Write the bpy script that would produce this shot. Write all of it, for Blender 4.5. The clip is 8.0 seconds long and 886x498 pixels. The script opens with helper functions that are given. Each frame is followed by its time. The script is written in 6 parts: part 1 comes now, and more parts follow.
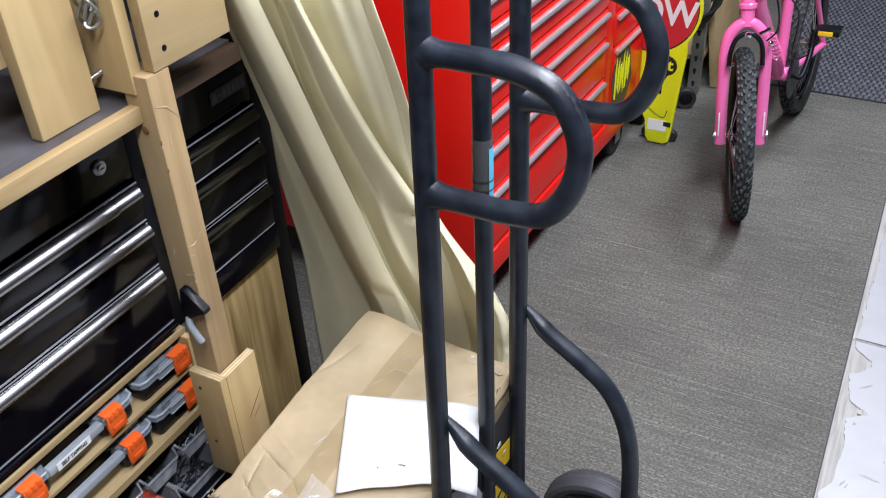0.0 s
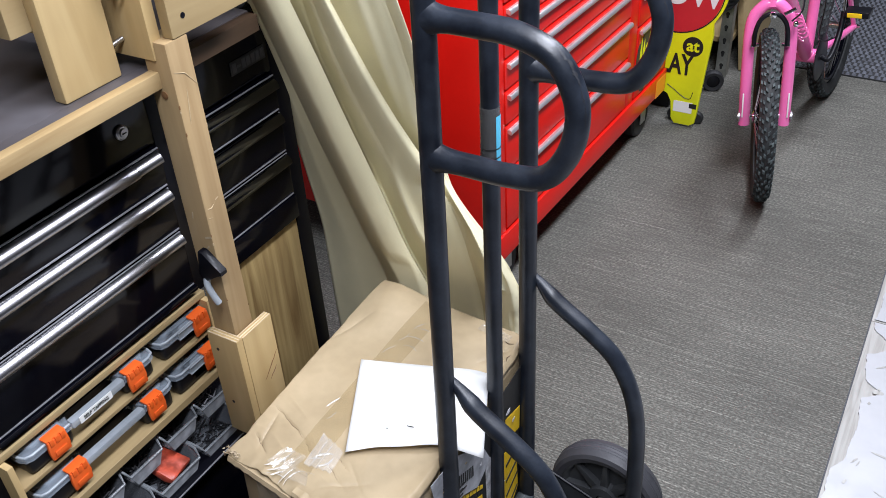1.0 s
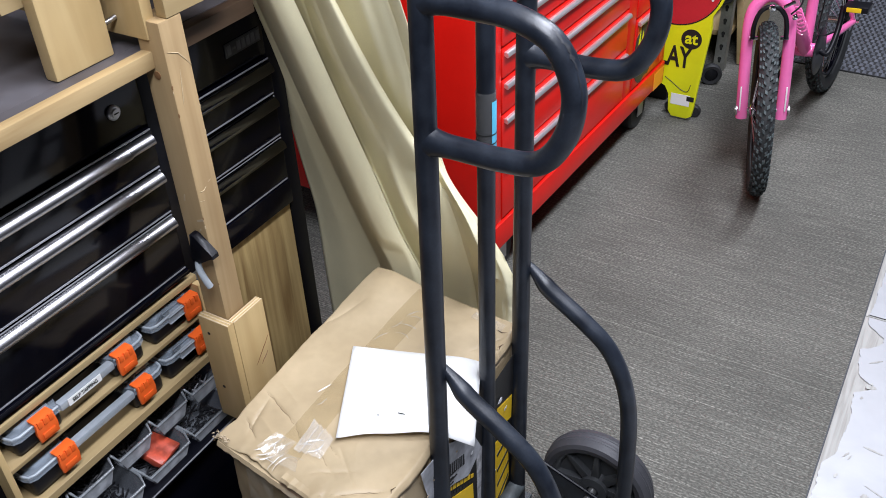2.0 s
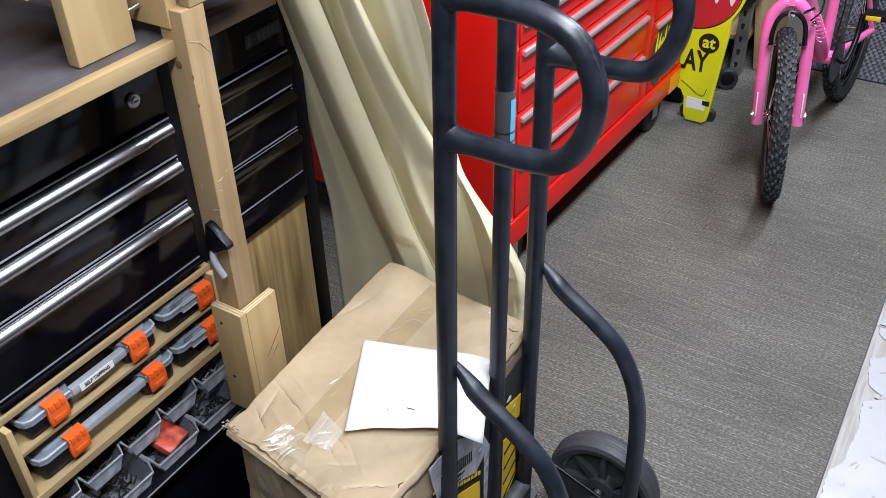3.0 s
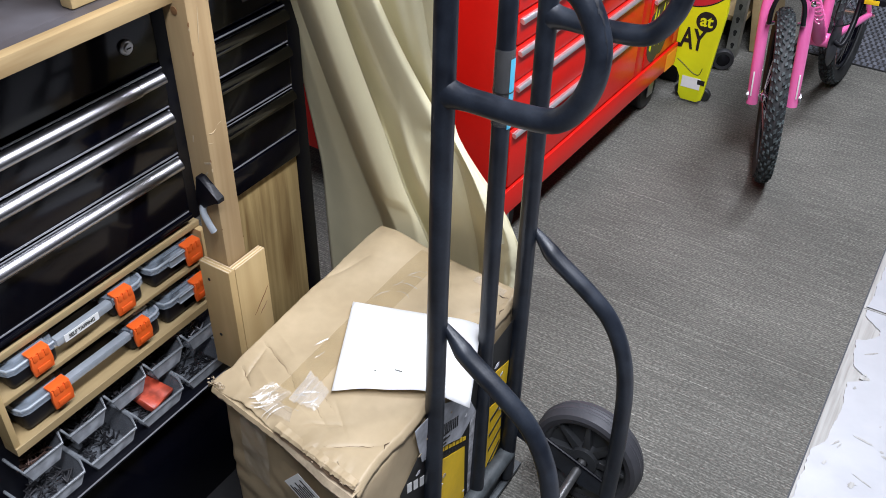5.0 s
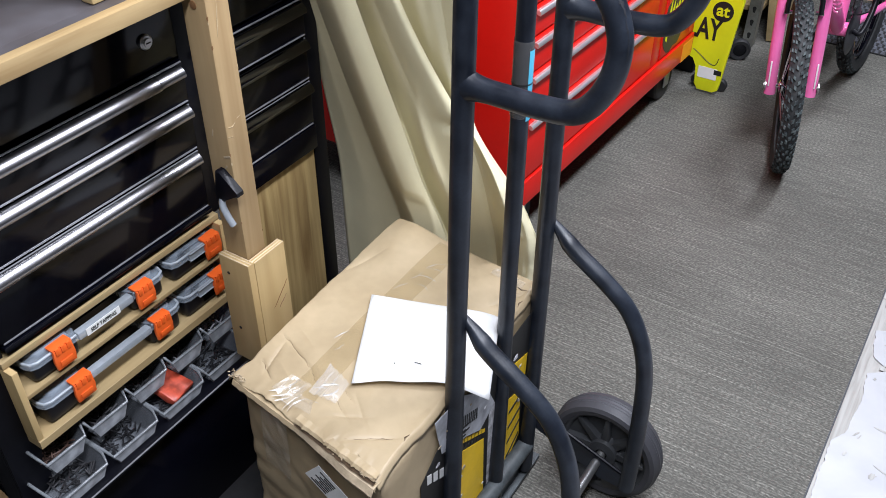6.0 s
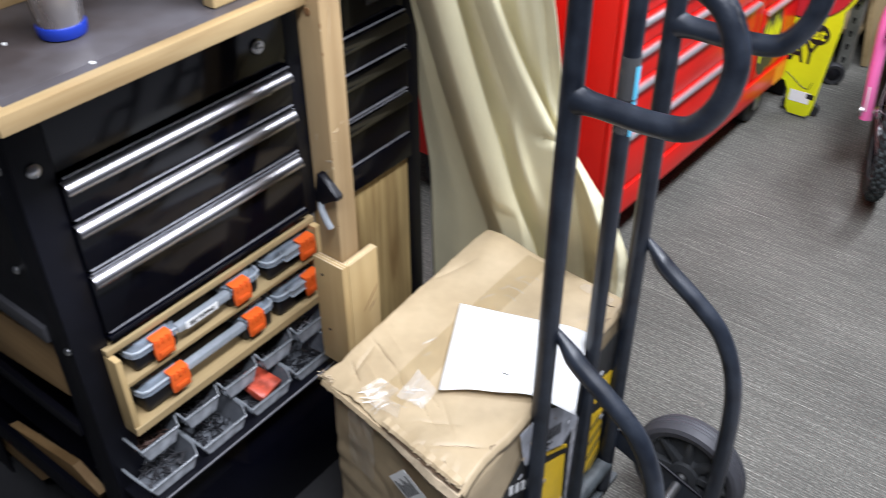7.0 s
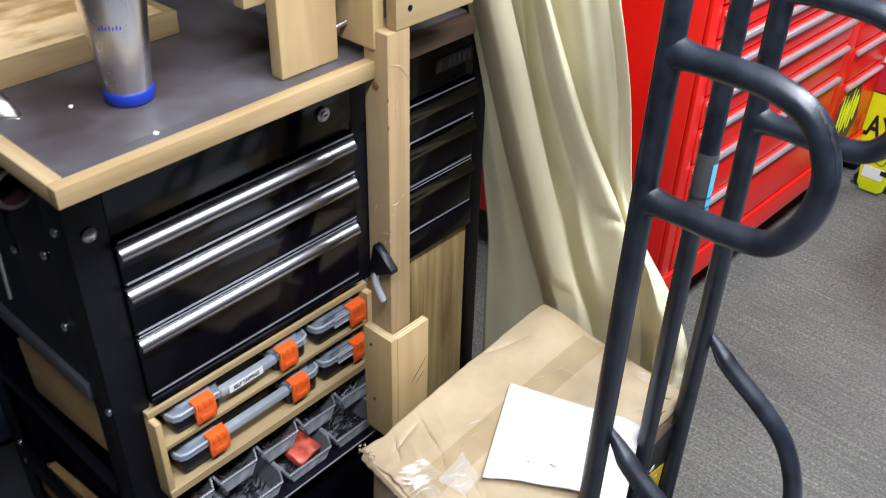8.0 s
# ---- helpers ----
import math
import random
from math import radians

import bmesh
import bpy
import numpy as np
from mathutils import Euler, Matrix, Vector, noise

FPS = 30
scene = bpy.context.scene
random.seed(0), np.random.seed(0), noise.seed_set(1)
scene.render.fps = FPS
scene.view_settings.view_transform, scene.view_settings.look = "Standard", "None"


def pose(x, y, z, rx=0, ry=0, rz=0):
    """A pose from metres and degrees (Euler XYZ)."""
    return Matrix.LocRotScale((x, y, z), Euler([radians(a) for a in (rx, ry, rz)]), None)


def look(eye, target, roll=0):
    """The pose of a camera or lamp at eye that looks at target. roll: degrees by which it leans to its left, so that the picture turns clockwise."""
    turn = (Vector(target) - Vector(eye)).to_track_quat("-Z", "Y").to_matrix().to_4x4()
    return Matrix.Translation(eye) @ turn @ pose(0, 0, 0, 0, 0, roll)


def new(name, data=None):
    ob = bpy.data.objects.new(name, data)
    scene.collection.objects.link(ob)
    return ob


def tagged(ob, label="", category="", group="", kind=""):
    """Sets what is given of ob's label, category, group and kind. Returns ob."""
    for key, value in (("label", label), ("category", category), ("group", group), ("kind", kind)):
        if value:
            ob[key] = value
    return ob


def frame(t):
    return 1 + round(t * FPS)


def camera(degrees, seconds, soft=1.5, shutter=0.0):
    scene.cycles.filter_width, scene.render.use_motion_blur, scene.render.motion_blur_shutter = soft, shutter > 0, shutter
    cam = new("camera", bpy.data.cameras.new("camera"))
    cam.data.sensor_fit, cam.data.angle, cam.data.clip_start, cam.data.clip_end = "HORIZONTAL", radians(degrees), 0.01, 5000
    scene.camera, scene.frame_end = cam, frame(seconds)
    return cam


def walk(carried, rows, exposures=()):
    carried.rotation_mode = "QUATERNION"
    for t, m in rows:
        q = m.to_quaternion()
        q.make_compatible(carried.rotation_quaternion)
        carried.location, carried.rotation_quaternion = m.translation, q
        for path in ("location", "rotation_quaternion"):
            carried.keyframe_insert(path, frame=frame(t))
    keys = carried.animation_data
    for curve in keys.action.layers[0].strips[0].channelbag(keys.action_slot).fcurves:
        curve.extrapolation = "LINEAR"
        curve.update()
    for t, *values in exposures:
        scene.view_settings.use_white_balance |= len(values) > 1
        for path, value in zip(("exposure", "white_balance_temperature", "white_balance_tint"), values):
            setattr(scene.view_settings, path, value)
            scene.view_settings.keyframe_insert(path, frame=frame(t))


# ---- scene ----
cam = camera(52.0, 8.0, soft=0.9, shutter=0.4)
PATH = [
    (0, (0.104, 0.311, 1.548), (-0.7, 1.735, 0.396), -2.9),
    (0.5, (0.156, 0.291, 1.542), (-0.703, 1.662, 0.366), -3.9),
    (1, (0.16, 0.289, 1.539), (-0.705, 1.662, 0.37), -3.7),
    (1.5, (0.163, 0.294, 1.527), (-0.692, 1.665, 0.349), -3.4),
    (3, (0.153, 0.285, 1.525), (-0.712, 1.643, 0.339), -1.4),
    (3.5, (0.153, 0.28, 1.52), (-0.713, 1.641, 0.337), -1.1),
    (4, (0.149, 0.269, 1.497), (-0.692, 1.623, 0.289), -0.1),
    (4.5, (0.148, 0.275, 1.495), (-0.671, 1.636, 0.279), 1.2),
    (6, (0.14, 0.27, 1.495), (-0.704, 1.597, 0.26), 0.2),
    (6.5, (0.135, 0.263, 1.497), (-0.733, 1.585, 0.273), -0.1),
    (6.8, (0.128, 0.251, 1.490), (-0.780, 1.532, 0.283), 0.0),
    (7, (0.111, 0.236, 1.496), (-0.862, 1.496, 0.285), -0.3),
    (7.2, (0.106, 0.234, 1.497), (-0.964, 1.468, 0.275), -0.6),
    (7.5, (0.079, 0.237, 1.503), (-1.003, 1.427, 0.315), 0.7),
    (7.7, (0.079, 0.256, 1.511), (-1.035, 1.459, 0.326), 0.7),
    (8, (0.052, 0.29, 1.533), (-1.028, 1.509, 0.372), 1.5),
]
walk(cam, [(t, look(eye, target, roll)) for t, eye, target, roll in PATH], exposures=[(0, 0.0), (4.5, 0.0), (6.0, 0.05), (6.5, 0.10), (7.0, 0.28), (7.5, 0.38), (8, 0.22)])

# ---- light ----
world = bpy.data.worlds.new("room_dim")
world.use_nodes = True
world.node_tree.nodes["Background"].inputs[0].default_value = (0.75, 0.8, 0.9, 1)
world.node_tree.nodes["Background"].inputs[1].default_value = 0.004
scene.world = world
LAMPS = [(0.15, 0.40, 2.52, 53.0), (0.15, 1.68, 2.52, 65.0), (0.15, 3.57, 2.52, 58.0)]
for lx, ly, lz, watts in LAMPS:
    lamp = bpy.data.lights.new("tube_light", "AREA")
    lamp.shape, lamp.size, lamp.size_y, lamp.energy = "RECTANGLE", 0.3, 1.2, watts
    lamp.color = (0.935, 0.98, 1.11)
    ob = new("tube_light", lamp)
    ob.matrix_basis = pose(lx, ly, lz - 0.012)

# ---- builders ----
MATS, ROOT = {}, {}


def thing(name, at, label, category, group="", turn=0.0, kind=""):
    ob = new(name)
    ob.empty_display_size = 0.05
    ob.matrix_basis = pose(*at, 0, 0, turn)
    ROOT[ob] = ob.matrix_basis.copy()
    return tagged(ob, label, category, group, kind)


def part(name, bm, material, parent=None, label="", smooth=True, local=False):
    """One mesh object; bm is in the world's metres, or in the thing's own when local."""
    if parent is not None and not local:
        bm.transform(ROOT[parent].inverted())
    bmesh.ops.recalc_face_normals(bm, faces=bm.faces)
    me = bpy.data.meshes.new(name)
    bm.to_mesh(me)
    bm.free()
    if smooth:
        me.polygons.foreach_set("use_smooth", [True] * len(me.polygons))
        me.set_sharp_from_angle(angle=radians(38))
    me.materials.append(material)
    ob = new(name, me)
    if parent is not None:
        ob.parent = parent
        ROOT[ob] = ROOT[parent]
    else:
        ROOT[ob] = Matrix.Identity(4)
    if label:
        ob["label"] = label
    return ob


def structure(name, bm, material, label, category):
    return tagged(part(name, bm, material), label, category, kind="structure")


def box(bm, x0, x1, y0, y1, z0, z1, bevel=0.002, seg=2, m=None):
    vs = bmesh.ops.create_cube(bm, size=1.0)["verts"]
    for v in vs:
        v.co = Vector(((x0 + x1) / 2 + v.co.x * (x1 - x0), (y0 + y1) / 2 + v.co.y * (y1 - y0), (z0 + z1) / 2 + v.co.z * (z1 - z0)))
    if m is not None:
        bmesh.ops.transform(bm, matrix=m, verts=vs)
    if bevel > 0:
        edges = list({e for v in vs for e in v.link_edges})
        bmesh.ops.bevel(bm, geom=edges, offset=bevel, segments=seg, affect="EDGES", profile=0.6)
    return bm


def B(*a, **k):
    return box(bmesh.new(), *a, **k)


def spline(pts, n=6):
    """A smooth line through the points."""
    pts = [Vector(p) for p in pts]
    ext = [2 * pts[0] - pts[1]] + pts + [2 * pts[-1] - pts[-2]]
    out = []
    for i in range(1, len(ext) - 2):
        a, b, c, d = ext[i - 1 : i + 3]
        for k in range(n):
            t = k / n
            out.append(0.5 * (2 * b + (c - a) * t + (2 * a - 5 * b + 4 * c - d) * t * t + (3 * b - a - 3 * c + d) * t**3))
    return out + [pts[-1]]


def tube(bm, pts, r, n=12, closed=False, cap=True):
    """A round bar along the points; r may be a list."""
    pts = [Vector(p) for p in pts]
    count = len(pts)
    rs = r if isinstance(r, (list, tuple)) else [r] * count
    rings, normal = [], None
    for i, p in enumerate(pts):
        a, b = pts[(i - 1) % count if closed else max(i - 1, 0)], pts[(i + 1) % count if closed else min(i + 1, count - 1)]
        d = (b - a).normalized()
        if normal is None:
            normal = d.orthogonal().normalized()
        normal = (normal - d * normal.dot(d)).normalized()
        side = d.cross(normal)
        rings.append([bm.verts.new(p + rs[i] * (math.cos(2 * math.pi * k / n) * normal + math.sin(2 * math.pi * k / n) * side)) for k in range(n)])
    for i in range(count if closed else count - 1):
        a, b = rings[i], rings[(i + 1) % count]
        for k in range(n):
            bm.faces.new((a[k], a[(k + 1) % n], b[(k + 1) % n], b[k]))
    if cap and not closed:
        bm.faces.new(rings[0][::-1])
        bm.faces.new(rings[-1])
    return bm


def T(pts, r, **k):
    return tube(bmesh.new(), pts, r, **k)


def lathe(bm, profile, m=None, n=32, closed=False):
    """A turned form: (radius, height) pairs about z, laid by m."""
    m = m or Matrix.Identity(4)
    rings = []
    for r, z in profile:
        rings.append([bm.verts.new(m @ Vector((r * math.cos(2 * math.pi * k / n), r * math.sin(2 * math.pi * k / n), z))) for k in range(n)])
    pairs = list(zip(rings, rings[1:])) + ([(rings[-1], rings[0])] if closed else [])
    for a, b in pairs:
        for k in range(n):
            bm.faces.new((a[k], a[(k + 1) % n], b[(k + 1) % n], b[k]))
    if not closed:
        bm.faces.new(rings[0][::-1])
        bm.faces.new(rings[-1])
    return bm


def prism(bm, outline, depth, m=None, bevel=0.0):
    """A plate: the outline in x, y, from z = 0 to depth, laid by m."""
    m = m or Matrix.Identity(4)
    low = [bm.verts.new((x, y, 0)) for x, y in outline]
    high = [bm.verts.new((x, y, depth)) for x, y in outline]
    n = len(outline)
    bm.faces.new(low[::-1])
    bm.faces.new(high)
    for i in range(n):
        bm.faces.new((low[i], low[(i + 1) % n], high[(i + 1) % n], high[i]))
    if bevel:
        es = [e for e in bm.edges if e.verts[0] in high and e.verts[1] in high]
        bmesh.ops.bevel(bm, geom=es, offset=bevel, segments=2, affect="EDGES", profile=0.5)
    bmesh.ops.transform(bm, matrix=m, verts=bm.verts)
    return bm


def letters(text, size, m, depth=0.001):
    """Raised letters in the built-in font as a bmesh, centred on m."""
    cu = bpy.data.curves.new("letters", "FONT")
    cu.body, cu.size, cu.extrude, cu.offset, cu.align_x, cu.align_y = text, size, depth, size * 0.022, "CENTER", "CENTER"
    ob = bpy.data.objects.new("letters", cu)
    scene.collection.objects.link(ob)
    me = bpy.data.meshes.new_from_object(ob.evaluated_get(bpy.context.evaluated_depsgraph_get()))
    bm = bmesh.new()
    bm.from_mesh(me)
    bm.transform(m)
    bpy.data.objects.remove(ob)
    bpy.data.meshes.remove(me)
    return bm


# ---- materials ----
def mk(name, colour, rough=0.5, metal=0.0, var=0.2, scale=6.0, fine=90.0, bump=0.1, rvar=0.2, stretch=(1, 1, 1), other=None, coat=0.0, alpha=1.0, dist=0.002, spec=0.5, clamp=(0.35, 0.65)):
    """Painted, plastic or metal surface with cloudy and fine variation."""
    mt = bpy.data.materials.new(name)
    mt.use_nodes = True
    nt = mt.node_tree
    N, L = nt.nodes, nt.links
    bsdf = N["Principled BSDF"]
    tc, mp = N.new("ShaderNodeTexCoord"), N.new("ShaderNodeMapping")
    mp.inputs["Scale"].default_value = stretch
    L.new(tc.outputs["Object"], mp.inputs["Vector"])
    big, small = N.new("ShaderNodeTexNoise"), N.new("ShaderNodeTexNoise")
    for node, sc, det in ((big, scale, 4), (small, fine, 3)):
        node.inputs["Scale"].default_value, node.inputs["Detail"].default_value = sc, det
        L.new(mp.outputs[0], node.inputs["Vector"])
    ramp = N.new("ShaderNodeMapRange")
    ramp.inputs[1].default_value, ramp.inputs[2].default_value = clamp
    L.new(big.outputs[0], ramp.inputs[0])
    mix = N.new("ShaderNodeMix")
    mix.data_type = "RGBA"
    c = Vector(colour)
    mix.inputs["A"].default_value = (*(c * (1 - var)), 1)
    mix.inputs["B"].default_value = (*(Vector(other) if other else c * (1 + var)), 1)
    L.new(ramp.outputs[0], mix.inputs["Factor"])
    mix2 = N.new("ShaderNodeMix")
    mix2.data_type, mix2.blend_type = "RGBA", "MULTIPLY"
    mix2.inputs["Factor"].default_value = min(1.0, var * 1.5)
    L.new(mix.outputs["Result"], mix2.inputs["A"])
    L.new(small.outputs[0], mix2.inputs["B"])
    gain = N.new("ShaderNodeMix")
    gain.data_type, gain.blend_type = "RGBA", "MULTIPLY"
    gain.inputs["Factor"].default_value = 1.0
    g = 1 / (1 - min(1.0, var * 1.5) * 0.5)
    gain.inputs["B"].default_value = (g, g, g, 1)
    L.new(mix2.outputs["Result"], gain.inputs["A"])
    L.new(gain.outputs["Result"], bsdf.inputs["Base Color"])
    rr = N.new("ShaderNodeMapRange")
    rr.inputs[3].default_value, rr.inputs[4].default_value = max(0.02, rough * (1 - rvar)), min(1, rough * (1 + rvar))
    L.new(big.outputs[0], rr.inputs[0])
    L.new(rr.outputs[0], bsdf.inputs["Roughness"])
    bsdf.inputs["Metallic"].default_value = metal
    bsdf.inputs["Specular IOR Level"].default_value = spec
    bsdf.inputs["Coat Weight"].default_value = coat
    bsdf.inputs["Coat Roughness"].default_value = 0.12
    bsdf.inputs["Alpha"].default_value = alpha
    if bump:
        bp = N.new("ShaderNodeBump")
        bp.inputs["Strength"].default_value, bp.inputs["Distance"].default_value = bump, dist
        L.new(small.outputs[0], bp.inputs["Height"])
        L.new(bp.outputs[0], bsdf.inputs["Normal"])
    MATS[name] = mt
    return mt


def wood(name, light, dark, along="y", rough=0.55, scale=9.0, bump=0.12, knots=True):
    """Sawn wood: streaky grain along one axis, with fine pores."""
    mt = bpy.data.materials.new(name)
    mt.use_nodes = True
    nt = mt.node_tree
    N, L = nt.nodes, nt.links
    bsdf = N["Principled BSDF"]
    tc, mp = N.new("ShaderNodeTexCoord"), N.new("ShaderNodeMapping")
    mp.inputs["Scale"].default_value = {"x": (0.06, 1, 1), "y": (1, 0.06, 1), "z": (1, 1, 0.06)}[along]
    info = N.new("ShaderNodeObjectInfo")
    shift = N.new("ShaderNodeVectorMath")
    shift.operation = "ADD"
    L.new(tc.outputs["Object"], shift.inputs[0])
    L.new(info.outputs["Random"], shift.inputs[1])
    L.new(shift.outputs[0], mp.inputs["Vector"])
    grain, pores, cloud = (N.new("ShaderNodeTexNoise") for _ in range(3))
    for node, sc, det, dis in ((grain, scale * 5, 5, 1.2), (pores, scale * 40, 3, 0), (cloud, 5, 3, 0)):
        node.inputs["Scale"].default_value, node.inputs["Detail"].default_value, node.inputs["Distortion"].default_value = sc, det, dis
    for node in (grain, pores):
        L.new(mp.outputs[0], node.inputs["Vector"])
    L.new(shift.outputs[0], cloud.inputs["Vector"])
    ramp = N.new("ShaderNodeValToRGB")
    ramp.color_ramp.elements[0].position, ramp.color_ramp.elements[0].color = 0.3, (*dark, 1)
    ramp.color_ramp.elements[1].position, ramp.color_ramp.elements[1].color = 0.62, (*light, 1)
    L.new(grain.outputs[0], ramp.inputs[0])
    mul = N.new("ShaderNodeMix")
    mul.data_type, mul.blend_type = "RGBA", "MULTIPLY"
    mul.inputs["Factor"].default_value = 0.45
    L.new(ramp.outputs[0], mul.inputs["A"])
    tone = N.new("ShaderNodeMapRange")
    tone.inputs[1].default_value, tone.inputs[2].default_value, tone.inputs[3].default_value, tone.inputs[4].default_value = 0.3, 0.7, 0.65, 1.15
    L.new(cloud.outputs[0], tone.inputs[0])
    L.new(tone.outputs[0], mul.inputs["B"])
    L.new(mul.outputs["Result"], bsdf.inputs["Base Color"])
    bsdf.inputs["Roughness"].default_value = rough
    bp = N.new("ShaderNodeBump")
    bp.inputs["Strength"].default_value, bp.inputs["Distance"].default_value = bump, 0.001
    L.new(pores.outputs[0], bp.inputs["Height"])
    L.new(bp.outputs[0], bsdf.inputs["Normal"])
    MATS[name] = mt
    return mt


def carpet_material(name, dark, light, rough=0.95, bump=0.5, cloudy=0.25, pitch=0.0056):
    """Low loop pile: rows of loops across the aisle, lighter yarn showing in broken dashes."""
    mt = bpy.data.materials.new(name)
    mt.use_nodes = True
    nt = mt.node_tree
    N, L = nt.nodes, nt.links
    bsdf = N["Principled BSDF"]
    tc = N.new("ShaderNodeTexCoord")

    def tex(scale, stretch, detail):
        mp, no = N.new("ShaderNodeMapping"), N.new("ShaderNodeTexNoise")
        mp.inputs["Scale"].default_value = stretch
        L.new(tc.outputs["Object"], mp.inputs["Vector"])
        no.inputs["Scale"].default_value, no.inputs["Detail"].default_value = scale, detail
        L.new(mp.outputs[0], no.inputs["Vector"])
        return no.outputs[0]

    def ranged(value, a, b, c, d):
        r = N.new("ShaderNodeMapRange")
        for k, q in enumerate((a, b, c, d)):
            r.inputs[k + 1].default_value = q
        L.new(value, r.inputs[0])
        return r.outputs[0]

    def calc(op, a, b):
        m = N.new("ShaderNodeMath")
        m.operation = op
        for k, q in enumerate((a, b)):
            if isinstance(q, (int, float)):
                m.inputs[k].default_value = q
            else:
                L.new(q, m.inputs[k])
        return m.outputs[0]

    sep = N.new("ShaderNodeSeparateXYZ")
    L.new(tc.outputs["Object"], sep.inputs[0])
    wobble = calc("MULTIPLY", tex(6, (1, 1, 1), 3), 0.012)
    phase = calc("MULTIPLY", calc("ADD", sep.outputs[1], wobble), 2 * math.pi / pitch)
    rows = ranged(calc("SINE", phase, 0.0), -0.7, 0.9, 0.0, 1.0)
    dashes = ranged(tex(1.0, (8, 130, 1), 4), 0.36, 0.70, 0.0, 1.0)
    loops = ranged(tex(230, (0.6, 1, 1), 2), 0.38, 0.62, 0.05, 1.2)
    threads = ranged(tex(1.0, (2.6, 190, 1), 2), 0.62, 0.74, 0.0, 0.4)
    body = calc("MULTIPLY", calc("ADD", calc("MULTIPLY", rows, 0.45), 0.35), calc("ADD", calc("MULTIPLY", dashes, 0.50), 0.22))
    yarn = calc("MINIMUM", calc("ADD", calc("MULTIPLY", body, loops), calc("MULTIPLY", threads, loops)), 1.0)
    mix = N.new("ShaderNodeMix")
    mix.data_type = "RGBA"
    mix.inputs["A"].default_value, mix.inputs["B"].default_value = (*dark, 1), (*light, 1)
    L.new(yarn, mix.inputs["Factor"])
    mul = N.new("ShaderNodeMix")
    mul.data_type, mul.blend_type = "RGBA", "MULTIPLY"
    mul.inputs["Factor"].default_value = 1.0
    L.new(mix.outputs["Result"], mul.inputs["A"])
    L.new(ranged(tex(2.2, (1, 1, 1), 4), 0.3, 0.7, 1 - cloudy, 1 + cloudy), mul.inputs["B"])
    L.new(mul.outputs["Result"], bsdf.inputs["Base Color"])
    bsdf.inputs["Roughness"].default_value = rough
    bp = N.new("ShaderNodeBump")
    bp.inputs["Strength"].default_value, bp.inputs["Distance"].default_value = bump, 0.002
    L.new(calc("ADD", calc("MULTIPLY", rows, 0.5), loops), bp.inputs["Height"])
    L.new(bp.outputs[0], bsdf.inputs["Normal"])
    return mt


def creased(mt, scales, strength, dist=0.002):
    """Sharp fine creases laid over a material's own relief."""
    nt = mt.node_tree
    N, L = nt.nodes, nt.links
    bsdf = N["Principled BSDF"]
    tc = N.new("ShaderNodeTexCoord")
    last = bsdf.inputs["Normal"].links[0].from_socket if bsdf.inputs["Normal"].links else None
    for k, sc in enumerate(scales):
        no, sub, ab = N.new("ShaderNodeTexNoise"), N.new("ShaderNodeMath"), N.new("ShaderNodeMath")
        no.inputs["Scale"].default_value, no.inputs["Detail"].default_value, no.inputs["Distortion"].default_value = sc, 2, 0.6
        sub.operation, sub.inputs[1].default_value, ab.operation = "SUBTRACT", 0.5, "ABSOLUTE"
        L.new(tc.outputs["Object"], no.inputs["Vector"])
        L.new(no.outputs[0], sub.inputs[0])
        L.new(sub.outputs[0], ab.inputs[0])
        edge = N.new("ShaderNodeMapRange")
        edge.inputs[1].default_value, edge.inputs[2].default_value = 0.0, 0.05
        L.new(ab.outputs[0], edge.inputs[0])
        bp = N.new("ShaderNodeBump")
        bp.inputs["Strength"].default_value, bp.inputs["Distance"].default_value = strength, dist / (k + 1)
        L.new(edge.outputs[0], bp.inputs["Height"])
        if last is not None:
            L.new(last, bp.inputs["Normal"])
        last = bp.outputs[0]
    L.new(last, bsdf.inputs["Normal"])
    return mt


CARPET = carpet_material("carpet", (0.076, 0.073, 0.063), (0.348, 0.338, 0.294), bump=0.6, cloudy=0.2, pitch=0.0068)
black_paint = mk("black_gloss_paint", (0.0022, 0.0024, 0.0052), 0.12, var=0.25, bump=0.015, coat=0.0, fine=60, spec=0.19)
black_steel = mk("black_satin_steel", (0.0033, 0.0035, 0.0062), 0.34, var=0.3, bump=0.06, spec=0.2)
truck_paint = mk("charcoal_powder_coat", (0.0105, 0.0135, 0.021), 0.36, var=0.3, bump=0.08, fine=260, scale=24, other=(0.018, 0.023, 0.033), spec=0.45, rvar=0.35)
sheen_rub_grey = mk("sheen_and_rub_grey", (0.040, 0.041, 0.046), 0.5, 0.0, var=0.5, scale=150, fine=300, bump=0.2, other=(0.016, 0.018, 0.024), spec=0.4)
red_paint = mk("red_gloss_enamel", (0.74, 0.010, 0.006), 0.30, var=0.05, bump=0.02, coat=0.08, spec=0.35)
alu = mk("brushed_aluminium", (0.36, 0.355, 0.37), 0.29, 1.0, var=0.04, bump=0.012, stretch=(40, 1, 40), fine=120, rvar=0.1)
# darker copy of alu: dark reflections on the right pulls put into colour
shaded_alu = mk("shaded_aluminium", (0.12, 0.12, 0.128), 0.15, 1.0, var=0.04, bump=0.01, stretch=(40, 1, 40), fine=120, rvar=0.1)
chrome = mk("chrome", (0.8, 0.8, 0.82), 0.09, 1.0, var=0.05, bump=0.0)
zinc = mk("zinc_screw", (0.55, 0.55, 0.56), 0.35, 1.0, var=0.15)
pine = wood("pine_edge", (0.40, 0.285, 0.140), (0.30, 0.195, 0.085), "y")
pine_z = wood("pine_post", (0.455, 0.322, 0.165), (0.315, 0.205, 0.098), "z", scale=4)
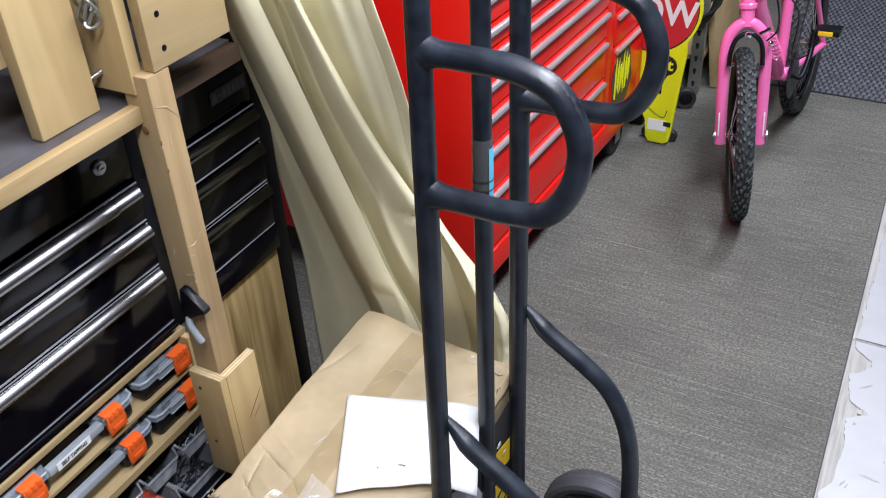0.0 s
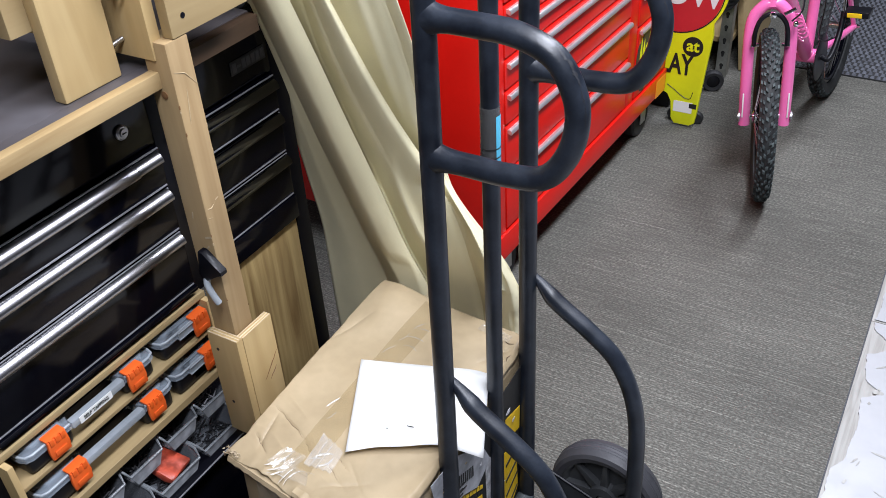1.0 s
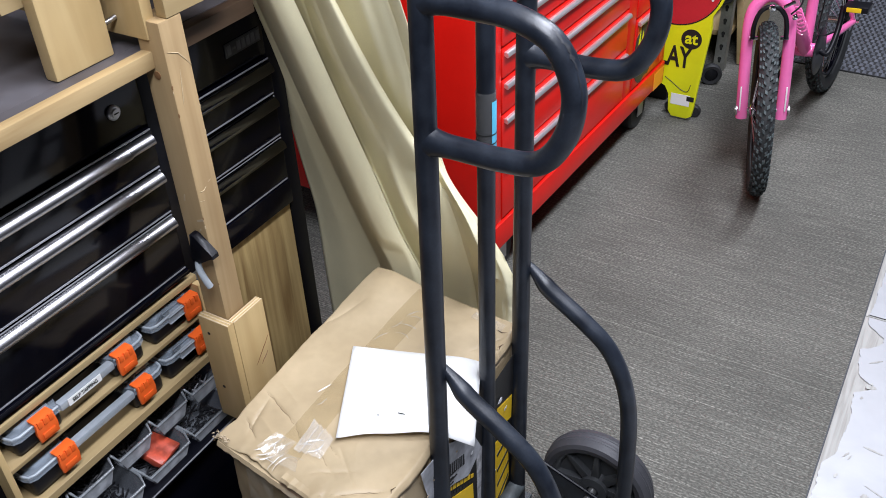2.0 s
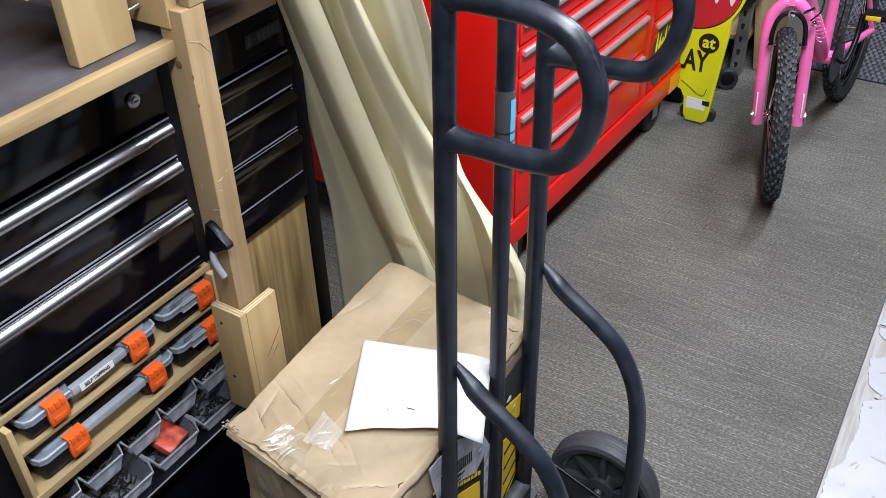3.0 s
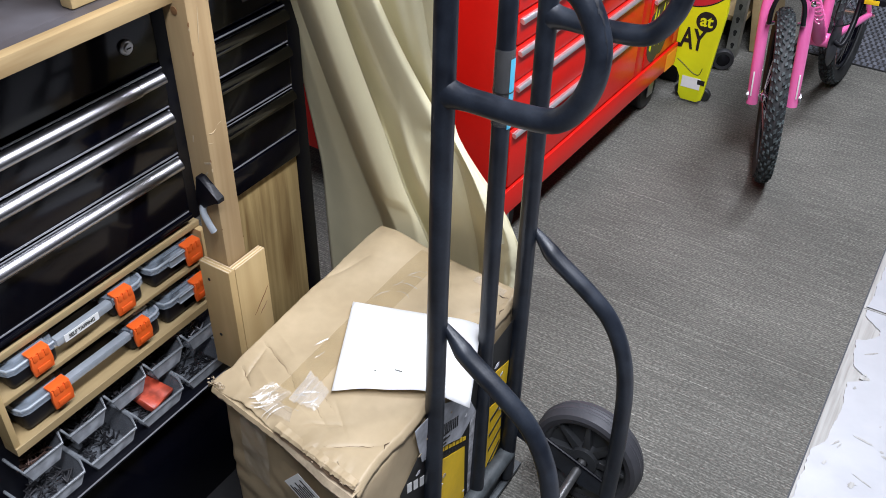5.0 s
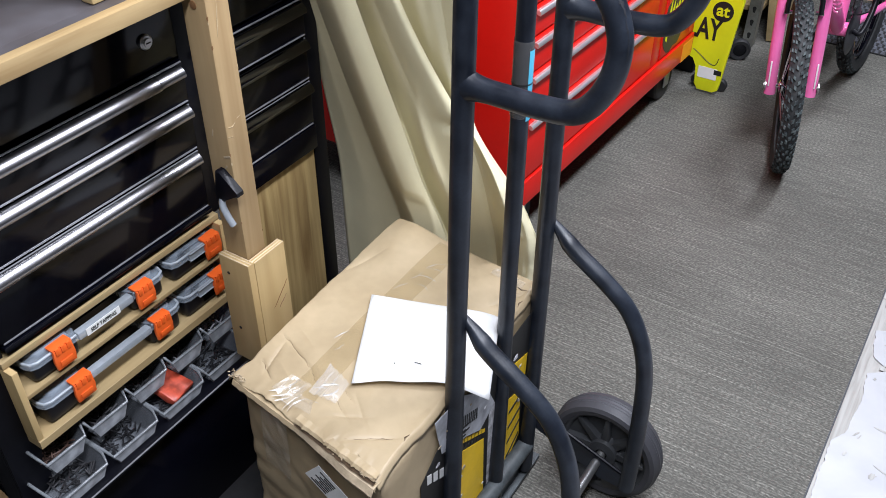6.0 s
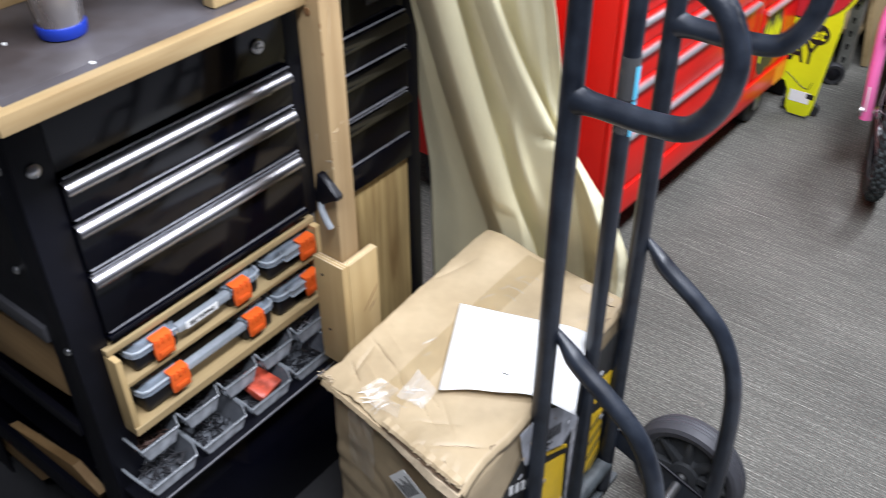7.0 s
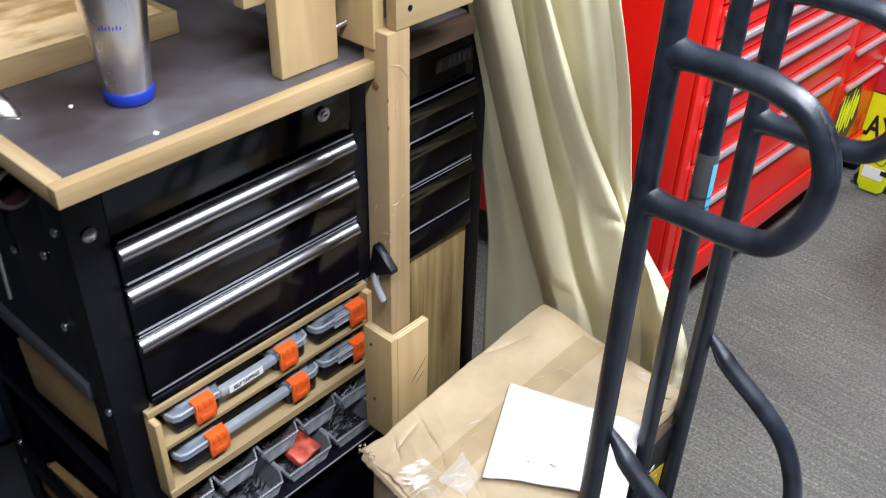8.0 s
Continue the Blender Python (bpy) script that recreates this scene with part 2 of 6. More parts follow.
ply = wood("plywood_face", (0.565, 0.410, 0.198), (0.465, 0.322, 0.142), "z", scale=4)
ply_y = wood("plywood_face_long", (0.41, 0.302, 0.152), (0.33, 0.232, 0.108), "y", scale=4)
ply_edge = wood("plywood_edge", (0.74, 0.60, 0.40), (0.60, 0.45, 0.27), "y", scale=14)
panel_pine = wood("varnished_pine_panel", (0.44, 0.32, 0.14), (0.20, 0.12, 0.045), "z", scale=6.5, rough=0.5)
osb = mk("flaked_golden_board", (0.62, 0.39, 0.15), 0.5, var=0.16, scale=20, fine=60, bump=0.2, stretch=(1.0, 0.38, 1), other=(0.86, 0.62, 0.33), clamp=(0.44, 0.56))
laminate = mk("grey_laminate", (0.108, 0.101, 0.108), 0.36, var=0.12, scale=5, fine=24, bump=0.05, other=(0.046, 0.037, 0.035), spec=0.28, clamp=(0.42, 0.62))
card = mk("cardboard", (0.410, 0.312, 0.186), 0.5, var=0.10, scale=7, fine=60, bump=0.10, other=(0.50, 0.392, 0.246), clamp=(0.3, 0.7))
card_torn = mk("torn_cardboard", (0.44, 0.35, 0.235), 0.9, var=0.18, scale=30, fine=160, bump=0.5)
creased(card, (5,), 0.06, 0.0010)
creased(card_torn, (22,), 0.2, 0.0012)
paper = mk("white_paper", (0.82, 0.82, 0.8), 0.6, var=0.02, bump=0.03)
tape = mk("clear_packing_tape", (0.46, 0.34, 0.16), 0.10, var=0.12, scale=30, fine=55, bump=0.25, alpha=0.27, dist=0.003, coat=0.6)
clear_film = mk("crumpled_clear_film", (0.64, 0.585, 0.50), 0.13, var=0.1, scale=40, fine=90, bump=0.15, alpha=0.20, coat=1.0, spec=0.8)
rubber = mk("black_rubber", (0.022, 0.022, 0.024), 0.62, var=0.25, bump=0.25)
tyre_rubber = mk("tyre_rubber", (0.018, 0.019, 0.02), 0.7, var=0.3, scale=40, bump=0.3)
knob_rubber = mk("dusty_tyre_knobs", (0.026, 0.033, 0.037), 0.7, var=0.35, scale=60, bump=0.3, other=(0.095, 0.115, 0.115), spec=0.3)
truck_tyre = mk("grey_solid_rubber", (0.040, 0.040, 0.046), 0.55, var=0.2, bump=0.2)
plastic_black = mk("black_plastic", (0.006, 0.006, 0.008), 0.36, var=0.2, bump=0.05, spec=0.3)
pink = mk("pink_enamel", (0.85, 0.16, 0.42), 0.25, var=0.06, bump=0.02, coat=0.5)
yellow = mk("yellow_plastic", (0.78, 0.82, 0.01), 0.38, var=0.05, bump=0.03)
sign_red = mk("red_print", (0.55, 0.02, 0.03), 0.45, var=0.08)
sign_black = mk("black_print", (0.012, 0.012, 0.012), 0.5, var=0.1)
white_print = mk("white_print", (0.8, 0.8, 0.78), 0.5, var=0.04)
orange = mk("orange_plastic", (0.80, 0.12, 0.018), 0.38, var=0.08, bump=0.04)
lid_clear = mk("smoky_clear_plastic", (0.38, 0.44, 0.51), 0.2, var=0.2, bump=0.06, alpha=0.27, coat=0.4)
lid_rim = mk("frosted_plastic_rim", (0.40, 0.44, 0.48), 0.3, var=0.2, bump=0.08, alpha=0.60)
bin_front = mk("pale_bin_front", (0.40, 0.42, 0.45), 0.35, var=0.35, scale=40, bump=0.1, alpha=0.62)
bin_clear = mk("clear_bin_plastic", (0.30, 0.32, 0.35), 0.24, var=0.2, bump=0.06, alpha=0.22, coat=0.3)
bin_rim = mk("clear_bin_rim", (0.27, 0.29, 0.31), 0.25, var=0.2, bump=0.08, alpha=0.5)
wall_paint = mk("dim_wall_paint", (0.066, 0.069, 0.077), 0.8, var=0.12, scale=2, bump=0.1)
ceiling_paint = mk("ceiling_paint", (0.28, 0.28, 0.275), 0.85, var=0.05, scale=3, bump=0.1)
white_vinyl = mk("worn_white_paint", (0.43, 0.435, 0.45), 0.40, var=0.12, scale=12, fine=18, bump=0.12, other=(0.365, 0.37, 0.385), dist=0.006, clamp=(0.45, 0.6))
raw_board = wood("raw_grey_board", (0.40, 0.395, 0.37), (0.29, 0.28, 0.255), "y", scale=16, bump=0.5)
galv = mk("galvanised_angle", (0.34, 0.34, 0.31), 0.45, 0.8, var=0.25, scale=12)
steel = mk("stainless", (0.78, 0.77, 0.75), 0.27, 1.0, var=0.08, bump=0.04, stretch=(8, 8, 1))
blue_rubber = mk("blue_silicone", (0.01, 0.036, 0.34), 0.45, var=0.08)
sky_tape = mk("sky_blue_label", (0.1, 0.5, 0.72), 0.4, var=0.08)
label_grey = mk("printed_label", (0.5, 0.5, 0.52), 0.5, var=0.35, scale=60, fine=200)
reflector = mk("amber_reflector", (0.9, 0.6, 0.02), 0.2, var=0.1)
dark_cloth = mk("dark_blue_cloth", (0.012, 0.022, 0.05), 0.9, var=0.3, bump=0.4)


def fabric(name, colour):
    mt = mk(name, colour, 0.92, var=0.07, scale=5, fine=600, bump=0.3, dist=0.001, spec=0.2)
    bsdf = mt.node_tree.nodes["Principled BSDF"]
    bsdf.inputs["Sheen Weight"].default_value = 0.05
    return mt


canvas = fabric("sage_canvas", (0.715, 0.657, 0.435))

# ---- room ----
structure("floor", B(-2.2, 3.0, -3.0, 7.0, -0.12, -0.006, bevel=0), wall_paint, "concrete floor slab under grey carpet", "floor")
carpet = structure("carpet", B(-2.2, 0.147, -3.0, 1.985, -0.006, 0.0, bevel=0), CARPET, "grey-brown striped loop carpet on the floor", "carpet")
structure("carpet_far", B(-2.2, 0.147, 1.9850, 7.0, -0.006, 0.0, bevel=0), CARPET, "grey-brown striped loop carpet past a seam", "carpet")
part("seam", T([(-1.6 + 0.06 * k, 1.985 + 0.0012 * noise.noise((k * 0.7, 1, 1)), 0.0000) for k in range(30)], 0.0008, n=6), mk("pale_seam", (0.22, 0.215, 0.185), 0.95, var=0.3, scale=60, bump=0.4), carpet, "pale raised line along the seam")
structure("wall_west", B(-2.3, -2.2, -3.1, 7.1, 0, 2.6, bevel=0), wall_paint, "plain dim painted wall behind the workbench", "wall")
structure("wall_east", B(3.0, 3.1, -3.1, 7.1, 0, 2.6, bevel=0), wall_paint, "plain dim painted wall across the room", "wall")
structure("wall_north", B(-2.2, 3.0, 7.0, 7.1, 0, 2.6, bevel=0), wall_paint, "plain dim painted wall at the far end", "wall")
structure("wall_south", B(-2.2, 3.0, -3.1, -3.0, 0, 2.6, bevel=0), wall_paint, "plain dim painted wall behind the camera", "wall")
structure("ceiling", B(-2.3, 3.1, -3.1, 7.1, 2.6, 2.7, bevel=0), ceiling_paint, "plain off-white ceiling", "ceiling")
for lx, ly, lz, watts in LAMPS:
    fix = thing("ceiling_light", (lx, ly, lz), "white fluorescent ceiling light fitting", "ceiling light", "ceiling lights")
    part("housing", B(lx - 0.17, lx + 0.17, ly - 0.63, ly + 0.63, lz, 2.6, bevel=0.006), white_print, fix)


# ---- white slab along the aisle ----
def slab():
    """A low board along the aisle under worn white paint that has flaked off along its edge."""
    for k, (y0, y1) in enumerate(((-1.2, 2.289), (2.291, 5.2))):
        base = B(0.15, 1.35, y0, y1, -0.006, 0.010, bevel=0.002)
        ob = structure("platform_%d" % (k + 1), base, raw_board, "low raw board platform beside the carpet, edges worn", "platform")
        rng = random.Random(5 + k)
        bm = bmesh.new()
        ys = np.arange(y0 + 0.003, y1 - 0.003, 0.005)
        left = []
        for y in ys:
            worn = float(np.interp(y, (1.0, 1.76, 1.79, 1.85, 1.93, 2.0, 2.02, 2.04, 2.06, 2.12, 2.155, 2.165, 2.20, 2.22, 2.245, 2.26, 2.6, 3.2), (0.157, 0.157, 0.174, 0.179, 0.184, 0.176, 0.203, 0.203, 0.174, 0.168, 0.160, 0.182, 0.207, 0.202, 0.172, 0.158, 0.168, 0.160)))
            left.append(max(0.1515, worn + 0.005 * noise.noise((y * 13, k, 3)) + 0.003 * noise.noise((y * 34, k, 8)) + 0.003 * noise.noise((y * 90, k, 6))))
        lo = [bm.verts.new((x, y, 0.0135)) for x, y in zip(left, ys)]
        lo2 = [bm.verts.new((x, y, 0.0102)) for x, y in zip(left, ys)]
        hi = [bm.verts.new((1.349, y, 0.0135)) for y in ys]
        for i in range(len(ys) - 1):
            bm.faces.new((lo[i], hi[i], hi[i + 1], lo[i + 1]))
            bm.faces.new((lo2[i], lo[i], lo[i + 1], lo2[i + 1]))
        part("paint", bm, white_vinyl, ob, "flaking white paint layer", smooth=False)
        # bare chips and short cracks inside the painted edge
        if k == 0:
            for x, y, long, wide, aim in ((0.202, 2.122, 0.020, 0.003, 40), (0.206, 2.030, 0.014, 0.010, 10), (0.196, 1.802, 0.013, 0.003, 60), (0.204, 1.797, 0.011, 0.002, 70), (0.283, 1.826, 0.005, 0.004, 0), (0.294, 1.814, 0.012, 0.004, -10), (0.264, 1.727, 0.026, 0.002, -22), (0.188, 1.735, 0.009, 0.004, 70), (0.243, 1.838, 0.024, 0.004, -8), (0.330, 1.62, 0.030, 0.003, 15), (0.27, 1.55, 0.020, 0.004, -30)):
                out = [((0.75 + 0.25 * rng.random()) * long * math.cos(a * 0.5236), (0.6 + 0.4 * rng.random()) * wide * math.sin(a * 0.5236)) for a in range(12)]
                part("bare_chip", prism(bmesh.new(), out, 0.0005, pose(x, y, 0.0137, 0, 0, aim)), raw_board, ob, "bare grey chip in the paint", smooth=False)
        for q in range(16 if k == 0 else 8):
            y = rng.uniform(max(0.9, y0 + 0.05), min(y1 - 0.05, 3.2))
            x, r = 0.19 + 0.16 * rng.random() ** 1.4, rng.uniform(0.002, 0.008)
            out = []
            for a in range(14):
                w = r * rng.uniform(0.45, 1.1)
                out.append((w * math.cos(a * 0.4488), 1.7 * w * math.sin(a * 0.4488)))
            part("bare_chip", prism(bmesh.new(), out, 0.0005, pose(x, y, 0.0137, 0, 0, rng.uniform(-40, 40))), raw_board, ob, "bare grey chip in the paint", smooth=False)


slab()

# added black sheet that imitates the shade on the floor round the bench
tagged(part("rubber_mat", B(-1.95, -0.60, 0.30, 1.42, 0.0, 0.006, bevel=0.002), rubber), "thin black sheet standing in for shade on the carpet before the bench", "mat")


# ---- dark mat at the far end ----
def entrance_mat():
    mat_ob = thing("entrance_mat", (0.6, 4.6, 0), "dark grey ribbed loop entrance mat on the carpet", "mat")
    part("backing", B(-0.42, 0.146, 3.71, 5.6, 0.0, 0.006, bevel=0.002), rubber, mat_ob)
    bm = bmesh.new()
    rng = random.Random(3)
    verts, faces = [], []
    for i in range(62):
        for j in range(26):
            x = -0.405 + j * 0.0215 + (0.010 if i % 2 else 0)
            y = 3.722 + i * 0.030
            h = 0.011 + rng.random() * 0.003
            b = len(verts)
            w, d = 0.0075, 0.009
            verts += [(x - w, y - d, 0.006), (x + w, y - d, 0.006), (x + w, y + d, 0.006), (x - w, y + d, 0.006), (x - w * 0.6, y - d * 0.5, h), (x + w * 0.6, y - d * 0.5, h), (x + w * 0.6, y + d * 0.5, h), (x - w * 0.6, y + d * 0.5, h)]
            faces += [(b + 4, b + 5, b + 6, b + 7), (b, b + 1, b + 5, b + 4), (b + 1, b + 2, b + 6, b + 5), (b + 2, b + 3, b + 7, b + 6), (b + 3, b, b + 4, b + 7)]
    me = bpy.data.meshes.new("loops")
    me.from_pydata(verts, [], faces)
    bm.from_mesh(me)
    bpy.data.meshes.remove(me)
    loop_mat = mk("mat_loops", (0.10, 0.105, 0.125), 0.85, var=0.3, scale=40, bump=0.3)
    tagged(part("loop_surface", bm, loop_mat, mat_ob, smooth=False), kind="stuff")


entrance_mat()


# ---- workbench ----
XF = -0.868  # front plane of the cabinet
# lighter grey imitates drawer and ledge edges catching the light
lit_lip_paint = mk("lit_edge_paint", (0.19, 0.19, 0.205), 0.24, var=0.3, spec=0.6)


def drawer(bench, y0, y1, z0, z1, hz, gloss, highlight_end=0.0, metal=None):
    d = part("drawer", B(XF - 0.35, XF + 0.006, y0, y1, z0, z1, bevel=0.003), gloss, bench)
    bm = bmesh.new()
    # full-width pull: a rounded rail with a turned-in lower lip
    prof = [(0.0, 0.0100), (0.005, 0.0100), (0.0085, 0.0090), (0.0125, 0.0060), (0.0160, 0.0022), (0.0178, -0.0008), (0.0186, -0.0030), (0.0188, -0.0085), (0.0180, -0.0100), (0.0160, -0.0100), (0.0160, -0.0032), (0.0135, 0.0015), (0.0095, 0.0058), (0.0, 0.0080)]
    n = len(prof)
    # a thinner end piece stands in for the break in the pull's highlight
    runs = [(y0 - 0.001, highlight_end - 0.0008, 0.82), (highlight_end + 0.0008, y1 - 0.008, 0.74)] if highlight_end else [(y0 - 0.001, y1 - 0.008, 0.82)]
    for ya, yb, size in runs:
        a = [bm.verts.new((XF + 0.006 + size * x, ya, hz + size * z)) for x, z in prof]
        b = [bm.verts.new((XF + 0.006 + size * x, yb, hz + size * z)) for x, z in prof]
        for i in range(n):
            bm.faces.new((a[i], a[(i + 1) % n], b[(i + 1) % n], b[i]))
        bm.faces.new(a[::-1])
        bm.faces.new(b)
    part("handle", bm, metal or alu, d, "brushed aluminium drawer pull" if metal is None else "aluminium drawer pull darkened for its dark reflections")
    for lz in (z1 - 0.0015, z0 + 0.0015):
        part("edge_lip", T([(XF + 0.0065, y0 + 0.004, lz), (XF + 0.0065, y1 - 0.004, lz)], 0.0016, n=8), lit_lip_paint, d)
    return d


def workbench():
    bench = thing("workbench", (-1.15, 1.04, 0), "black steel tool workbench with drawers, grey top and pine edging", "workbench")
    part("worktop", B(-1.5, -0.8065, 0.632, 1.30, 1.008, 1.0315, bevel=0.001), laminate, bench, "worn dark grey laminate worktop")
    part("edge_strip", B(-0.784, -0.766, 0.612, 1.112, 1.010, 1.034, bevel=0.0015), pine, bench, "pine edge strip")
    # this strip's dark brown puts the shade under the apron into its colour
    part("edge_strip", B(-0.806, -0.7845, 1.1125, 1.296, 1.004, 1.0305, bevel=0.0015), wood("shaded_edge", (0.065, 0.036, 0.018), (0.04, 0.022, 0.012), "y"), bench, "edge strip darkened for the apron's shade")
    part("worktop_nose", B(-0.806, -0.7845, 0.632, 1.112, 1.008, 1.0315, bevel=0), laminate, bench)
    part("edge_strip", B(-1.5, -0.7845, 0.612, 0.632, 1.010, 1.034, bevel=0.0025), wood("pine_edge_x", (0.40, 0.295, 0.16), (0.30, 0.20, 0.095), "x"), bench, "pine edge strip")
    part("body", B(-1.38, XF - 0.02, 0.664, 1.425, 0.575, 1.008, bevel=0.002), black_steel, bench)
    # corner posts of folded steel
    for ya, yb, s in ((0.652, 0.705, 1), (1.395, 1.432, -1)):
        bm = bmesh.new()
        box(bm, XF - 0.006, XF, ya, yb, 0.0, 1.008, bevel=0.0015)
        yy = ya if s > 0 else yb - 0.004
        box(bm, XF - 0.055, XF - 0.0065, yy, yy + 0.004, 0.0, 1.008, bevel=0.001)
        part("corner_post", bm, black_steel, bench)
        bm = bmesh.new()
        box(bm, -1.385, -1.38, ya, yb, 0.0, 1.008, bevel=0.0015)
        box(bm, -1.379, -1.325, yy, yy + 0.004, 0.0, 1.008, bevel=0.001)
        part("corner_post", bm, black_steel, bench)
    part("side_panel", B(-1.32, XF - 0.056, 0.654, 0.662, 0.62, 1.008, bevel=0.002), black_steel, bench)
    part("side_panel", B(-1.32, XF - 0.056, 1.418, 1.428, 0.58, 1.008, bevel=0.002), black_steel, bench)
    # rails on the end
    for z0, z1, mt in ((0.60, 0.628, mk("grey_rail", (0.05, 0.05, 0.055), 0.4)), (0.40, 0.425, black_steel), (0.15, 0.20, black_steel)):
        part("end_rail", B(-1.325, XF - 0.056, 0.646, 0.658, z0, z1, bevel=0.002), mt, bench)
    part("end_board", B(-1.20, XF - 0.03, 0.664, 0.680, 0.446, 0.556, bevel=0.002, m=Matrix.Translation((-1.05, 0, 0.50)) @ pose(0, 0, 0, 0, -7, 0) @ Matrix.Translation((1.05, 0, -0.50))), wood("end_board_wood", (0.40, 0.25, 0.11), (0.30, 0.175, 0.07), "x"), bench, "varnished wooden board")
    bm = bmesh.new()
    prism(bm, [(-1.36, 0.05), (-1.22, 0.05), (-1.17, 0.10), (-1.08, 0.142), (-1.017, 0.141), (-0.981, 0.193), (-1.049, 0.222), (-1.269, 0.178), (-1.314, 0.139), (-1.36, 0.08)], 0.016, Matrix(((1, 0, 0, 0), (0, 0, 1, 0.664), (0, 1, 0, 0), (0, 0, 0, 1))))
    part("end_board", bm, wood("end_board_low", (0.40, 0.25, 0.11), (0.30, 0.175, 0.07), "x"), bench, "cut varnished wooden board", smooth=False)
    # lid panel with its lock, left column
    face = part("top_panel", B(XF - 0.02, XF, 0.7055, 1.112, 0.879, 1.007, bevel=0.0025), black_paint, bench)
    m = Matrix.Translation((XF, 1.057, 0.924)) @ pose(0, 0, 0, 0, 90, 0)
    bm = bmesh.new()
    lathe(bm, [(0.0115, 0.0), (0.0115, 0.003), (0.0095, 0.005), (0.007, 0.005), (0.0065, 0.0075), (0.001, 0.0075)], m, n=24)
    part("lock", bm, zinc, face, "chrome key lock")
    part("keyhole", B(-0.001, 0.001, -0.004, 0.004, 0.0074, 0.008, bevel=0, m=m), sign_black, face)
    for z0, z1, hz in ((0.806, 0.875, 0.861), (0.722, 0.802, 0.794), (0.608, 0.718, 0.709)):
        drawer(bench, 0.7055, 1.112, z0, z1, hz, black_paint, 1.055 if hz > 0.85 else 0.0)
    part("divider", B(XF - 0.02, XF - 0.002, 1.1135, 1.146, 0.58, 1.007, bevel=0.002), black_steel, bench)
    part("lower_trim", B(XF - 0.02, XF + 0.012, 0.7055, 1.112, 0.596, 0.606, bevel=0.003), black_paint, bench)
    face = part("top_panel", B(XF - 0.02, XF, 1.148, 1.394, 0.879, 1.007, bevel=0.0025), black_paint, bench)
    part("name_plate", B(XF, XF + 0.002, 1.298, 1.385, 0.908, 0.932, bevel=0.0008), mk("dark_plate", (0.012, 0.012, 0.014), 0.35), face)
    mk("dim_plate", (0.05, 0.05, 0.053), 0.5)
    for k in range(7):
        part("name_bar", B(XF + 0.002, XF + 0.003, 1.302 + k * 0.0118, 1.311 + k * 0.0118, 0.912 if k != 1 else 0.918, 0.928 if k != 1 else 0.922, bevel=0.0003), MATS["dim_plate"], face)
    for z0, z1, hz in ((0.806, 0.875, 0.861), (0.722, 0.802, 0.794), (0.628, 0.718, 0.709)):
        drawer(bench, 1.148, 1.394, z0, z1, hz, black_paint, 0.0, shaded_alu)
    part("lower_trim", B(XF - 0.02, XF + 0.010, 1.148, 1.394, 0.577, 0.626, bevel=0.003), black_paint, bench)
    part("pine_panel", B(XF - 0.012, XF - 0.002, 1.146, 1.394, 0.06, 0.576, bevel=0.001), panel_pine, bench, "knotty pine panel under the drawers")
    # base deck and dark back
    part("back_panel", B(-1.375, -1.365, 0.68, 1.40, 0.02, 0.57, bevel=0), black_steel, bench)
    part("base_deck", B(-1.36, XF - 0.031, 0.69, 1.39, 0.180, 0.192, bevel=0.001), black_steel, bench)
    # bolts
    for p in ((XF, 0.679, 0.898), (XF, 0.676, 0.985)):
        bm = bmesh.new()
        lathe(bm, [(0.010, 0), (0.010, 0.003), (0.007, 0.006), (0.001, 0.007)], Matrix.Translation(p) @ pose(0, 0, 0, 0, 90, 0), n=16)
        part("bolt", bm, zinc, bench)
    for x, z in ((XF - 0.03, 0.90), (XF - 0.012, 0.606), (-1.28, 0.606), (-1.30, 0.80), (-1.05, 0.80), (-0.95, 0.84), (-0.95, 0.72), (-1.34, 0.20), (-1.34, 0.15)):
        bm = bmesh.new()
        lathe(bm, [(0.0065, 0), (0.0065, 0.002), (0.004, 0.0045), (0.0008, 0.005)], Matrix.Translation((x, 0.652, z)) @ pose(0, 0, 0, 90, 0, 0), n=12)
        part("screw", bm, zinc, bench)
    return bench


workbench()


def shelf_insert():
    """Pine box with a middle shelf that holds four small-parts cases."""
    s = thing("wooden_shelf_box", (-1.0, 0.905, 0.423), "pale plywood two-tier shelf box set under the drawers", "shelf")
    x0, x1, y0, y1, z0, z1 = -1.2, -0.838, 0.693, 1.122, 0.419, 0.586
    bm = bmesh.new()
    prism(bm, [(x0, y0), (x1 + 0.001, y0), (x1 + 0.001, y1), (x0, y1)], 0.0145, Matrix.Translation((0, 0, z0)), bevel=0.001)
    part("bottom", bm, ply_y, s, smooth=False)
    part("top", B(x0, x1 - 0.019, y0, y1, z1 - 0.011, z1, bevel=0.001), ply_y, s)
    part("side", B(x0, x1 - 0.002, y0, y0 + 0.010, z0 + 0.015, z1 - 0.0125, bevel=0.001), ply, s)
    part("side", B(x0, x1 - 0.006, y1 - 0.012, y1, z0 + 0.015, z1 - 0.0125, bevel=0.001), ply, s)
    part("shelf", B(x0, x1 - 0.008, y0 + 0.0105, y1 - 0.0125, 0.5095, 0.5170, bevel=0.001), ply_y, s)
    part("back", B(x0 - 0.006, x0 - 0.0005, y0, y1, z0, z1, bevel=0), black_steel, s)


shelf_insert()


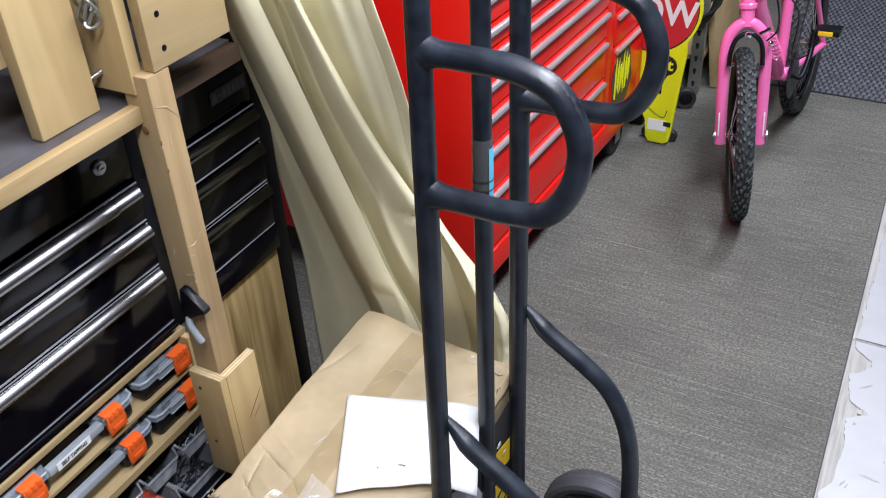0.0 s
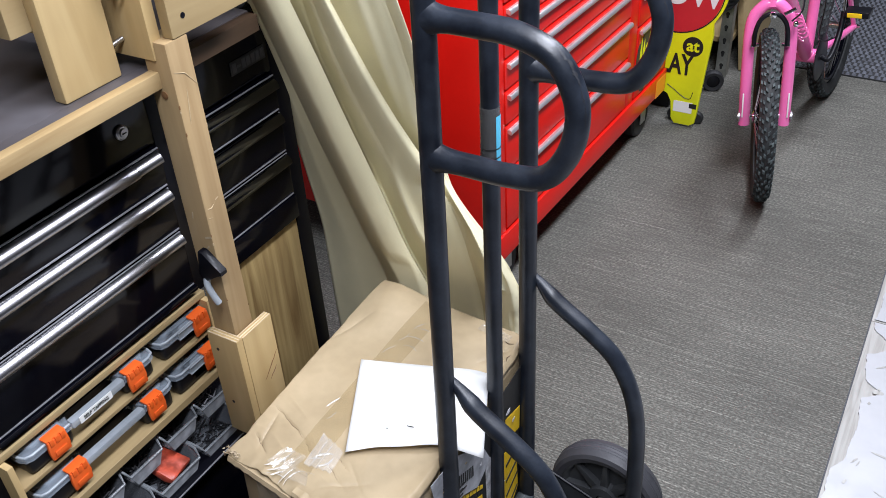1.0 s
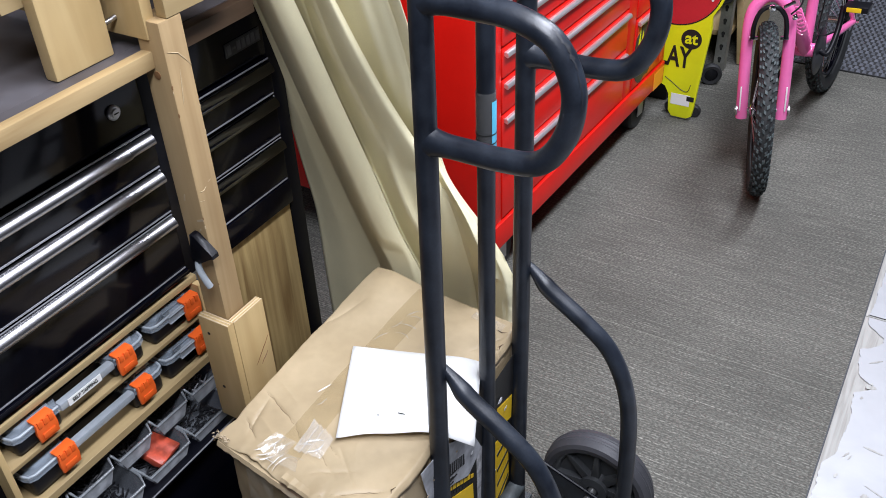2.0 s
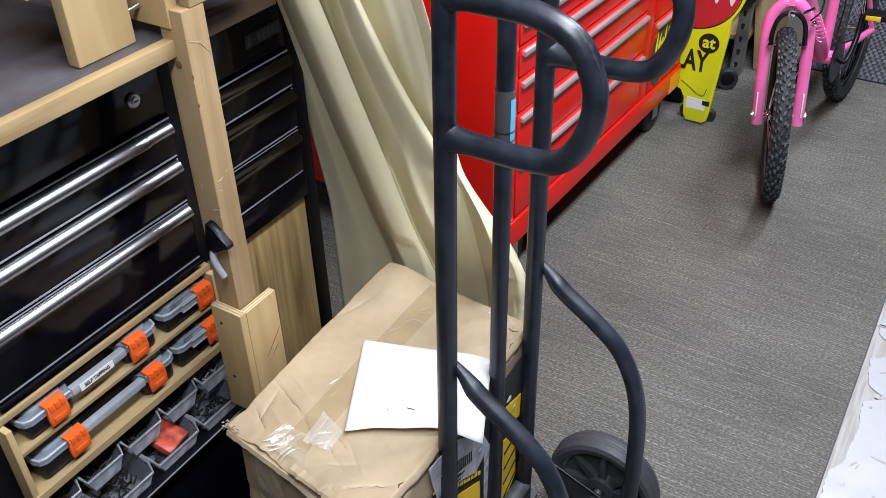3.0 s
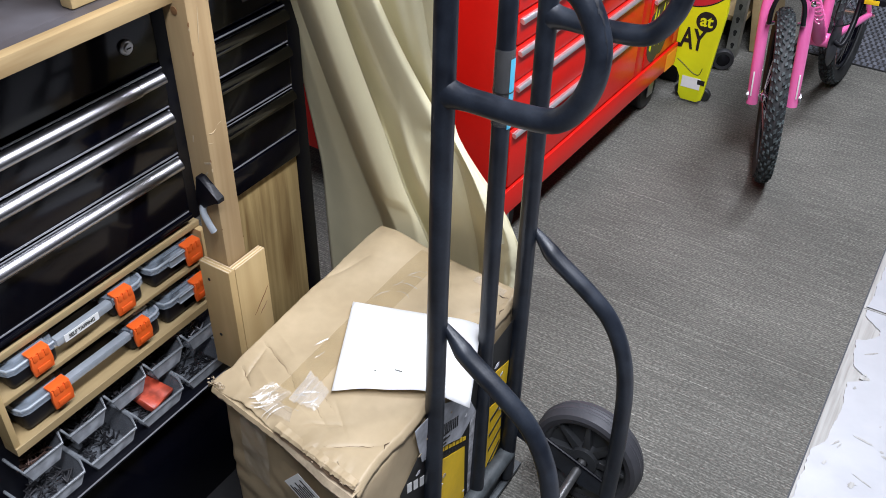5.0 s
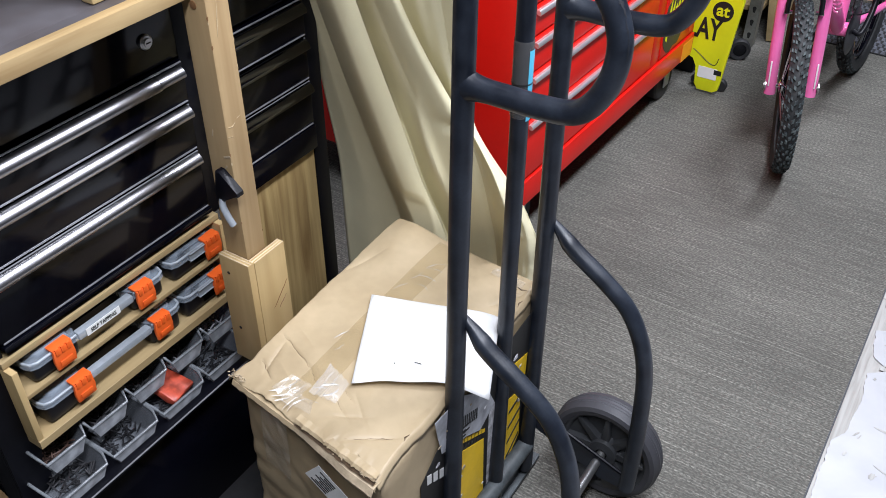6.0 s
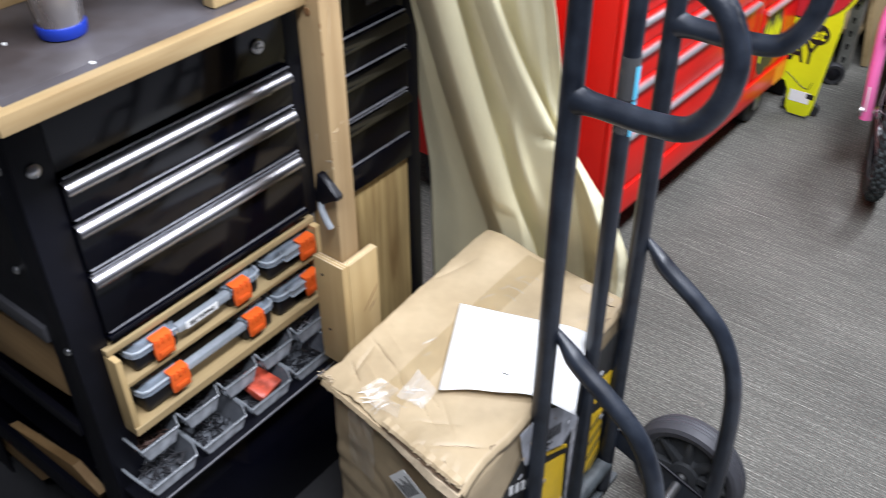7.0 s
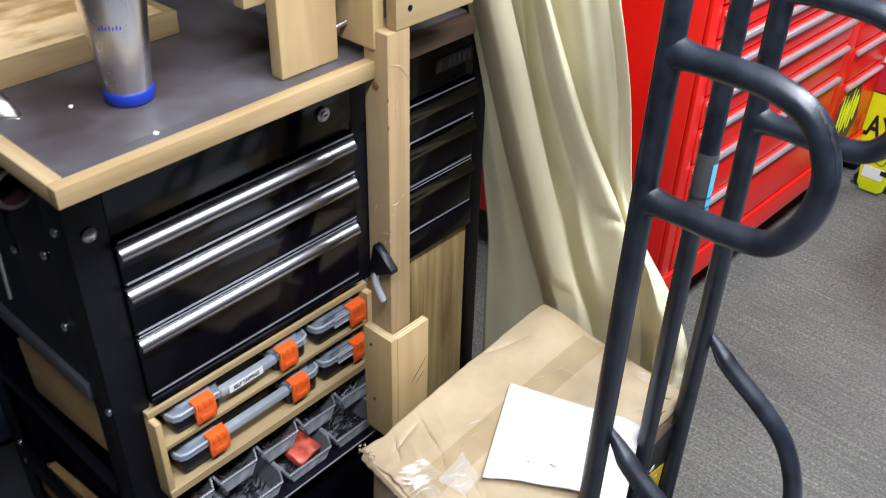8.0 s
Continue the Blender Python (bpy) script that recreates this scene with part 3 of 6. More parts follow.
def case(x1, y0, y1, z0, h, latches, name_tag):
    """Small-parts case: black trays either side of a grip, clear lid, orange latches."""
    c = thing("parts_case", (x1 - 0.1, (y0 + y1) / 2, z0), "black parts case with clear lid and orange latches", "storage case", "parts cases")
    t = h - 0.017
    wide = 0.088
    bm = bmesh.new()
    box(bm, x1 - 0.18, x1 - 0.006, y0 + 0.006, y0 + wide, z0, z0 + t, bevel=0.010, seg=3)
    part("tray", bm, plastic_black, c)
    part("tray", B(x1 - 0.18, x1 - 0.006, y1 - wide + 0.018, y1 - 0.006, z0, z0 + t, bevel=0.010, seg=3), plastic_black, c)
    part("tray", B(x1 - 0.18, x1 - 0.036, y0 + wide + 0.001, y1 - wide + 0.017, z0, z0 + t, bevel=0.004), plastic_black, c)
    bm = bmesh.new()
    prism(bm, [(x1 - 0.18, y0), (x1 - 0.016, y0), (x1 - 0.005, y0 + 0.004), (x1, y0 + 0.014), (x1, y0 + wide - 0.002), (x1 - 0.052, y0 + wide + 0.012), (x1 - 0.052, y1 - wide + 0.004), (x1, y1 - wide + 0.018), (x1, y1 - 0.014), (x1 - 0.005, y1 - 0.004), (x1 - 0.016, y1), (x1 - 0.18, y1)], 0.011, Matrix.Translation((0, 0, z0 + t + 0.0005)), bevel=0.003)
    part("lid", bm, lid_clear, c, "smoky clear lid")
    bm = bmesh.new()
    prism(bm, [(x1 - 0.17, y0 + 0.010), (x1 - 0.024, y0 + 0.010), (x1 - 0.010, y0 + 0.022), (x1 - 0.010, y0 + wide - 0.012), (x1 - 0.062, y0 + wide + 0.004), (x1 - 0.062, y1 - wide + 0.012), (x1 - 0.010, y1 - wide + 0.028), (x1 - 0.010, y1 - 0.022), (x1 - 0.024, y1 - 0.010), (x1 - 0.17, y1 - 0.010)], 0.005, Matrix.Translation((0, 0, z0 + t + 0.0116)), bevel=0.002)
    part("lid_panel", bm, lid_clear, c)
    part("grip", B(x1 - 0.013, x1 + 0.001, y0 + wide - 0.0015, y1 - wide + 0.0175, z0 + t - 0.003, z0 + t + 0.0105, bevel=0.003), lid_rim, c)
    zr = z0 + t + 0.0105
    rim = [(x1 - 0.17, y0 + 0.0015, zr), (x1 - 0.018, y0 + 0.0015, zr), (x1 - 0.006, y0 + 0.005, zr), (x1 - 0.0015, y0 + 0.015, zr), (x1 - 0.0015, y0 + wide - 0.004, zr)]
    part("lid_edge", T(rim, 0.0021, n=8), lid_rim, c)
    rim = [(x1 - 0.0015, y1 - wide + 0.02, zr), (x1 - 0.0015, y1 - 0.015, zr), (x1 - 0.006, y1 - 0.005, zr), (x1 - 0.018, y1 - 0.0015, zr), (x1 - 0.17, y1 - 0.0015, zr)]
    part("lid_edge", T(rim, 0.0021, n=8), lid_rim, c)
    part("lid_edge", T([(x1 - 0.055, y0 + wide + 0.008, zr), (x1 - 0.055, y1 - wide + 0.008, zr)], 0.0018, n=8), lid_rim, c)
    for yc in latches:
        bm = bmesh.new()
        prism(bm, [(-0.0165, -0.021), (0.0165, -0.021), (0.0185, -0.004), (0.0165, 0.0155), (-0.0165, 0.0155), (-0.0185, -0.004)], 0.0045, Matrix(((0, 0, 1, x1 + 0.001), (1, 0, 0, yc), (0, 1, 0, z0 + t - 0.002), (0, 0, 0, 1))), bevel=0.0015)
        box(bm, x1 - 0.014, x1 + 0.004, yc - 0.0172, yc + 0.0172, z0 + t + 0.0122, z0 + t + 0.0165, bevel=0.0015)
        for q in (-0.010, 0.0, 0.010):
            box(bm, x1 + 0.0035, x1 + 0.0068, yc + q - 0.0035, yc + q + 0.0035, z0 + t + 0.004, z0 + t + 0.0165, bevel=0.001)
        box(bm, x1 + 0.0058, x1 + 0.0072, yc - 0.011, yc + 0.011, z0 + t - 0.018, z0 + t - 0.008, bevel=0.0008)
        part("latch", bm, orange, c, "orange latch")
    if name_tag:
        ya, yb, text = name_tag
        if yb - ya > 0.04:
            tag = part("tag", B(x1 + 0.001, x1 + 0.0018, ya, yb, z0 + t - 0.003, z0 + t + 0.0105, bevel=0), paper, c, "white tape label")
            m = Matrix(((0, 0, 1, x1 + 0.0022), (1, 0, 0, (ya + yb) / 2), (0, 1, 0, z0 + t + 0.0035), (0, 0, 0, 1)))
        else:
            tag = part("tag", B(x1 - 0.034, x1 - 0.020, ya, yb, z0 + t + 0.0170, z0 + t + 0.0177, bevel=0), paper, c, "white tape label")
            m = Matrix(((0, -1, 0, x1 - 0.027), (1, 0, 0, (ya + yb) / 2), (0, 0, 1, z0 + t + 0.0179), (0, 0, 0, 1)))
        part("lettering", letters(text, 0.0095, m @ Matrix.Diagonal((0.82, 1, 1, 1)), 0.0002), sign_black, tag, smooth=False)
    return c


case(-0.846, 0.722, 0.985, 0.5175, 0.0475, (0.777, 0.936), (0.822, 0.886, "SELF TAPPING"))
case(-0.842, 0.719, 1.000, 0.4338, 0.0545, (0.788, 0.951), (0.958, 0.986, "NUTS"))
case(-0.846, 0.996, 1.109, 0.5175, 0.0475, (1.087,), None)
case(-0.842, 1.003, 1.109, 0.4338, 0.0545, (1.087,), None)


def bin_row():
    """Two staggered rows of clear open bins with loose screws and nails."""
    rng = random.Random(11)

    def one(x1, y0, w, z0, tall, fill, odd):
        b = thing("parts_bin", (x1 - 0.06, y0 + w / 2, z0), "clear plastic parts bin half full of loose hardware", "bin", "clear parts bins")
        h, d, lip = tall, 0.13, 0.68 * tall
        yl, yr = y0 + 0.0015, y0 + w - 0.0015
        bm = bmesh.new()

        def sheet(pts):
            bm.faces.new([bm.verts.new(q) for q in pts])

        for g in (0.0, 0.0018):
            a, c = yl + 0.016 + g, yr - 0.016 - g
            fl, fr = [(x1 - 0.006 - g, yl + 0.003 + g, z0 + lip), (x1 - 0.006 - g, yr - 0.003 - g, z0 + lip)]
            bl, br = [(x1 - 0.009 - g, a, z0 + g), (x1 - 0.009 - g, c, z0 + g)]
            kl, kr = [(x1 - d, a, z0 + g), (x1 - d, c, z0 + g)]
            tl, tr = [(x1 - 0.034, yl + g, z0 + h), (x1 - 0.034, yr - g, z0 + h)]
            ul, ur = [(x1 - d, yl + g, z0 + h), (x1 - d, yr - g, z0 + h)]
            sheet([kl, bl, br, kr])
            sheet([bl, fl, fr, br])
            sheet([kl, ul, tl, fl, bl])
            sheet([kr, br, fr, tr, ur])
        part("tub", bm, bin_clear, b, smooth=False)
        rim = bmesh.new()
        path = [(x1 - d, yl, z0 + h), (x1 - 0.036, yl, z0 + h), (x1 - 0.018, yl + 0.001, z0 + lip + 0.012), (x1 - 0.005, yl + 0.006, z0 + lip), (x1 - 0.004, yr - 0.006, z0 + lip), (x1 - 0.018, yr - 0.001, z0 + lip + 0.012), (x1 - 0.036, yr, z0 + h), (x1 - d, yr, z0 + h)]
        part("rim", tube(rim, path, 0.0026, n=8), bin_rim, b)
        prism(bm3 := bmesh.new(), [(yl + 0.006, lip - 0.001), (yl + 0.016, 0.005), (yr - 0.016, 0.005), (yr - 0.006, lip - 0.001)], 0.002, Matrix(((0, 0.09, 1, x1 - 0.0088), (1, 0, 0, 0), (0, 1, 0, z0), (0, 0, 0, 1))))
        part("front_band", bm3, bin_front, b, smooth=False)
        bm = bmesh.new()
        for k in range(70):
            a, e, L = rng.uniform(0, 6.28), rng.uniform(-0.5, 0.5), rng.uniform(0.006, 0.013)
            p = Vector((rng.uniform(x1 - 0.10, x1 - 0.020), rng.uniform(yl + 0.018, yr - 0.018), z0 + rng.uniform(0.006, fill)))
            v = Vector((math.cos(a) * math.cos(e), math.sin(a) * math.cos(e), math.sin(e))) * L
            tube(bm, [p - v, p + v], 0.0014, n=5)
        tagged(part("hardware", bm, odd, b, smooth=False), kind="stuff")

    grey = mk("grey_nails", (0.045, 0.044, 0.048), 0.5, 0.4, var=0.4)
    dim = mk("dark_washers", (0.03, 0.03, 0.034), 0.4, 0.5, var=0.4)
    brown = mk("brown_screws", (0.09, 0.05, 0.038), 0.5, 0.2, var=0.4)
    pale = mk("pale_ties", (0.16, 0.16, 0.175), 0.4, var=0.2)
    for k, odd in enumerate((brown, grey, grey, dim, pale)):
        one(-0.830, 0.682 + k * 0.0855, 0.0855, 0.352, 0.050, 0.026 if odd is not dim else 0.012, odd)
    for k, odd in enumerate((grey, dim, dim, dim)):
        one(-0.803, 0.665 + k * 0.107, 0.107, 0.303, 0.041, 0.024 if k == 0 else 0.011, odd)
    pk = thing("red_packet", (-0.85, 0.935, 0.33), "small crumpled red packet lying in a clear bin", "packet")
    bm = B(-0.03, 0.03, -0.026, 0.026, -0.006, 0.006, bevel=0.003)
    bmesh.ops.subdivide_edges(bm, edges=bm.edges, cuts=3, use_grid_fill=True)
    for v in bm.verts:
        v.co += 0.004 * Vector(noise.noise_vector(v.co * 70))
    bm.transform(pose(-0.848, 0.938, 0.333, 0, 22, 12))
    part("packet", bm, mk("dull_red_print", (0.42, 0.06, 0.03), 0.4, var=0.35, scale=50), pk)
    s = thing("bin_rack", (-0.95, 0.91, 0.0), "black steel rack that carries clear bins", "rack")
    part("ledge", B(-0.95, -0.798, 0.66, 1.14, 0.2945, 0.3025, bevel=0.001), black_steel, s)
    part("ledge", B(-0.99, -0.870, 0.68, 1.14, 0.3465, 0.3515, bevel=0.001), black_steel, s)
    part("ledge_lip", T([(-0.798, 0.664, 0.3015), (-0.798, 1.138, 0.3015)], 0.0016, n=8), lit_lip_paint, s)
    part("front_panel", B(-0.835, -0.822, 0.668, 1.14, 0.0, 0.294, bevel=0.002), black_paint, s)
    part("side_plate", B(-0.99, -0.836, 0.708, 0.713, 0.2, 0.294, bevel=0.001), black_steel, s)
    part("side_plate", B(-0.99, -0.836, 1.135, 1.14, 0.0, 0.294, bevel=0.001), black_steel, s)


bin_row()


# ---- timber post and shelf frame over the bench ----
def timber():
    p = thing("timber_post", (-0.765, 1.09, 0), "pale pine post fixed to the bench by a plywood bracket", "post")
    part("post", B(-0.788, -0.742, 1.067, 1.110, 0.340, 1.0775, bevel=0.003), pine_z, p)
    bm = bmesh.new()
    lathe(bm, [(0.006, 0), (0.006, 0.001), (0.001, 0.0015)], Matrix.Translation((-0.765, 1.067, 1.0)) @ pose(0, 0, 0, 90, 0, 0), n=12)
    part("knot", bm, mk("dark_knot", (0.2, 0.1, 0.04), 0.6), p)
    for px, py, pz, w, h, tilt in ((-0.771, 1.0664, 0.80, 0.0010, 0.006, 12), (-0.749, 1.0664, 0.765, 0.0016, 0.007, 70), (-0.757, 1.0664, 0.742, 0.0012, 0.008, 40)):
        part("scuff", B(-w, w, 0, 0.0005, -h, h, bevel=0, m=pose(px, py, pz, 0, tilt, 0)), card_torn, p)
    pale = mk("fresh_pine_scratch", (0.54, 0.42, 0.26), 0.7, var=0.1)
    for run in (((-0.7417, 1.072, 1.035), (-0.7417, 1.090, 1.028), (-0.7417, 1.109, 1.004)), ((-0.7417, 1.087, 1.005), (-0.7417, 1.083, 0.975), (-0.7417, 1.080, 0.955)), ((-0.7417, 1.072, 0.815), (-0.7417, 1.080, 0.813), (-0.7417, 1.086, 0.817)), ((-0.7417, 1.091, 0.822), (-0.7417, 1.098, 0.824)), ((-0.7417, 1.069, 0.800), (-0.7417, 1.078, 0.797))):
        part("scratch", T(run, [0.0003 + 0.0004 * math.sin(math.pi * k / (len(run) - 1)) for k in range(len(run))], n=5), pale, p)
    rng = random.Random(31)
    for k in range(11):
        z, r = rng.uniform(0.6, 1.06), rng.uniform(0.0008, 0.0018)
        bm = bmesh.new()
        prism(bm, [(r * rng.uniform(0.5, 1) * math.cos(q * 0.9), 2.6 * r * rng.uniform(0.5, 1) * math.sin(q * 0.9)) for q in range(7)], 0.0006, pose(-0.7428, 1.0678 if k % 3 else 1.1092, z, 90, 0, 45 if k % 3 else 135))
        part("chip", bm, pale if k % 2 else MATS["dark_knot"], p, smooth=False)
    b = thing("plywood_bracket", (-0.75, 1.1, 0), "plywood corner bracket round the foot of a post", "bracket")
    for nm, args in (("side_plate", (-0.792, -0.7275, 1.052, 1.066, 0.345, 0.572)), ("front_plate", (-0.7405, -0.727, 1.0665, 1.138, 0.345, 0.570))):
        pl = part(nm, B(*args, bevel=0.0012), ply, b)
        x0, x1, y0, y1, z0, z1 = args
        # pale and dark veneer layers on the sawn top edge
        for k in range(3):
            if nm == "side_plate":
                w = (y1 - y0) / 5
                part("veneer", B(x0 + 0.001, x1 - 0.001, y0 + (2 * k) * w + 0.0005, y0 + (2 * k + 1) * w - 0.0002, z1, z1 + 0.0008, bevel=0), ply_edge, pl)
            else:
                w = (x1 - x0) / 5
                part("veneer", B(x0 + (2 * k) * w + 0.0005, x0 + (2 * k + 1) * w - 0.0002, y0 + 0.001, y1 - 0.001, z1, z1 + 0.0008, bevel=0), ply_edge, pl)
    for a, b2 in (((1.095, 0.452), (1.135, 0.492)), ((1.108, 0.445), (1.128, 0.463))):
        y0, z0, y1, z1 = *a, *b2
        path = [(-0.7268, y0 + (y1 - y0) * q, z0 + (z1 - z0) * q + 0.002 * noise.noise((q * 6, y0 * 40, 1))) for q in np.linspace(0, 1, 9)]
        part("scratch", T(path, [0.0002 + 0.0007 * math.sin(math.pi * q) for q in np.linspace(0, 1, 9)], n=5), MATS["dark_knot"], b)
    for p3 in ((-0.775, 1.052, 0.54), (-0.77, 1.052, 0.42)):
        bm = bmesh.new()
        lathe(bm, [(0.003, 0), (0.003, 0.0006), (0.0005, 0.0008)], Matrix.Translation(p3) @ pose(0, 0, 0, 90, 0, 0), n=10)
        part("screw", bm, sign_black, b)
    f = thing("overhead_stand", (-0.95, 1.2, 1.04), "plywood shelf frame standing over the bench top", "shelf frame")
    ap = part("apron", B(-0.760, -0.7415, 1.0835, 1.236, 1.078, 1.42, bevel=0.0015), ply_y, f)
    for z in (1.148, 1.103):
        bm = bmesh.new()
        lathe(bm, [(0.0042, 0), (0.0042, 0.0006), (0.001, 0.001)], Matrix.Translation((-0.7415, 1.109, z)) @ pose(0, 0, 0, 0, 90, 0), n=12)
        part("screw", bm, black_steel, ap)
    part("end_board", B(-1.2, -0.764, 1.064, 1.083, 1.051, 1.42, bevel=0.0015), ply, f)
    part("rear_leg", B(-1.2, -1.15, 1.0835, 1.13, 1.0318, 1.42, bevel=0.002), pine_z, f)
    part("rear_leg", B(-1.2, -1.15, 1.22, 1.27, 1.0318, 1.42, bevel=0.002), pine_z, f)
    part("top_board", B(-1.6, -0.80, 0.94, 1.27, 1.4205, 1.44, bevel=0.0015), ply_y, f)
    part("arm", B(-0.830, -0.808, 0.945, 1.041, 1.0325, 1.42, bevel=0.003), ply, f)
    bm = T([(-0.818, 1.0415, 1.072), (-0.816, 1.0635, 1.076)], 0.0035, n=10)
    part("pin", bm, zinc, f, "steel pin")
    part("rear_apron", B(-0.851, -0.8305, 0.914, 1.0, 1.128, 1.42, bevel=0.0015), ply_y, f)
    bm = bmesh.new()
    for k in range(4):
        pts = [(-0.80 + 0.010 * math.cos(a * 0.8) + 0.004 * k, 1.052 + 0.006 * math.sin(a * 1.7) - 0.004 * (k % 2), 1.165 + 0.02 * math.sin(a * 0.8 + k)) for a in range(9)]
        tube(bm, spline(pts, 3), 0.0022, n=6)
    tagged(part("wire_clip", bm, galv), "small bent steel wire clip on the plywood", "clip")


timber()


def strap():
    """Dark plastic hook with a grey tab hung on the post."""
    s = thing("cable_hook", (-0.755, 1.06, 0.69), "black plastic hook with a grey tab hanging on the post", "hook")
    m = Matrix(((1, 0, 0, 0), (0, 0, -1, 1.0668), (0, 1, 0, 0), (0, 0, 0, 1)))
    part("hook", prism(bmesh.new(), [(-0.766, 0.742), (-0.758, 0.742), (-0.726, 0.714), (-0.726, 0.707), (-0.742, 0.702), (-0.770, 0.680), (-0.774, 0.700)], 0.014, m, bevel=0.002), black_steel, s)
    bm = bmesh.new()
    tube(bm, spline([(-0.765, 1.058, 0.690), (-0.760, 1.052, 0.680), (-0.750, 1.050, 0.664), (-0.744, 1.052, 0.650)], 5), 0.0055, n=10)
    part("tab", bm, lid_rim, s, "grey plastic tab")


strap()


# ---- things on the bench ----
def tumbler():
    t = thing("tumbler", (-0.902, 0.785, 1.0318), "stainless steel tumbler in a blue silicone boot", "tumbler")
    m = Matrix.Translation((-0.902, 0.785, 1.0318))
    part("cup", lathe(bmesh.new(), [(0.026, 0.006), (0.0285, 0.016), (0.0335, 0.065), (0.0385, 0.115), (0.0415, 0.15), (0.0435, 0.19), (0.0440, 0.20), (0.041, 0.2), (0.036, 0.13), (0.030, 0.06), (0.001, 0.05)], m, n=48), steel, t)
    part("boot", lathe(bmesh.new(), [(0.024, 0.0), (0.0287, 0.0015), (0.0300, 0.006), (0.0306, 0.0150), (0.0297, 0.0165), (0.0270, 0.0165), (0.0250, 0.006)], m, n=48), blue_rubber, t, "blue silicone boot")
    bm = bmesh.new()
    for k in range(7):
        a = radians(-58 + k * 6)
        r = 0.0374
        box(bm, -0.0008, 0.0008, -0.0004, 0.0006, 0.101, 0.1045 + 0.002 * (k % 2), bevel=0, m=m @ pose(0, 0, 0, 0, 0, math.degrees(a) + 90) @ Matrix.Translation((0, -r, 0)))
    part("print", bm, blue_rubber, t)
    part("lid", lathe(bmesh.new(), [(0.04, 0.2), (0.0455, 0.2), (0.0455, 0.212), (0.036, 0.216), (0.001, 0.216)], m, n=40), plastic_black, t)


tumbler()


def tray():
    t = thing("wooden_tray", (-1.2, 0.8, 1.0318), "pale wooden tray holding a golden board", "tray")
    part("front_rail", B(-1.044, -1.032, 0.60, 0.945, 1.0318, 1.064, bevel=0.0015), pine, t)
    part("end_rail", B(-1.39, -1.0445, 0.933, 0.945, 1.0318, 1.064, bevel=0.0015), pine, t)
    part("end_rail", B(-1.39, -1.0445, 0.60, 0.612, 1.0318, 1.064, bevel=0.0015), pine, t)
    part("back_rail", B(-1.405, -1.3905, 0.60, 0.945, 1.0318, 1.082, bevel=0.0015), pine, t)
    part("board", B(-1.3900, -1.0450, 0.6125, 0.9325, 1.0325, 1.0630, bevel=0.001), osb, t, "flaked golden board")
    k = thing("sanding_block", (-1.25, 0.66, 1.063), "dark grey tool with metal plate lying on a board", "tool")
    part("plate", B(-1.32, -1.21, 0.63, 0.70, 1.0632, 1.070, bevel=0.003), mk("grey_plate", (0.12, 0.12, 0.14), 0.4), k)
    part("grip", T(spline([(-1.31, 0.665, 1.072), (-1.29, 0.665, 1.10), (-1.24, 0.665, 1.10), (-1.22, 0.665, 1.072)], 5), 0.010), plastic_black, k)


tray()


def scoop():
    bm = bmesh.new()
    rows = []
    for i in range(12):
        s = i / 11
        x, z = -1.035 + 0.085 * s, 1.0318 + 0.030 * math.sin(min(1, s * 1.15) * math.pi) ** 0.8 * (1 - 0.3 * s) + 0.001
        w = 0.020 - 0.006 * s
        rows.append([bm.verts.new((x + 0.01 * q, 0.640 + q * w + 0.02 * s, z - 0.004 * q * q)) for q in (-1, -0.5, 0, 0.5, 1)])
    for a, b in zip(rows, rows[1:]):
        for k in range(4):
            bm.faces.new((a[k], a[k + 1], b[k + 1], b[k]))
    ob = tagged(part("metal_scraper", bm, steel), "bent stainless steel scraper lying on the bench top", "scraper")
    so = ob.modifiers.new("thickness", "SOLIDIFY")
    so.thickness = 0.0015


scoop()

for px, py, a, s in ((-0.803, 0.756, 20, 0.8), (-0.932, 0.723, -35, 0.75)):
    bm = bmesh.new()
    rng = random.Random(int(px * 1000))
    pts = [(math.cos(k * 0.785) * s * rng.uniform(0.004, 0.009), math.sin(k * 0.785) * s * rng.uniform(0.003, 0.005)) for k in range(8)]
    prism(bm, pts, 0.0012, pose(px, py, 1.0316, 0, 0, a))
    tagged(part("paint_flake", bm, white_print, smooth=False), "small white paint flake on the grey bench top", "flake", "paint flakes")


def pipe():
    p = thing("steel_pipe", (-1.1, 0.625, 0.965), "dark maroon open-ended pipe under the bench top", "pipe")
    m = Matrix.Translation((-0.905, 0.624, 0.972)) @ pose(0, 0, 0, 0, -90, 6)
    part("pipe", lathe(bmesh.new(), [(0.021, 0), (0.026, 0), (0.026, 0.45), (0.021, 0.45)], m, n=28, closed=True), mk("maroon_enamel", (0.03, 0.012, 0.014), 0.35), p)
    part("collar", lathe(bmesh.new(), [(0.0265, 0.004), (0.0285, 0.004), (0.0285, 0.03), (0.0265, 0.03)], m, n=28, closed=True), black_steel, p)
    part("hanger", B(-1.0, -0.98, 0.622, 0.652, 0.998, 1.0095, bevel=0.001), black_steel, p)


pipe()


def screwdriver():
    s = thing("screwdriver", (-1.08, 0.64, 0.80), "thin steel driver hanging on the bench end", "screwdriver")
    part("shaft", T([(-1.09, 0.640, 0.70), (-1.075, 0.640, 0.83)], 0.004, n=8), zinc, s)
    part("collar", T([(-1.076, 0.640, 0.822), (-1.073, 0.640, 0.845)], 0.007, n=10), zinc, s, "bright ferrule")
    part("grip", T([(-1.073, 0.640, 0.845), (-1.065, 0.640, 0.92)], [0.009, 0.012], n=12), plastic_black, s)


screwdriver()


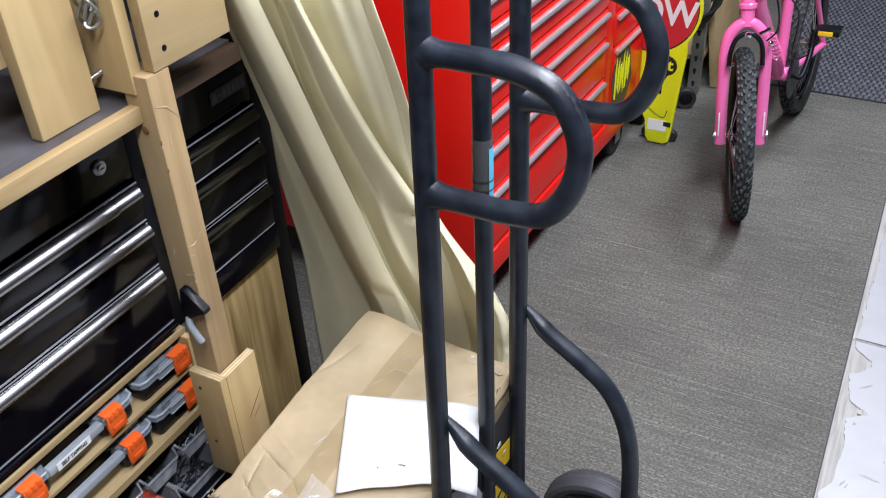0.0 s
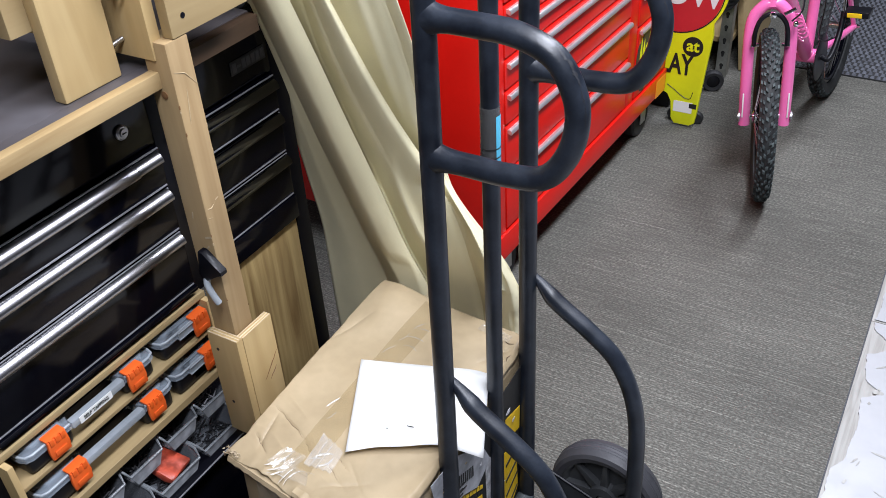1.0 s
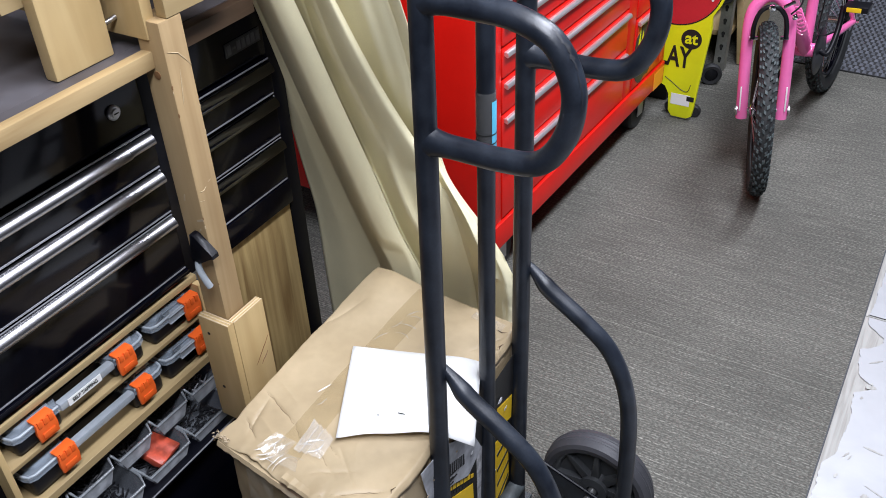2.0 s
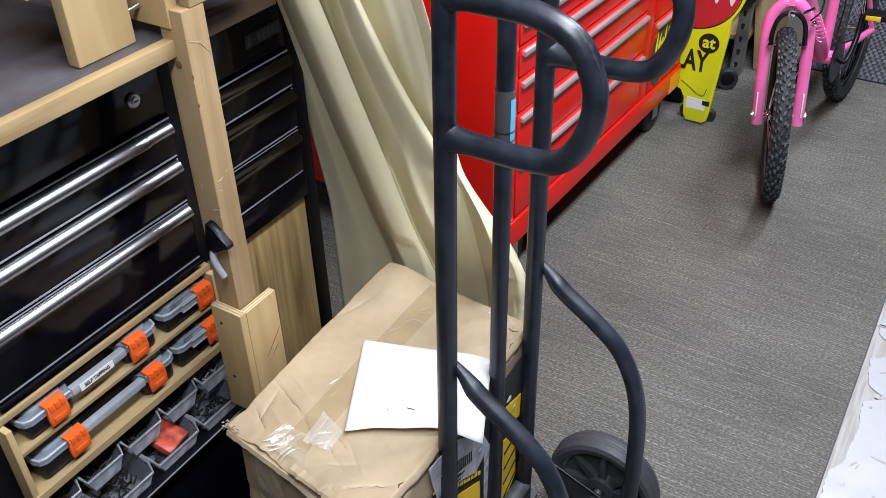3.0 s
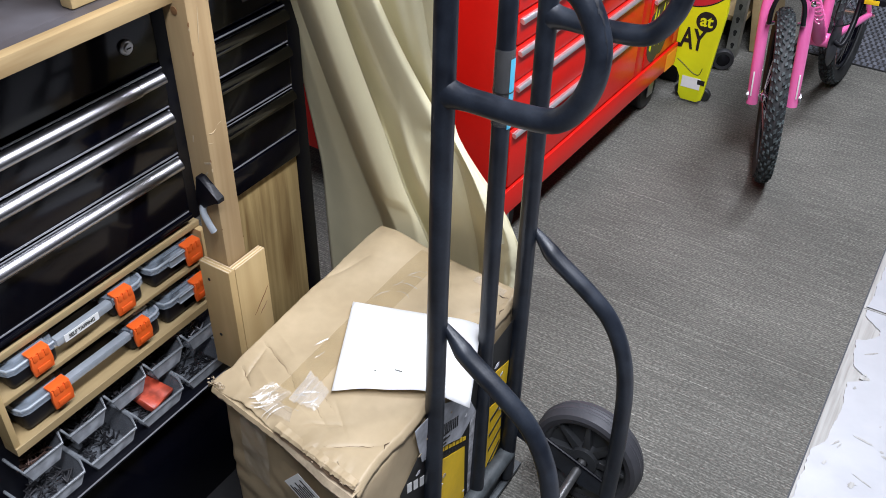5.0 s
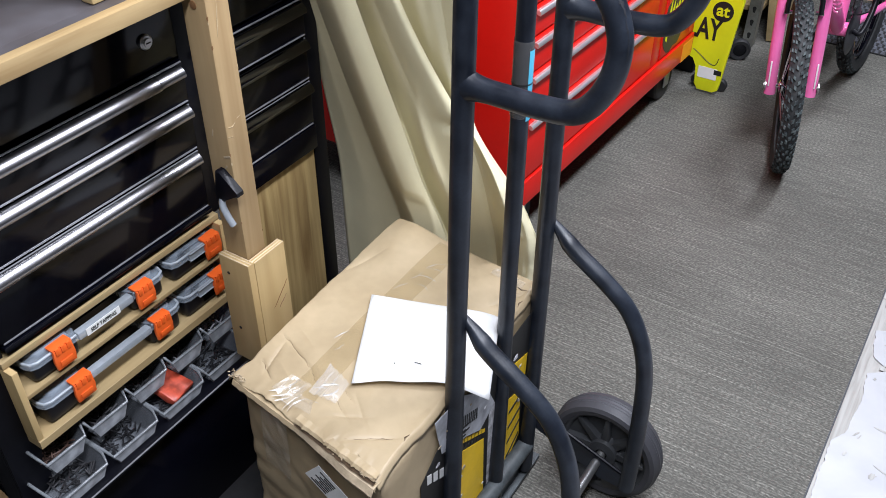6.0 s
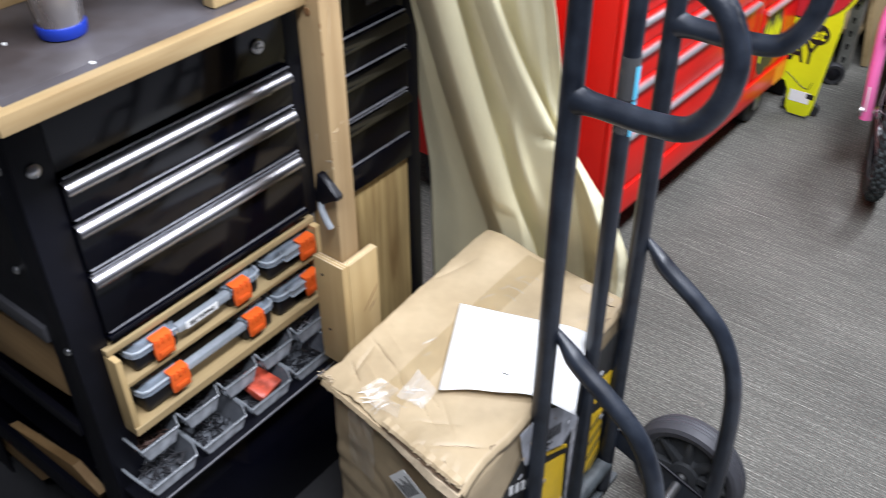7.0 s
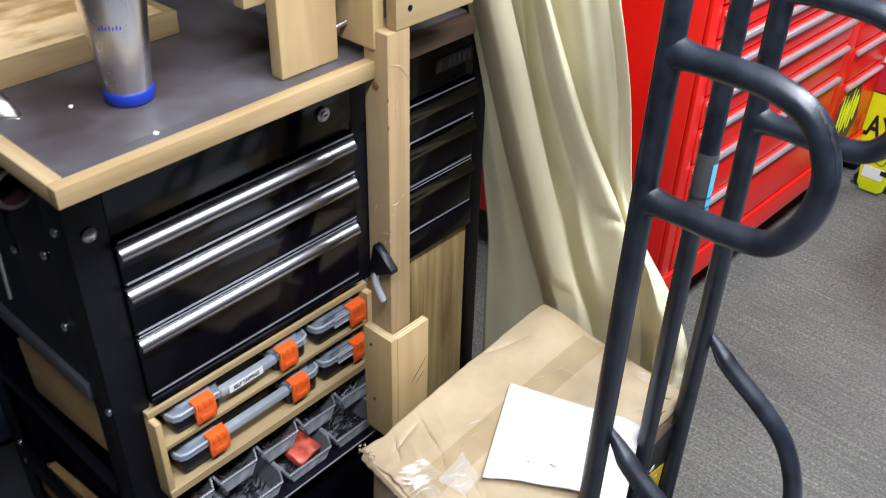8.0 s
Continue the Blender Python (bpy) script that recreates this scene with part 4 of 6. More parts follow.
# ---- carton with the paper on it ----
def carton():
    c = thing("cardboard_box", (-0.53, 1.17, 0.020), "battered brown cardboard box with crumpled taped top", "box")
    corners = {(-1, -1): (-0.676, 0.948), (1, -1): (-0.366, 0.902), (1, 1): (-0.376, 1.405), (-1, 1): (-0.694, 1.425)}

    def plan(u, w):
        x, y = (sum(corners[a, b][k] * (1 + a * u) * (1 + b * w) / 4 for a in (-1, 1) for b in (-1, 1)) for k in (0, 1))
        return x - 0.008 * (1 - w * w) * max(0.0, -u) ** 2, y

    def ridged(p):
        return 1 - 2 * abs(noise.noise(p))

    # long dents and folds of the lid in plan: from, to, width and depth
    FOLDS = [(-0.668, 1.052, -0.582, 1.016, 0.0022, 0.006), (-0.582, 1.016, -0.540, 0.985, 0.0022, 0.004), (-0.66, 0.990, -0.62, 0.965, 0.0022, 0.006), (-0.535, 1.000, -0.462, 0.958, 0.0020, 0.004), (-0.515, 1.010, -0.478, 0.992, 0.0018, 0.003), (-0.69, 1.23, -0.65, 1.32, 0.007, 0.007), (-0.45, 0.93, -0.385, 0.975, 0.0035, 0.007), (-0.50, 0.95, -0.44, 0.985, 0.004, 0.006), (-0.385, 1.36, -0.42, 1.30, 0.004, 0.006), (-0.66, 1.08, -0.60, 1.05, 0.006, -0.004), (-0.49, 1.01, -0.43, 0.96, 0.003, 0.004), (-0.655, 1.04, -0.64, 0.97, 0.004, 0.007)]

    def lid_z(u, w, x, y):
        z = 0.4545 + 0.006 * (1 - u * u) * (1 - w * w) + 0.016 * math.exp(-((u + 0.7) ** 2 + (w - 0.75) ** 2) * 9) - 0.008 * math.exp(-((u - 0.9) ** 2) * 8) * (1 - w * w)
        for x0, y0, x1, y1, wide, deep in FOLDS:
            dx, dy = x1 - x0, y1 - y0
            q = max(0.0, min(1.0, ((x - x0) * dx + (y - y0) * dy) / (dx * dx + dy * dy)))
            off = math.hypot(x - x0 - q * dx, y - y0 - q * dy)
            z -= 0.5 * deep * math.exp(-off / wide) * math.sin(math.pi * (0.1 + 0.8 * q))
        front = max(0.0, min(1.0, (-w - 0.35) / 0.5))
        edge = max(0.0, min(1.0, (max(abs(u), abs(w)) - 0.8) * 5))
        z += 0.0034 * front * (ridged((x * 11, y * 17, 3)) - 0.6) + 0.0006 * edge * ridged((x * 45, y * 40, 7)) + 0.0015 * noise.noise((x * 8, y * 6, 5))
        return z

    # body
    bm = bmesh.new()
    bmesh.ops.create_cube(bm, size=2.0)
    bmesh.ops.subdivide_edges(bm, edges=bm.edges, cuts=46, use_grid_fill=True)
    half, r = Vector((0.16, 0.24, 0.214)), 0.009
    for v in bm.verts:
        p = Vector((v.co.x * half.x, v.co.y * half.y, v.co.z * half.z))
        core = Vector([max(-h + r, min(h - r, q)) for q, h in zip(p, half)])
        d = p - core
        if d.length > 1e-6:
            p = core + d.normalized() * r
        u, w, h = p.x / half.x, p.y / half.y, p.z / half.z
        x, y = plan(u, w)
        z = 0.0205 + (h + 1) / 2 * 0.426
        side = 1 - h * h
        x += u * 0.004 * side * (1 - w * w)
        y += w * 0.007 * side * (1 - u * u)
        # front sags in under the lid and is creased across
        if w < -0.9:
            y += 0.006 * math.exp(-(((h - 0.72) / 0.10) ** 2)) * (0.4 + noise.noise((x * 14, 2, 2))) + 0.004 * ridged((x * 9, z * 20, 11))
        q = Vector((x, y, z))
        amp = 0.0016 * (0.15 if h < -0.95 else 1)
        v.co = q + amp * Vector(noise.noise_vector(q * 22)) + 0.4 * amp * Vector(noise.noise_vector(q * 70))
        if h < -0.95:
            v.co.z = max(v.co.z, 0.0205)
        if h > 0.9:
            v.co.z -= 0.006
    part("carton", bm, card, c)

    # lid: one sheet, bent down at its sides, ragged along the near edge
    bm = bmesh.new()
    rows = []
    nu, nw = 220, 300
    for j in range(nw + 1):
        row = []
        for i in range(nu + 1):
            u, w = -1.0 + 2.0 * i / nu, -1.0 + 2.0 * j / nw
            x, y = plan(u, w)
            s = (u + 1) / 2
            z = lid_z(u, w, x, y)
            near = max(0.0, (-w - 0.86) / 0.14)
            if near > 0:
                n1, n2, n3 = noise.noise((s * 6, 1, 0)), noise.noise((s * 19, 4, 2)), noise.noise((s * 58, 7, 0))
                torn = max(0.0, min(1.0, (s - 0.42) * 6)) * max(0.0, min(1.0, (0.985 - s) * 12))
                y -= near * (0.006 + 0.006 * n1 + 0.0045 * n2 + 0.0022 * n3 * (0.3 + torn))
                z += near * near * (torn * (0.003 * n1 + 0.002 * n2 - 0.002) - (1 - torn) * (0.009 + 0.006 * n1 - 0.003 * n2))
                x -= 0.016 * near * max(0.0, 1 - s / 0.12)
            bend = max(0.0, (abs(u) - 0.955) / 0.045)
            z -= 0.013 * bend * bend
            x += math.copysign(0.002, u) * bend + u * abs(u) ** 6 * (0.0030 * noise.noise((y * 13, 2, u)) + 0.0014 * noise.noise((y * 45, 5, u)))
            z -= 0.013 * max(0.0, (w - 0.955) / 0.045) ** 2
            row.append(bm.verts.new((x, y, z)))
        rows.append(row)
    for a, b in zip(rows, rows[1:]):
        for k in range(nu):
            bm.faces.new((a[k], a[k + 1], b[k + 1], b[k]))
    lid = part("lid", bm, card, c, "crumpled cardboard lid with a torn near edge")
    so = lid.modifiers.new("thickness", "SOLIDIFY")
    so.thickness, so.offset = 0.0030, -1.0

    # torn inner layers that hang out under the ragged edge
    rng = random.Random(4)
    for layer in range(2):
        bm = bmesh.new()
        rows = []
        n = 150
        for i in range(n):
            s = i / (n - 1) if layer == 0 else 0.45 + 0.55 * i / (n - 1)
            x, y = -0.678 + 0.312 * s, 0.944 - 0.046 * s
            n1, n2, n3 = noise.noise((s * 8, 11, layer)), noise.noise((s * 27, 14, layer)), noise.noise((s * 85, 17, layer))
            hang = 0.008 + 0.004 * n1 + 0.002 * n2 + 0.001 * n3
            out, lift = 0.0045 + 0.0012 * n2, 0.0
            if layer:
                # the front flap pushed out below the lid, widest at the open corner
                grow = min(1.0, max(0.0, (s - 0.42) * 2.2))
                hang = 0.006 + grow * (0.012 + 0.004 * n1 + 0.002 * n2)
                out, lift = 0.003 + grow * (0.010 + 0.002 * n1 + 0.0012 * n2), 0.001 * n2
            rows.append([bm.verts.new((x, y + 0.010, 0.4420)), bm.verts.new((x, y - 0.004 - 0.6 * out, 0.4440 + lift)), bm.verts.new((x + 0.001 * n3, y - 0.006 - out, 0.4400 - 0.3 * hang)), bm.verts.new((x + 0.001 * n2, y - 0.005 - 0.8 * out, 0.4400 - hang))])
        for a, b in zip(rows, rows[1:]):
            for k in range(3):
                bm.faces.new((a[k], a[k + 1], b[k + 1], b[k]))
        f = part("torn_layer", bm, card_torn if layer else card, c, "torn cardboard layer along the edge")
        so = f.modifiers.new("thickness", "SOLIDIFY")
        so.thickness = 0.0014
    # cracks at the worn corners
    fold_shade = mk("fold_shade_brown", (0.17, 0.115, 0.065), 0.9, var=0.3, scale=80)
    dark = mk("tear_shade_brown", (0.09, 0.055, 0.03), 0.95, var=0.4, scale=80)

    def on_lid(x, y, lift=0.0004):
        u, w = (x + 0.53) / 0.157, (y - 1.165) / 0.24
        return (x, y, lid_z(max(-0.93, min(0.93, u)), max(-0.93, min(0.93, w)), x, y) + lift)

    for pts in (((-0.375, 0.990), (-0.378, 0.982), (-0.374, 0.976)), ((-0.403, 1.369), (-0.394, 1.366), (-0.385, 1.370)), ((-0.378, 1.342), (-0.381, 1.334), (-0.378, 1.325))):
        path = [on_lid(x, y) for x, y in pts]
        n = len(path)
        part("crack", T(path, [0.0003] + [0.0011] * (n - 2) + [0.0003], n=6), dark, c)
    # thin broken brown lines put the shade of the sharpest folds into colour
    for k, (x0, y0, x1, y1) in enumerate(((-0.668, 1.052, -0.582, 1.016), (-0.582, 1.016, -0.545, 0.988), (-0.660, 0.990, -0.622, 0.966), (-0.535, 1.000, -0.462, 0.958), (-0.515, 1.010, -0.480, 0.993), (-0.450, 0.930, -0.390, 0.972))):
        path = [on_lid(x0 + (x1 - x0) * q + 0.003 * noise.noise((q * 5, k, 1)), y0 + (y1 - y0) * q + 0.004 * noise.noise((q * 6, k, 4)), 0.0001) for q in np.linspace(0, 1, 14)]
        part("crease", T(path, [0.0001 + 0.0006 * max(0.0, 0.35 + noise.noise((q * 4.5, k, 7))) * math.sin(math.pi * q) for q in np.linspace(0.02, 0.98, 14)], n=5), fold_shade, c)
    # dark sheet that paints the shade under the lifted edge, and the frayed pale lip of the lid
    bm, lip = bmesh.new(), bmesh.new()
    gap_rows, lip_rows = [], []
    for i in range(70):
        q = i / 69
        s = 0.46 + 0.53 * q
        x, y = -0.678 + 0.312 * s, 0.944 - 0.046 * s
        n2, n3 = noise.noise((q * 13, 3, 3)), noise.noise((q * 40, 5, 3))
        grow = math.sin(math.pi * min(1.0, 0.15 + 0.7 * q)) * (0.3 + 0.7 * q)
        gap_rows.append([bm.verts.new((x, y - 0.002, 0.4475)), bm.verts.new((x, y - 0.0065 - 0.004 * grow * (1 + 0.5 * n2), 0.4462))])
        top = 0.4535 + 0.002 * n2
        lip_rows.append([lip.verts.new((x, y + 0.010, top + 0.0012)), lip.verts.new((x + 0.001 * n3, y - 0.002 - 0.002 * n2, top + 0.0022 + 0.001 * n3)), lip.verts.new((x, y - 0.0055 - 0.003 * max(0.0, n2 + n3), top - 0.002))])
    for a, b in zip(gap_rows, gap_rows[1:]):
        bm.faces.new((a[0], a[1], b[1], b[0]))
    for a, b in zip(lip_rows, lip_rows[1:]):
        for k in range(2):
            lip.faces.new((a[k], a[k + 1], b[k + 1], b[k]))
    part("split", bm, dark, c, "dark sheet for the shade inside the split")
    part("frayed_lip", lip, card, c, "bent lip of the split")

    for cx, cy, cz, spread, count in ((-0.384, 0.900, 0.445, 0.014, 30), (-0.672, 0.940, 0.447, 0.016, 26), (-0.430, 0.908, 0.446, 0.026, 12)):
        # flat dark plate paints the shade inside a torn hole
        part("torn_hole", prism(bmesh.new(), [(0.3 * spread * rng.uniform(0.4, 1.0) * math.cos(a * 0.6283), 0.09 * spread * rng.uniform(0.5, 1.0) * math.sin(a * 0.6283)) for a in range(10)], 0.0008, pose(cx, cy - 0.002, cz + 0.0052, 8, 0, -8)), dark, c, smooth=False)
        bm = bmesh.new()
        for k in range(count):
            p = Vector((cx + spread * rng.uniform(-1, 1), cy + 0.35 * spread * rng.uniform(-1, 1), cz + 0.005 + 0.002 * rng.random()))
            u = Vector((rng.uniform(-1, 1), rng.uniform(-1, 0.4), rng.uniform(-0.1, 0.7))).normalized() * rng.uniform(0.003, 0.008)
            v = u.cross(Vector((rng.uniform(-1, 1), rng.uniform(-1, 1), 1))).normalized() * rng.uniform(0.0007, 0.0018)
            bm.faces.new([bm.verts.new(q) for q in (p - v, p + u * 0.6 - v * 0.5, p + u, p + u * 0.5 + v * 0.8, p + v)])
        f = part("torn_fibre", bm, card_torn, c, "frayed cardboard fibres at a crushed edge", smooth=False)
        so = f.modifiers.new("thickness", "SOLIDIFY")
        so.thickness = 0.0007

    def patch(quad, n, m, amp, seed):
        """Film over the lid, from four corners in plan."""
        a, b, d, e = (Vector(q) for q in quad)
        bm = bmesh.new()
        rows = []
        for j in range(m + 1):
            row = []
            for i in range(n + 1):
                s, t = i / n, j / m
                p = a.lerp(b, s).lerp(e.lerp(d, s), t)
                x, y = p.x + 0.0016 * noise.noise((i * 1.3, j * 1.3, seed)), p.y + 0.0016 * noise.noise((i * 1.3, j * 1.3, seed + 5))
                u, w = (x + 0.53) / 0.157, (y - 1.165) / 0.24
                fade = min(1.0, 6 * min(s, 1 - s, t, 1 - t) + 0.25)
                z = lid_z(max(-1, min(1, u)), max(-1, min(1, w)), x, y) + 0.0016 + amp * fade * max(0.0, 0.35 + ridged((x * 60, y * 42, seed)) * 0.65)
                row.append(bm.verts.new((x, y, z)))
            rows.append(row)
        for q, w in zip(rows, rows[1:]):
            for k in range(n):
                bm.faces.new((q[k], q[k + 1], w[k + 1], w[k]))
        return bm

    part("packing_tape", patch(((-0.580, 0.955), (-0.530, 0.952), (-0.536, 1.395), (-0.583, 1.397)), 10, 90, 0.0008, 2), tape, c, "yellowed clear packing tape")

    def film(quad, n, high, seed, wide=0.0):
        """Clear film pinched into long uneven pleats, from four corners in plan."""
        rng2 = random.Random(seed)
        a, b, d, e = (Vector(q) for q in quad)
        cuts = sorted([0.0, 1.0] + [rng2.random() for _ in range(n)])
        tops = [high * rng2.uniform(0.4, 1.0) if i % 2 else 0.0 for i in range(len(cuts))]
        # wide pleats slope so that they glint toward the camera
        if wide:
            cuts, tops = [0.0], [0.0]
            for k in range(n):
                cuts += [(k + 0.12) / n, (k + 1) / n]
                tops += [rng2.uniform(0.30, 0.60) * wide / n, 0.0]
        bm = bmesh.new()
        rows = []
        for j in range(4):
            row = []
            for i, q in enumerate(cuts):
                p = a.lerp(b, q).lerp(e.lerp(d, min(1.0, max(0.0, q + 0.05 * rng2.uniform(-1, 1)))), j / 3)
                h = tops[i] * rng2.uniform(0.85, 1.1)
                row.append(bm.verts.new(on_lid(p.x, p.y, 0.0018 + h)))
            rows.append(row)
        for q, w in zip(rows, rows[1:]):
            for k in range(len(cuts) - 1):
                bm.faces.new((q[k], q[k + 1], w[k + 1], w[k]))
        return bm

    # pale film colour stands in for the glare on one crumpled patch
    glare_film = mk("pale_glare_film", (0.78, 0.77, 0.75), 0.16, var=0.1, scale=40, fine=90, bump=0.2, alpha=0.22, coat=1.0)
    for quad, n, high, seed, wide in (
        (((-0.606, 0.950), (-0.562, 0.936), (-0.552, 0.984), (-0.596, 0.986)), 5, 0.0, 6, 0.040),
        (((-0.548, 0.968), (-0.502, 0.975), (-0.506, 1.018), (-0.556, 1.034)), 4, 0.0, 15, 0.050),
        (((-0.562, 0.936), (-0.52, 0.938), (-0.53, 0.958), (-0.560, 0.960)), 6, 0.0020, 25, 0.0),
        (((-0.46, 1.372), (-0.395, 1.366), (-0.395, 1.384), (-0.46, 1.392)), 7, 0.0016, 41, 0.03),
    ):
        part("tape_scrap", film(quad, n, high, seed, wide), glare_film if seed == 15 else clear_film, c, "crumpled clear tape", smooth=False)
    # stiff wrinkles standing up from the tape, pale to imitate its white highlights
    glint_pale = mk("pale_glint_tape", (0.80, 0.78, 0.74), 0.15, var=0.1, alpha=0.62, coat=1.0)
    for k, (x, y, a, ln, bow, wide) in enumerate((
        (-0.572, 1.250, 66, 0.034, 3, 1.1), (-0.566, 1.292, 72, 0.030, -3, 0.9), (-0.556, 1.330, 66, 0.028, 2, 1.2), (-0.545, 1.296, 2, 0.034, 4, 1.3), (-0.541, 1.270, -4, 0.030, 5, 0.9),
        (-0.546, 1.322, 8, 0.028, 4, 1.2), (-0.538, 1.344, 12, 0.024, 3, 0.8), (-0.585, 1.100, 70, 0.030, 2, 1.0), (-0.571, 1.075, 74, 0.022, -2, 0.8),
        (-0.594, 0.954, 46, 0.032, 1, 1.9), (-0.585, 0.947, 44, 0.030, -1, 1.6), (-0.577, 0.940, 50, 0.024, 1, 1.4), (-0.578, 0.968, 92, 0.020, 5, 1.7), (-0.568, 0.962, 20, 0.014, 3, 1.3),
        (-0.558, 0.944, 80, 0.046, 4, 0.8), (-0.549, 0.942, 76, 0.040, 5, 0.7), (-0.540, 0.952, 30, 0.040, 7, 0.6), (-0.572, 0.932, 2, 0.040, 6, 0.7),
        (-0.532, 1.000, 40, 0.030, 3, 2.4), (-0.522, 0.990, 62, 0.028, -3, 2.2), (-0.540, 0.988, 24, 0.022, 2, 1.8))):
        u = Vector((math.cos(radians(a)), math.sin(radians(a)), 0))
        side = Vector((-u.y, u.x, 0))
        bm = bmesh.new()
        rows = []
        for q in np.linspace(-0.5, 0.5, 11):
            p = Vector((x, y, 0)) + u * ln * q + side * (0.001 * bow * math.cos(math.pi * q) + 0.0014 * noise.noise((k * 3.1, q * 5, 1)))
            half = 0.001 * wide * math.cos(math.pi * 0.96 * q) ** 0.6 * (1 + 0.7 * noise.noise((k * 2.3, q * 9, 4)))
            row = []
            for e, up in ((-1.0, 0.0009), (-0.2, 0.0009 + 0.5 * half), (1.0, 0.0009)):
                r = p + side * half * e
                row.append(bm.verts.new(on_lid(r.x, r.y, up)))
            rows.append(row)
        for e, f in zip(rows, rows[1:]):
            for i in range(2):
                bm.faces.new((e[i], e[i + 1], f[i + 1], f[i]))
        part("tape_wrinkle", bm, glint_pale, c)
    # tape running down the front
    bm = bmesh.new()
    rows = []
    for j in range(14):
        z = 0.438 - 0.010 * j
        rows.append([bm.verts.new((-0.612 + 0.010 * i, 0.9125 + 0.036 * ((-0.53 - (-0.612 + 0.010 * i)) / 0.155) * 0.62 - 0.006 * math.sin(math.pi * (0.43 - z) / 0.43) + 0.003 * noise.noise((i * 0.9, j * 0.5, 3)), z)) for i in range(7)])
    for a, b in zip(rows, rows[1:]):
        for k in range(6):
            bm.faces.new((a[k], a[k + 1], b[k + 1], b[k]))
    part("tape_tail", bm, clear_film, c, "clear tape down the front", smooth=False)

    # printing on the side
    def flat(name, outline, level, mt, label=""):
        m = Matrix(((0, 0, 1, -0.3655 + 0.0008 * level), (1, 0, 0, 0), (0, 1, 0, 0), (0, 0, 0, 1)))
        return part(name, prism(bmesh.new(), outline, 0.0007, m), mt, c, label, smooth=False)

    flat("printed_panel", [(1.0, 0.03), (1.36, 0.03), (1.36, 0.425), (1.10, 0.40), (1.05, 0.365), (1.0, 0.325)], 1, sign_black, "black printed panel")
    flat("yellow_panel", [(1.10, 0.04), (1.205, 0.04), (1.197, 0.245), (1.112, 0.291), (1.108, 0.21)], 2, MATS["box_yellow"], "yellow printed panel")
    flat("yellow_panel", [(1.283, 0.07), (1.338, 0.12), (1.330, 0.25), (1.281, 0.265)], 2, MATS["box_yellow"], "yellow printed panel")
    flat("yellow_panel", [(1.29, 0.29), (1.345, 0.275), (1.348, 0.33), (1.29, 0.345)], 2, MATS["box_yellow"], "yellow printed panel")
    flat("grey_panel", [(1.215, 0.06), (1.27, 0.06), (1.265, 0.30), (1.212, 0.31)], 2, label_grey, "grey printed picture")
    for k in range(9):
        y, z = 1.095 + 0.012 * k, 0.322 - 0.0072 * k
        flat("print_bar", [(y, z), (y + 0.009, z - 0.005), (y + 0.009, z + 0.004 + 0.003 * (k % 2)), (y, z + 0.010)], 2, MATS["box_yellow"])
        y, z = 1.110 + 0.010 * k, 0.305 - 0.006 * k
        flat("print_bar", [(y, z - 0.004), (y + 0.007, z - 0.008), (y + 0.007, z), (y, z + 0.003)], 3, sign_black)
    for k in range(3):
        y, z = 1.018 + 0.018 * k, 0.322 - 0.011 * k
        flat("print_bar", [(y, z - 0.012), (y + 0.012, z - 0.018), (y + 0.012, z + 0.004), (y, z + 0.010)], 2, white_print)
    for k in range(4):
        flat("print_bar", [(1.288, 0.095 + 0.042 * k), (1.334, 0.125 + 0.036 * k), (1.334, 0.131 + 0.036 * k), (1.288, 0.102 + 0.042 * k)], 3, sign_black)
    flat("shipping_label", [(1.038, 0.438), (1.112, 0.430), (1.20, 0.37), (1.228, 0.31), (1.18, 0.285), (1.134, 0.314), (1.058, 0.347), (1.045, 0.40)], 4, mk("grey_label", (0.40, 0.41, 0.44), 0.4, var=0.25, scale=30), "torn grey shipping label")
    for k in range(16):
        y = 1.070 + 0.0062 * k
        flat("label_bar", [(y, 0.372 - 0.0028 * k), (y + 0.0028 + 0.001 * (k % 2), 0.371 - 0.0028 * k), (y + 0.004, 0.396 - 0.0028 * k), (y + 0.0012, 0.397 - 0.0028 * k)], 5, sign_black)
    for k in range(4):
        flat("label_bar", [(1.064 + 0.004 * k, 0.350 + 0.006 * k - 0.010), (1.13 + 0.012 * (k % 2), 0.322 + 0.006 * k), (1.13 + 0.012 * (k % 2), 0.325 + 0.006 * k), (1.064 + 0.004 * k, 0.353 + 0.006 * k - 0.010)], 5, sign_black)
    rng = random.Random(77)
    for k in range(22):
        y, z, r = rng.uniform(1.02, 1.34), rng.uniform(0.10, 0.40), rng.uniform(0.003, 0.011)
        flat("scuff", [(y + r * rng.uniform(0.4, 1.1) * math.cos(a * 0.785), z + 0.6 * r * rng.uniform(0.4, 1.1) * math.sin(a * 0.785)) for a in range(8)], 6, label_grey if k % 3 else card_torn)
    # parcel label, tilted, on the front
    m = Matrix.Translation((-0.466, 0.9040, 0.356)) @ pose(0, 0, 0, 0, -52, 0)
    part("parcel_label", B(-0.024, 0.024, -0.0008, 0.0, -0.040, 0.040, bevel=0, m=m), paper, c, "white parcel label")
    for k in range(7):
        part("label_bar", B(-0.019 + k * 0.0055, -0.0165 + k * 0.0055, -0.0014, -0.0009, -0.004, 0.030 - 0.006 * (k % 3), bevel=0, m=m), sign_black, c)


mk("box_yellow", (0.85, 0.55, 0.02), 0.45, var=0.1)
carton()


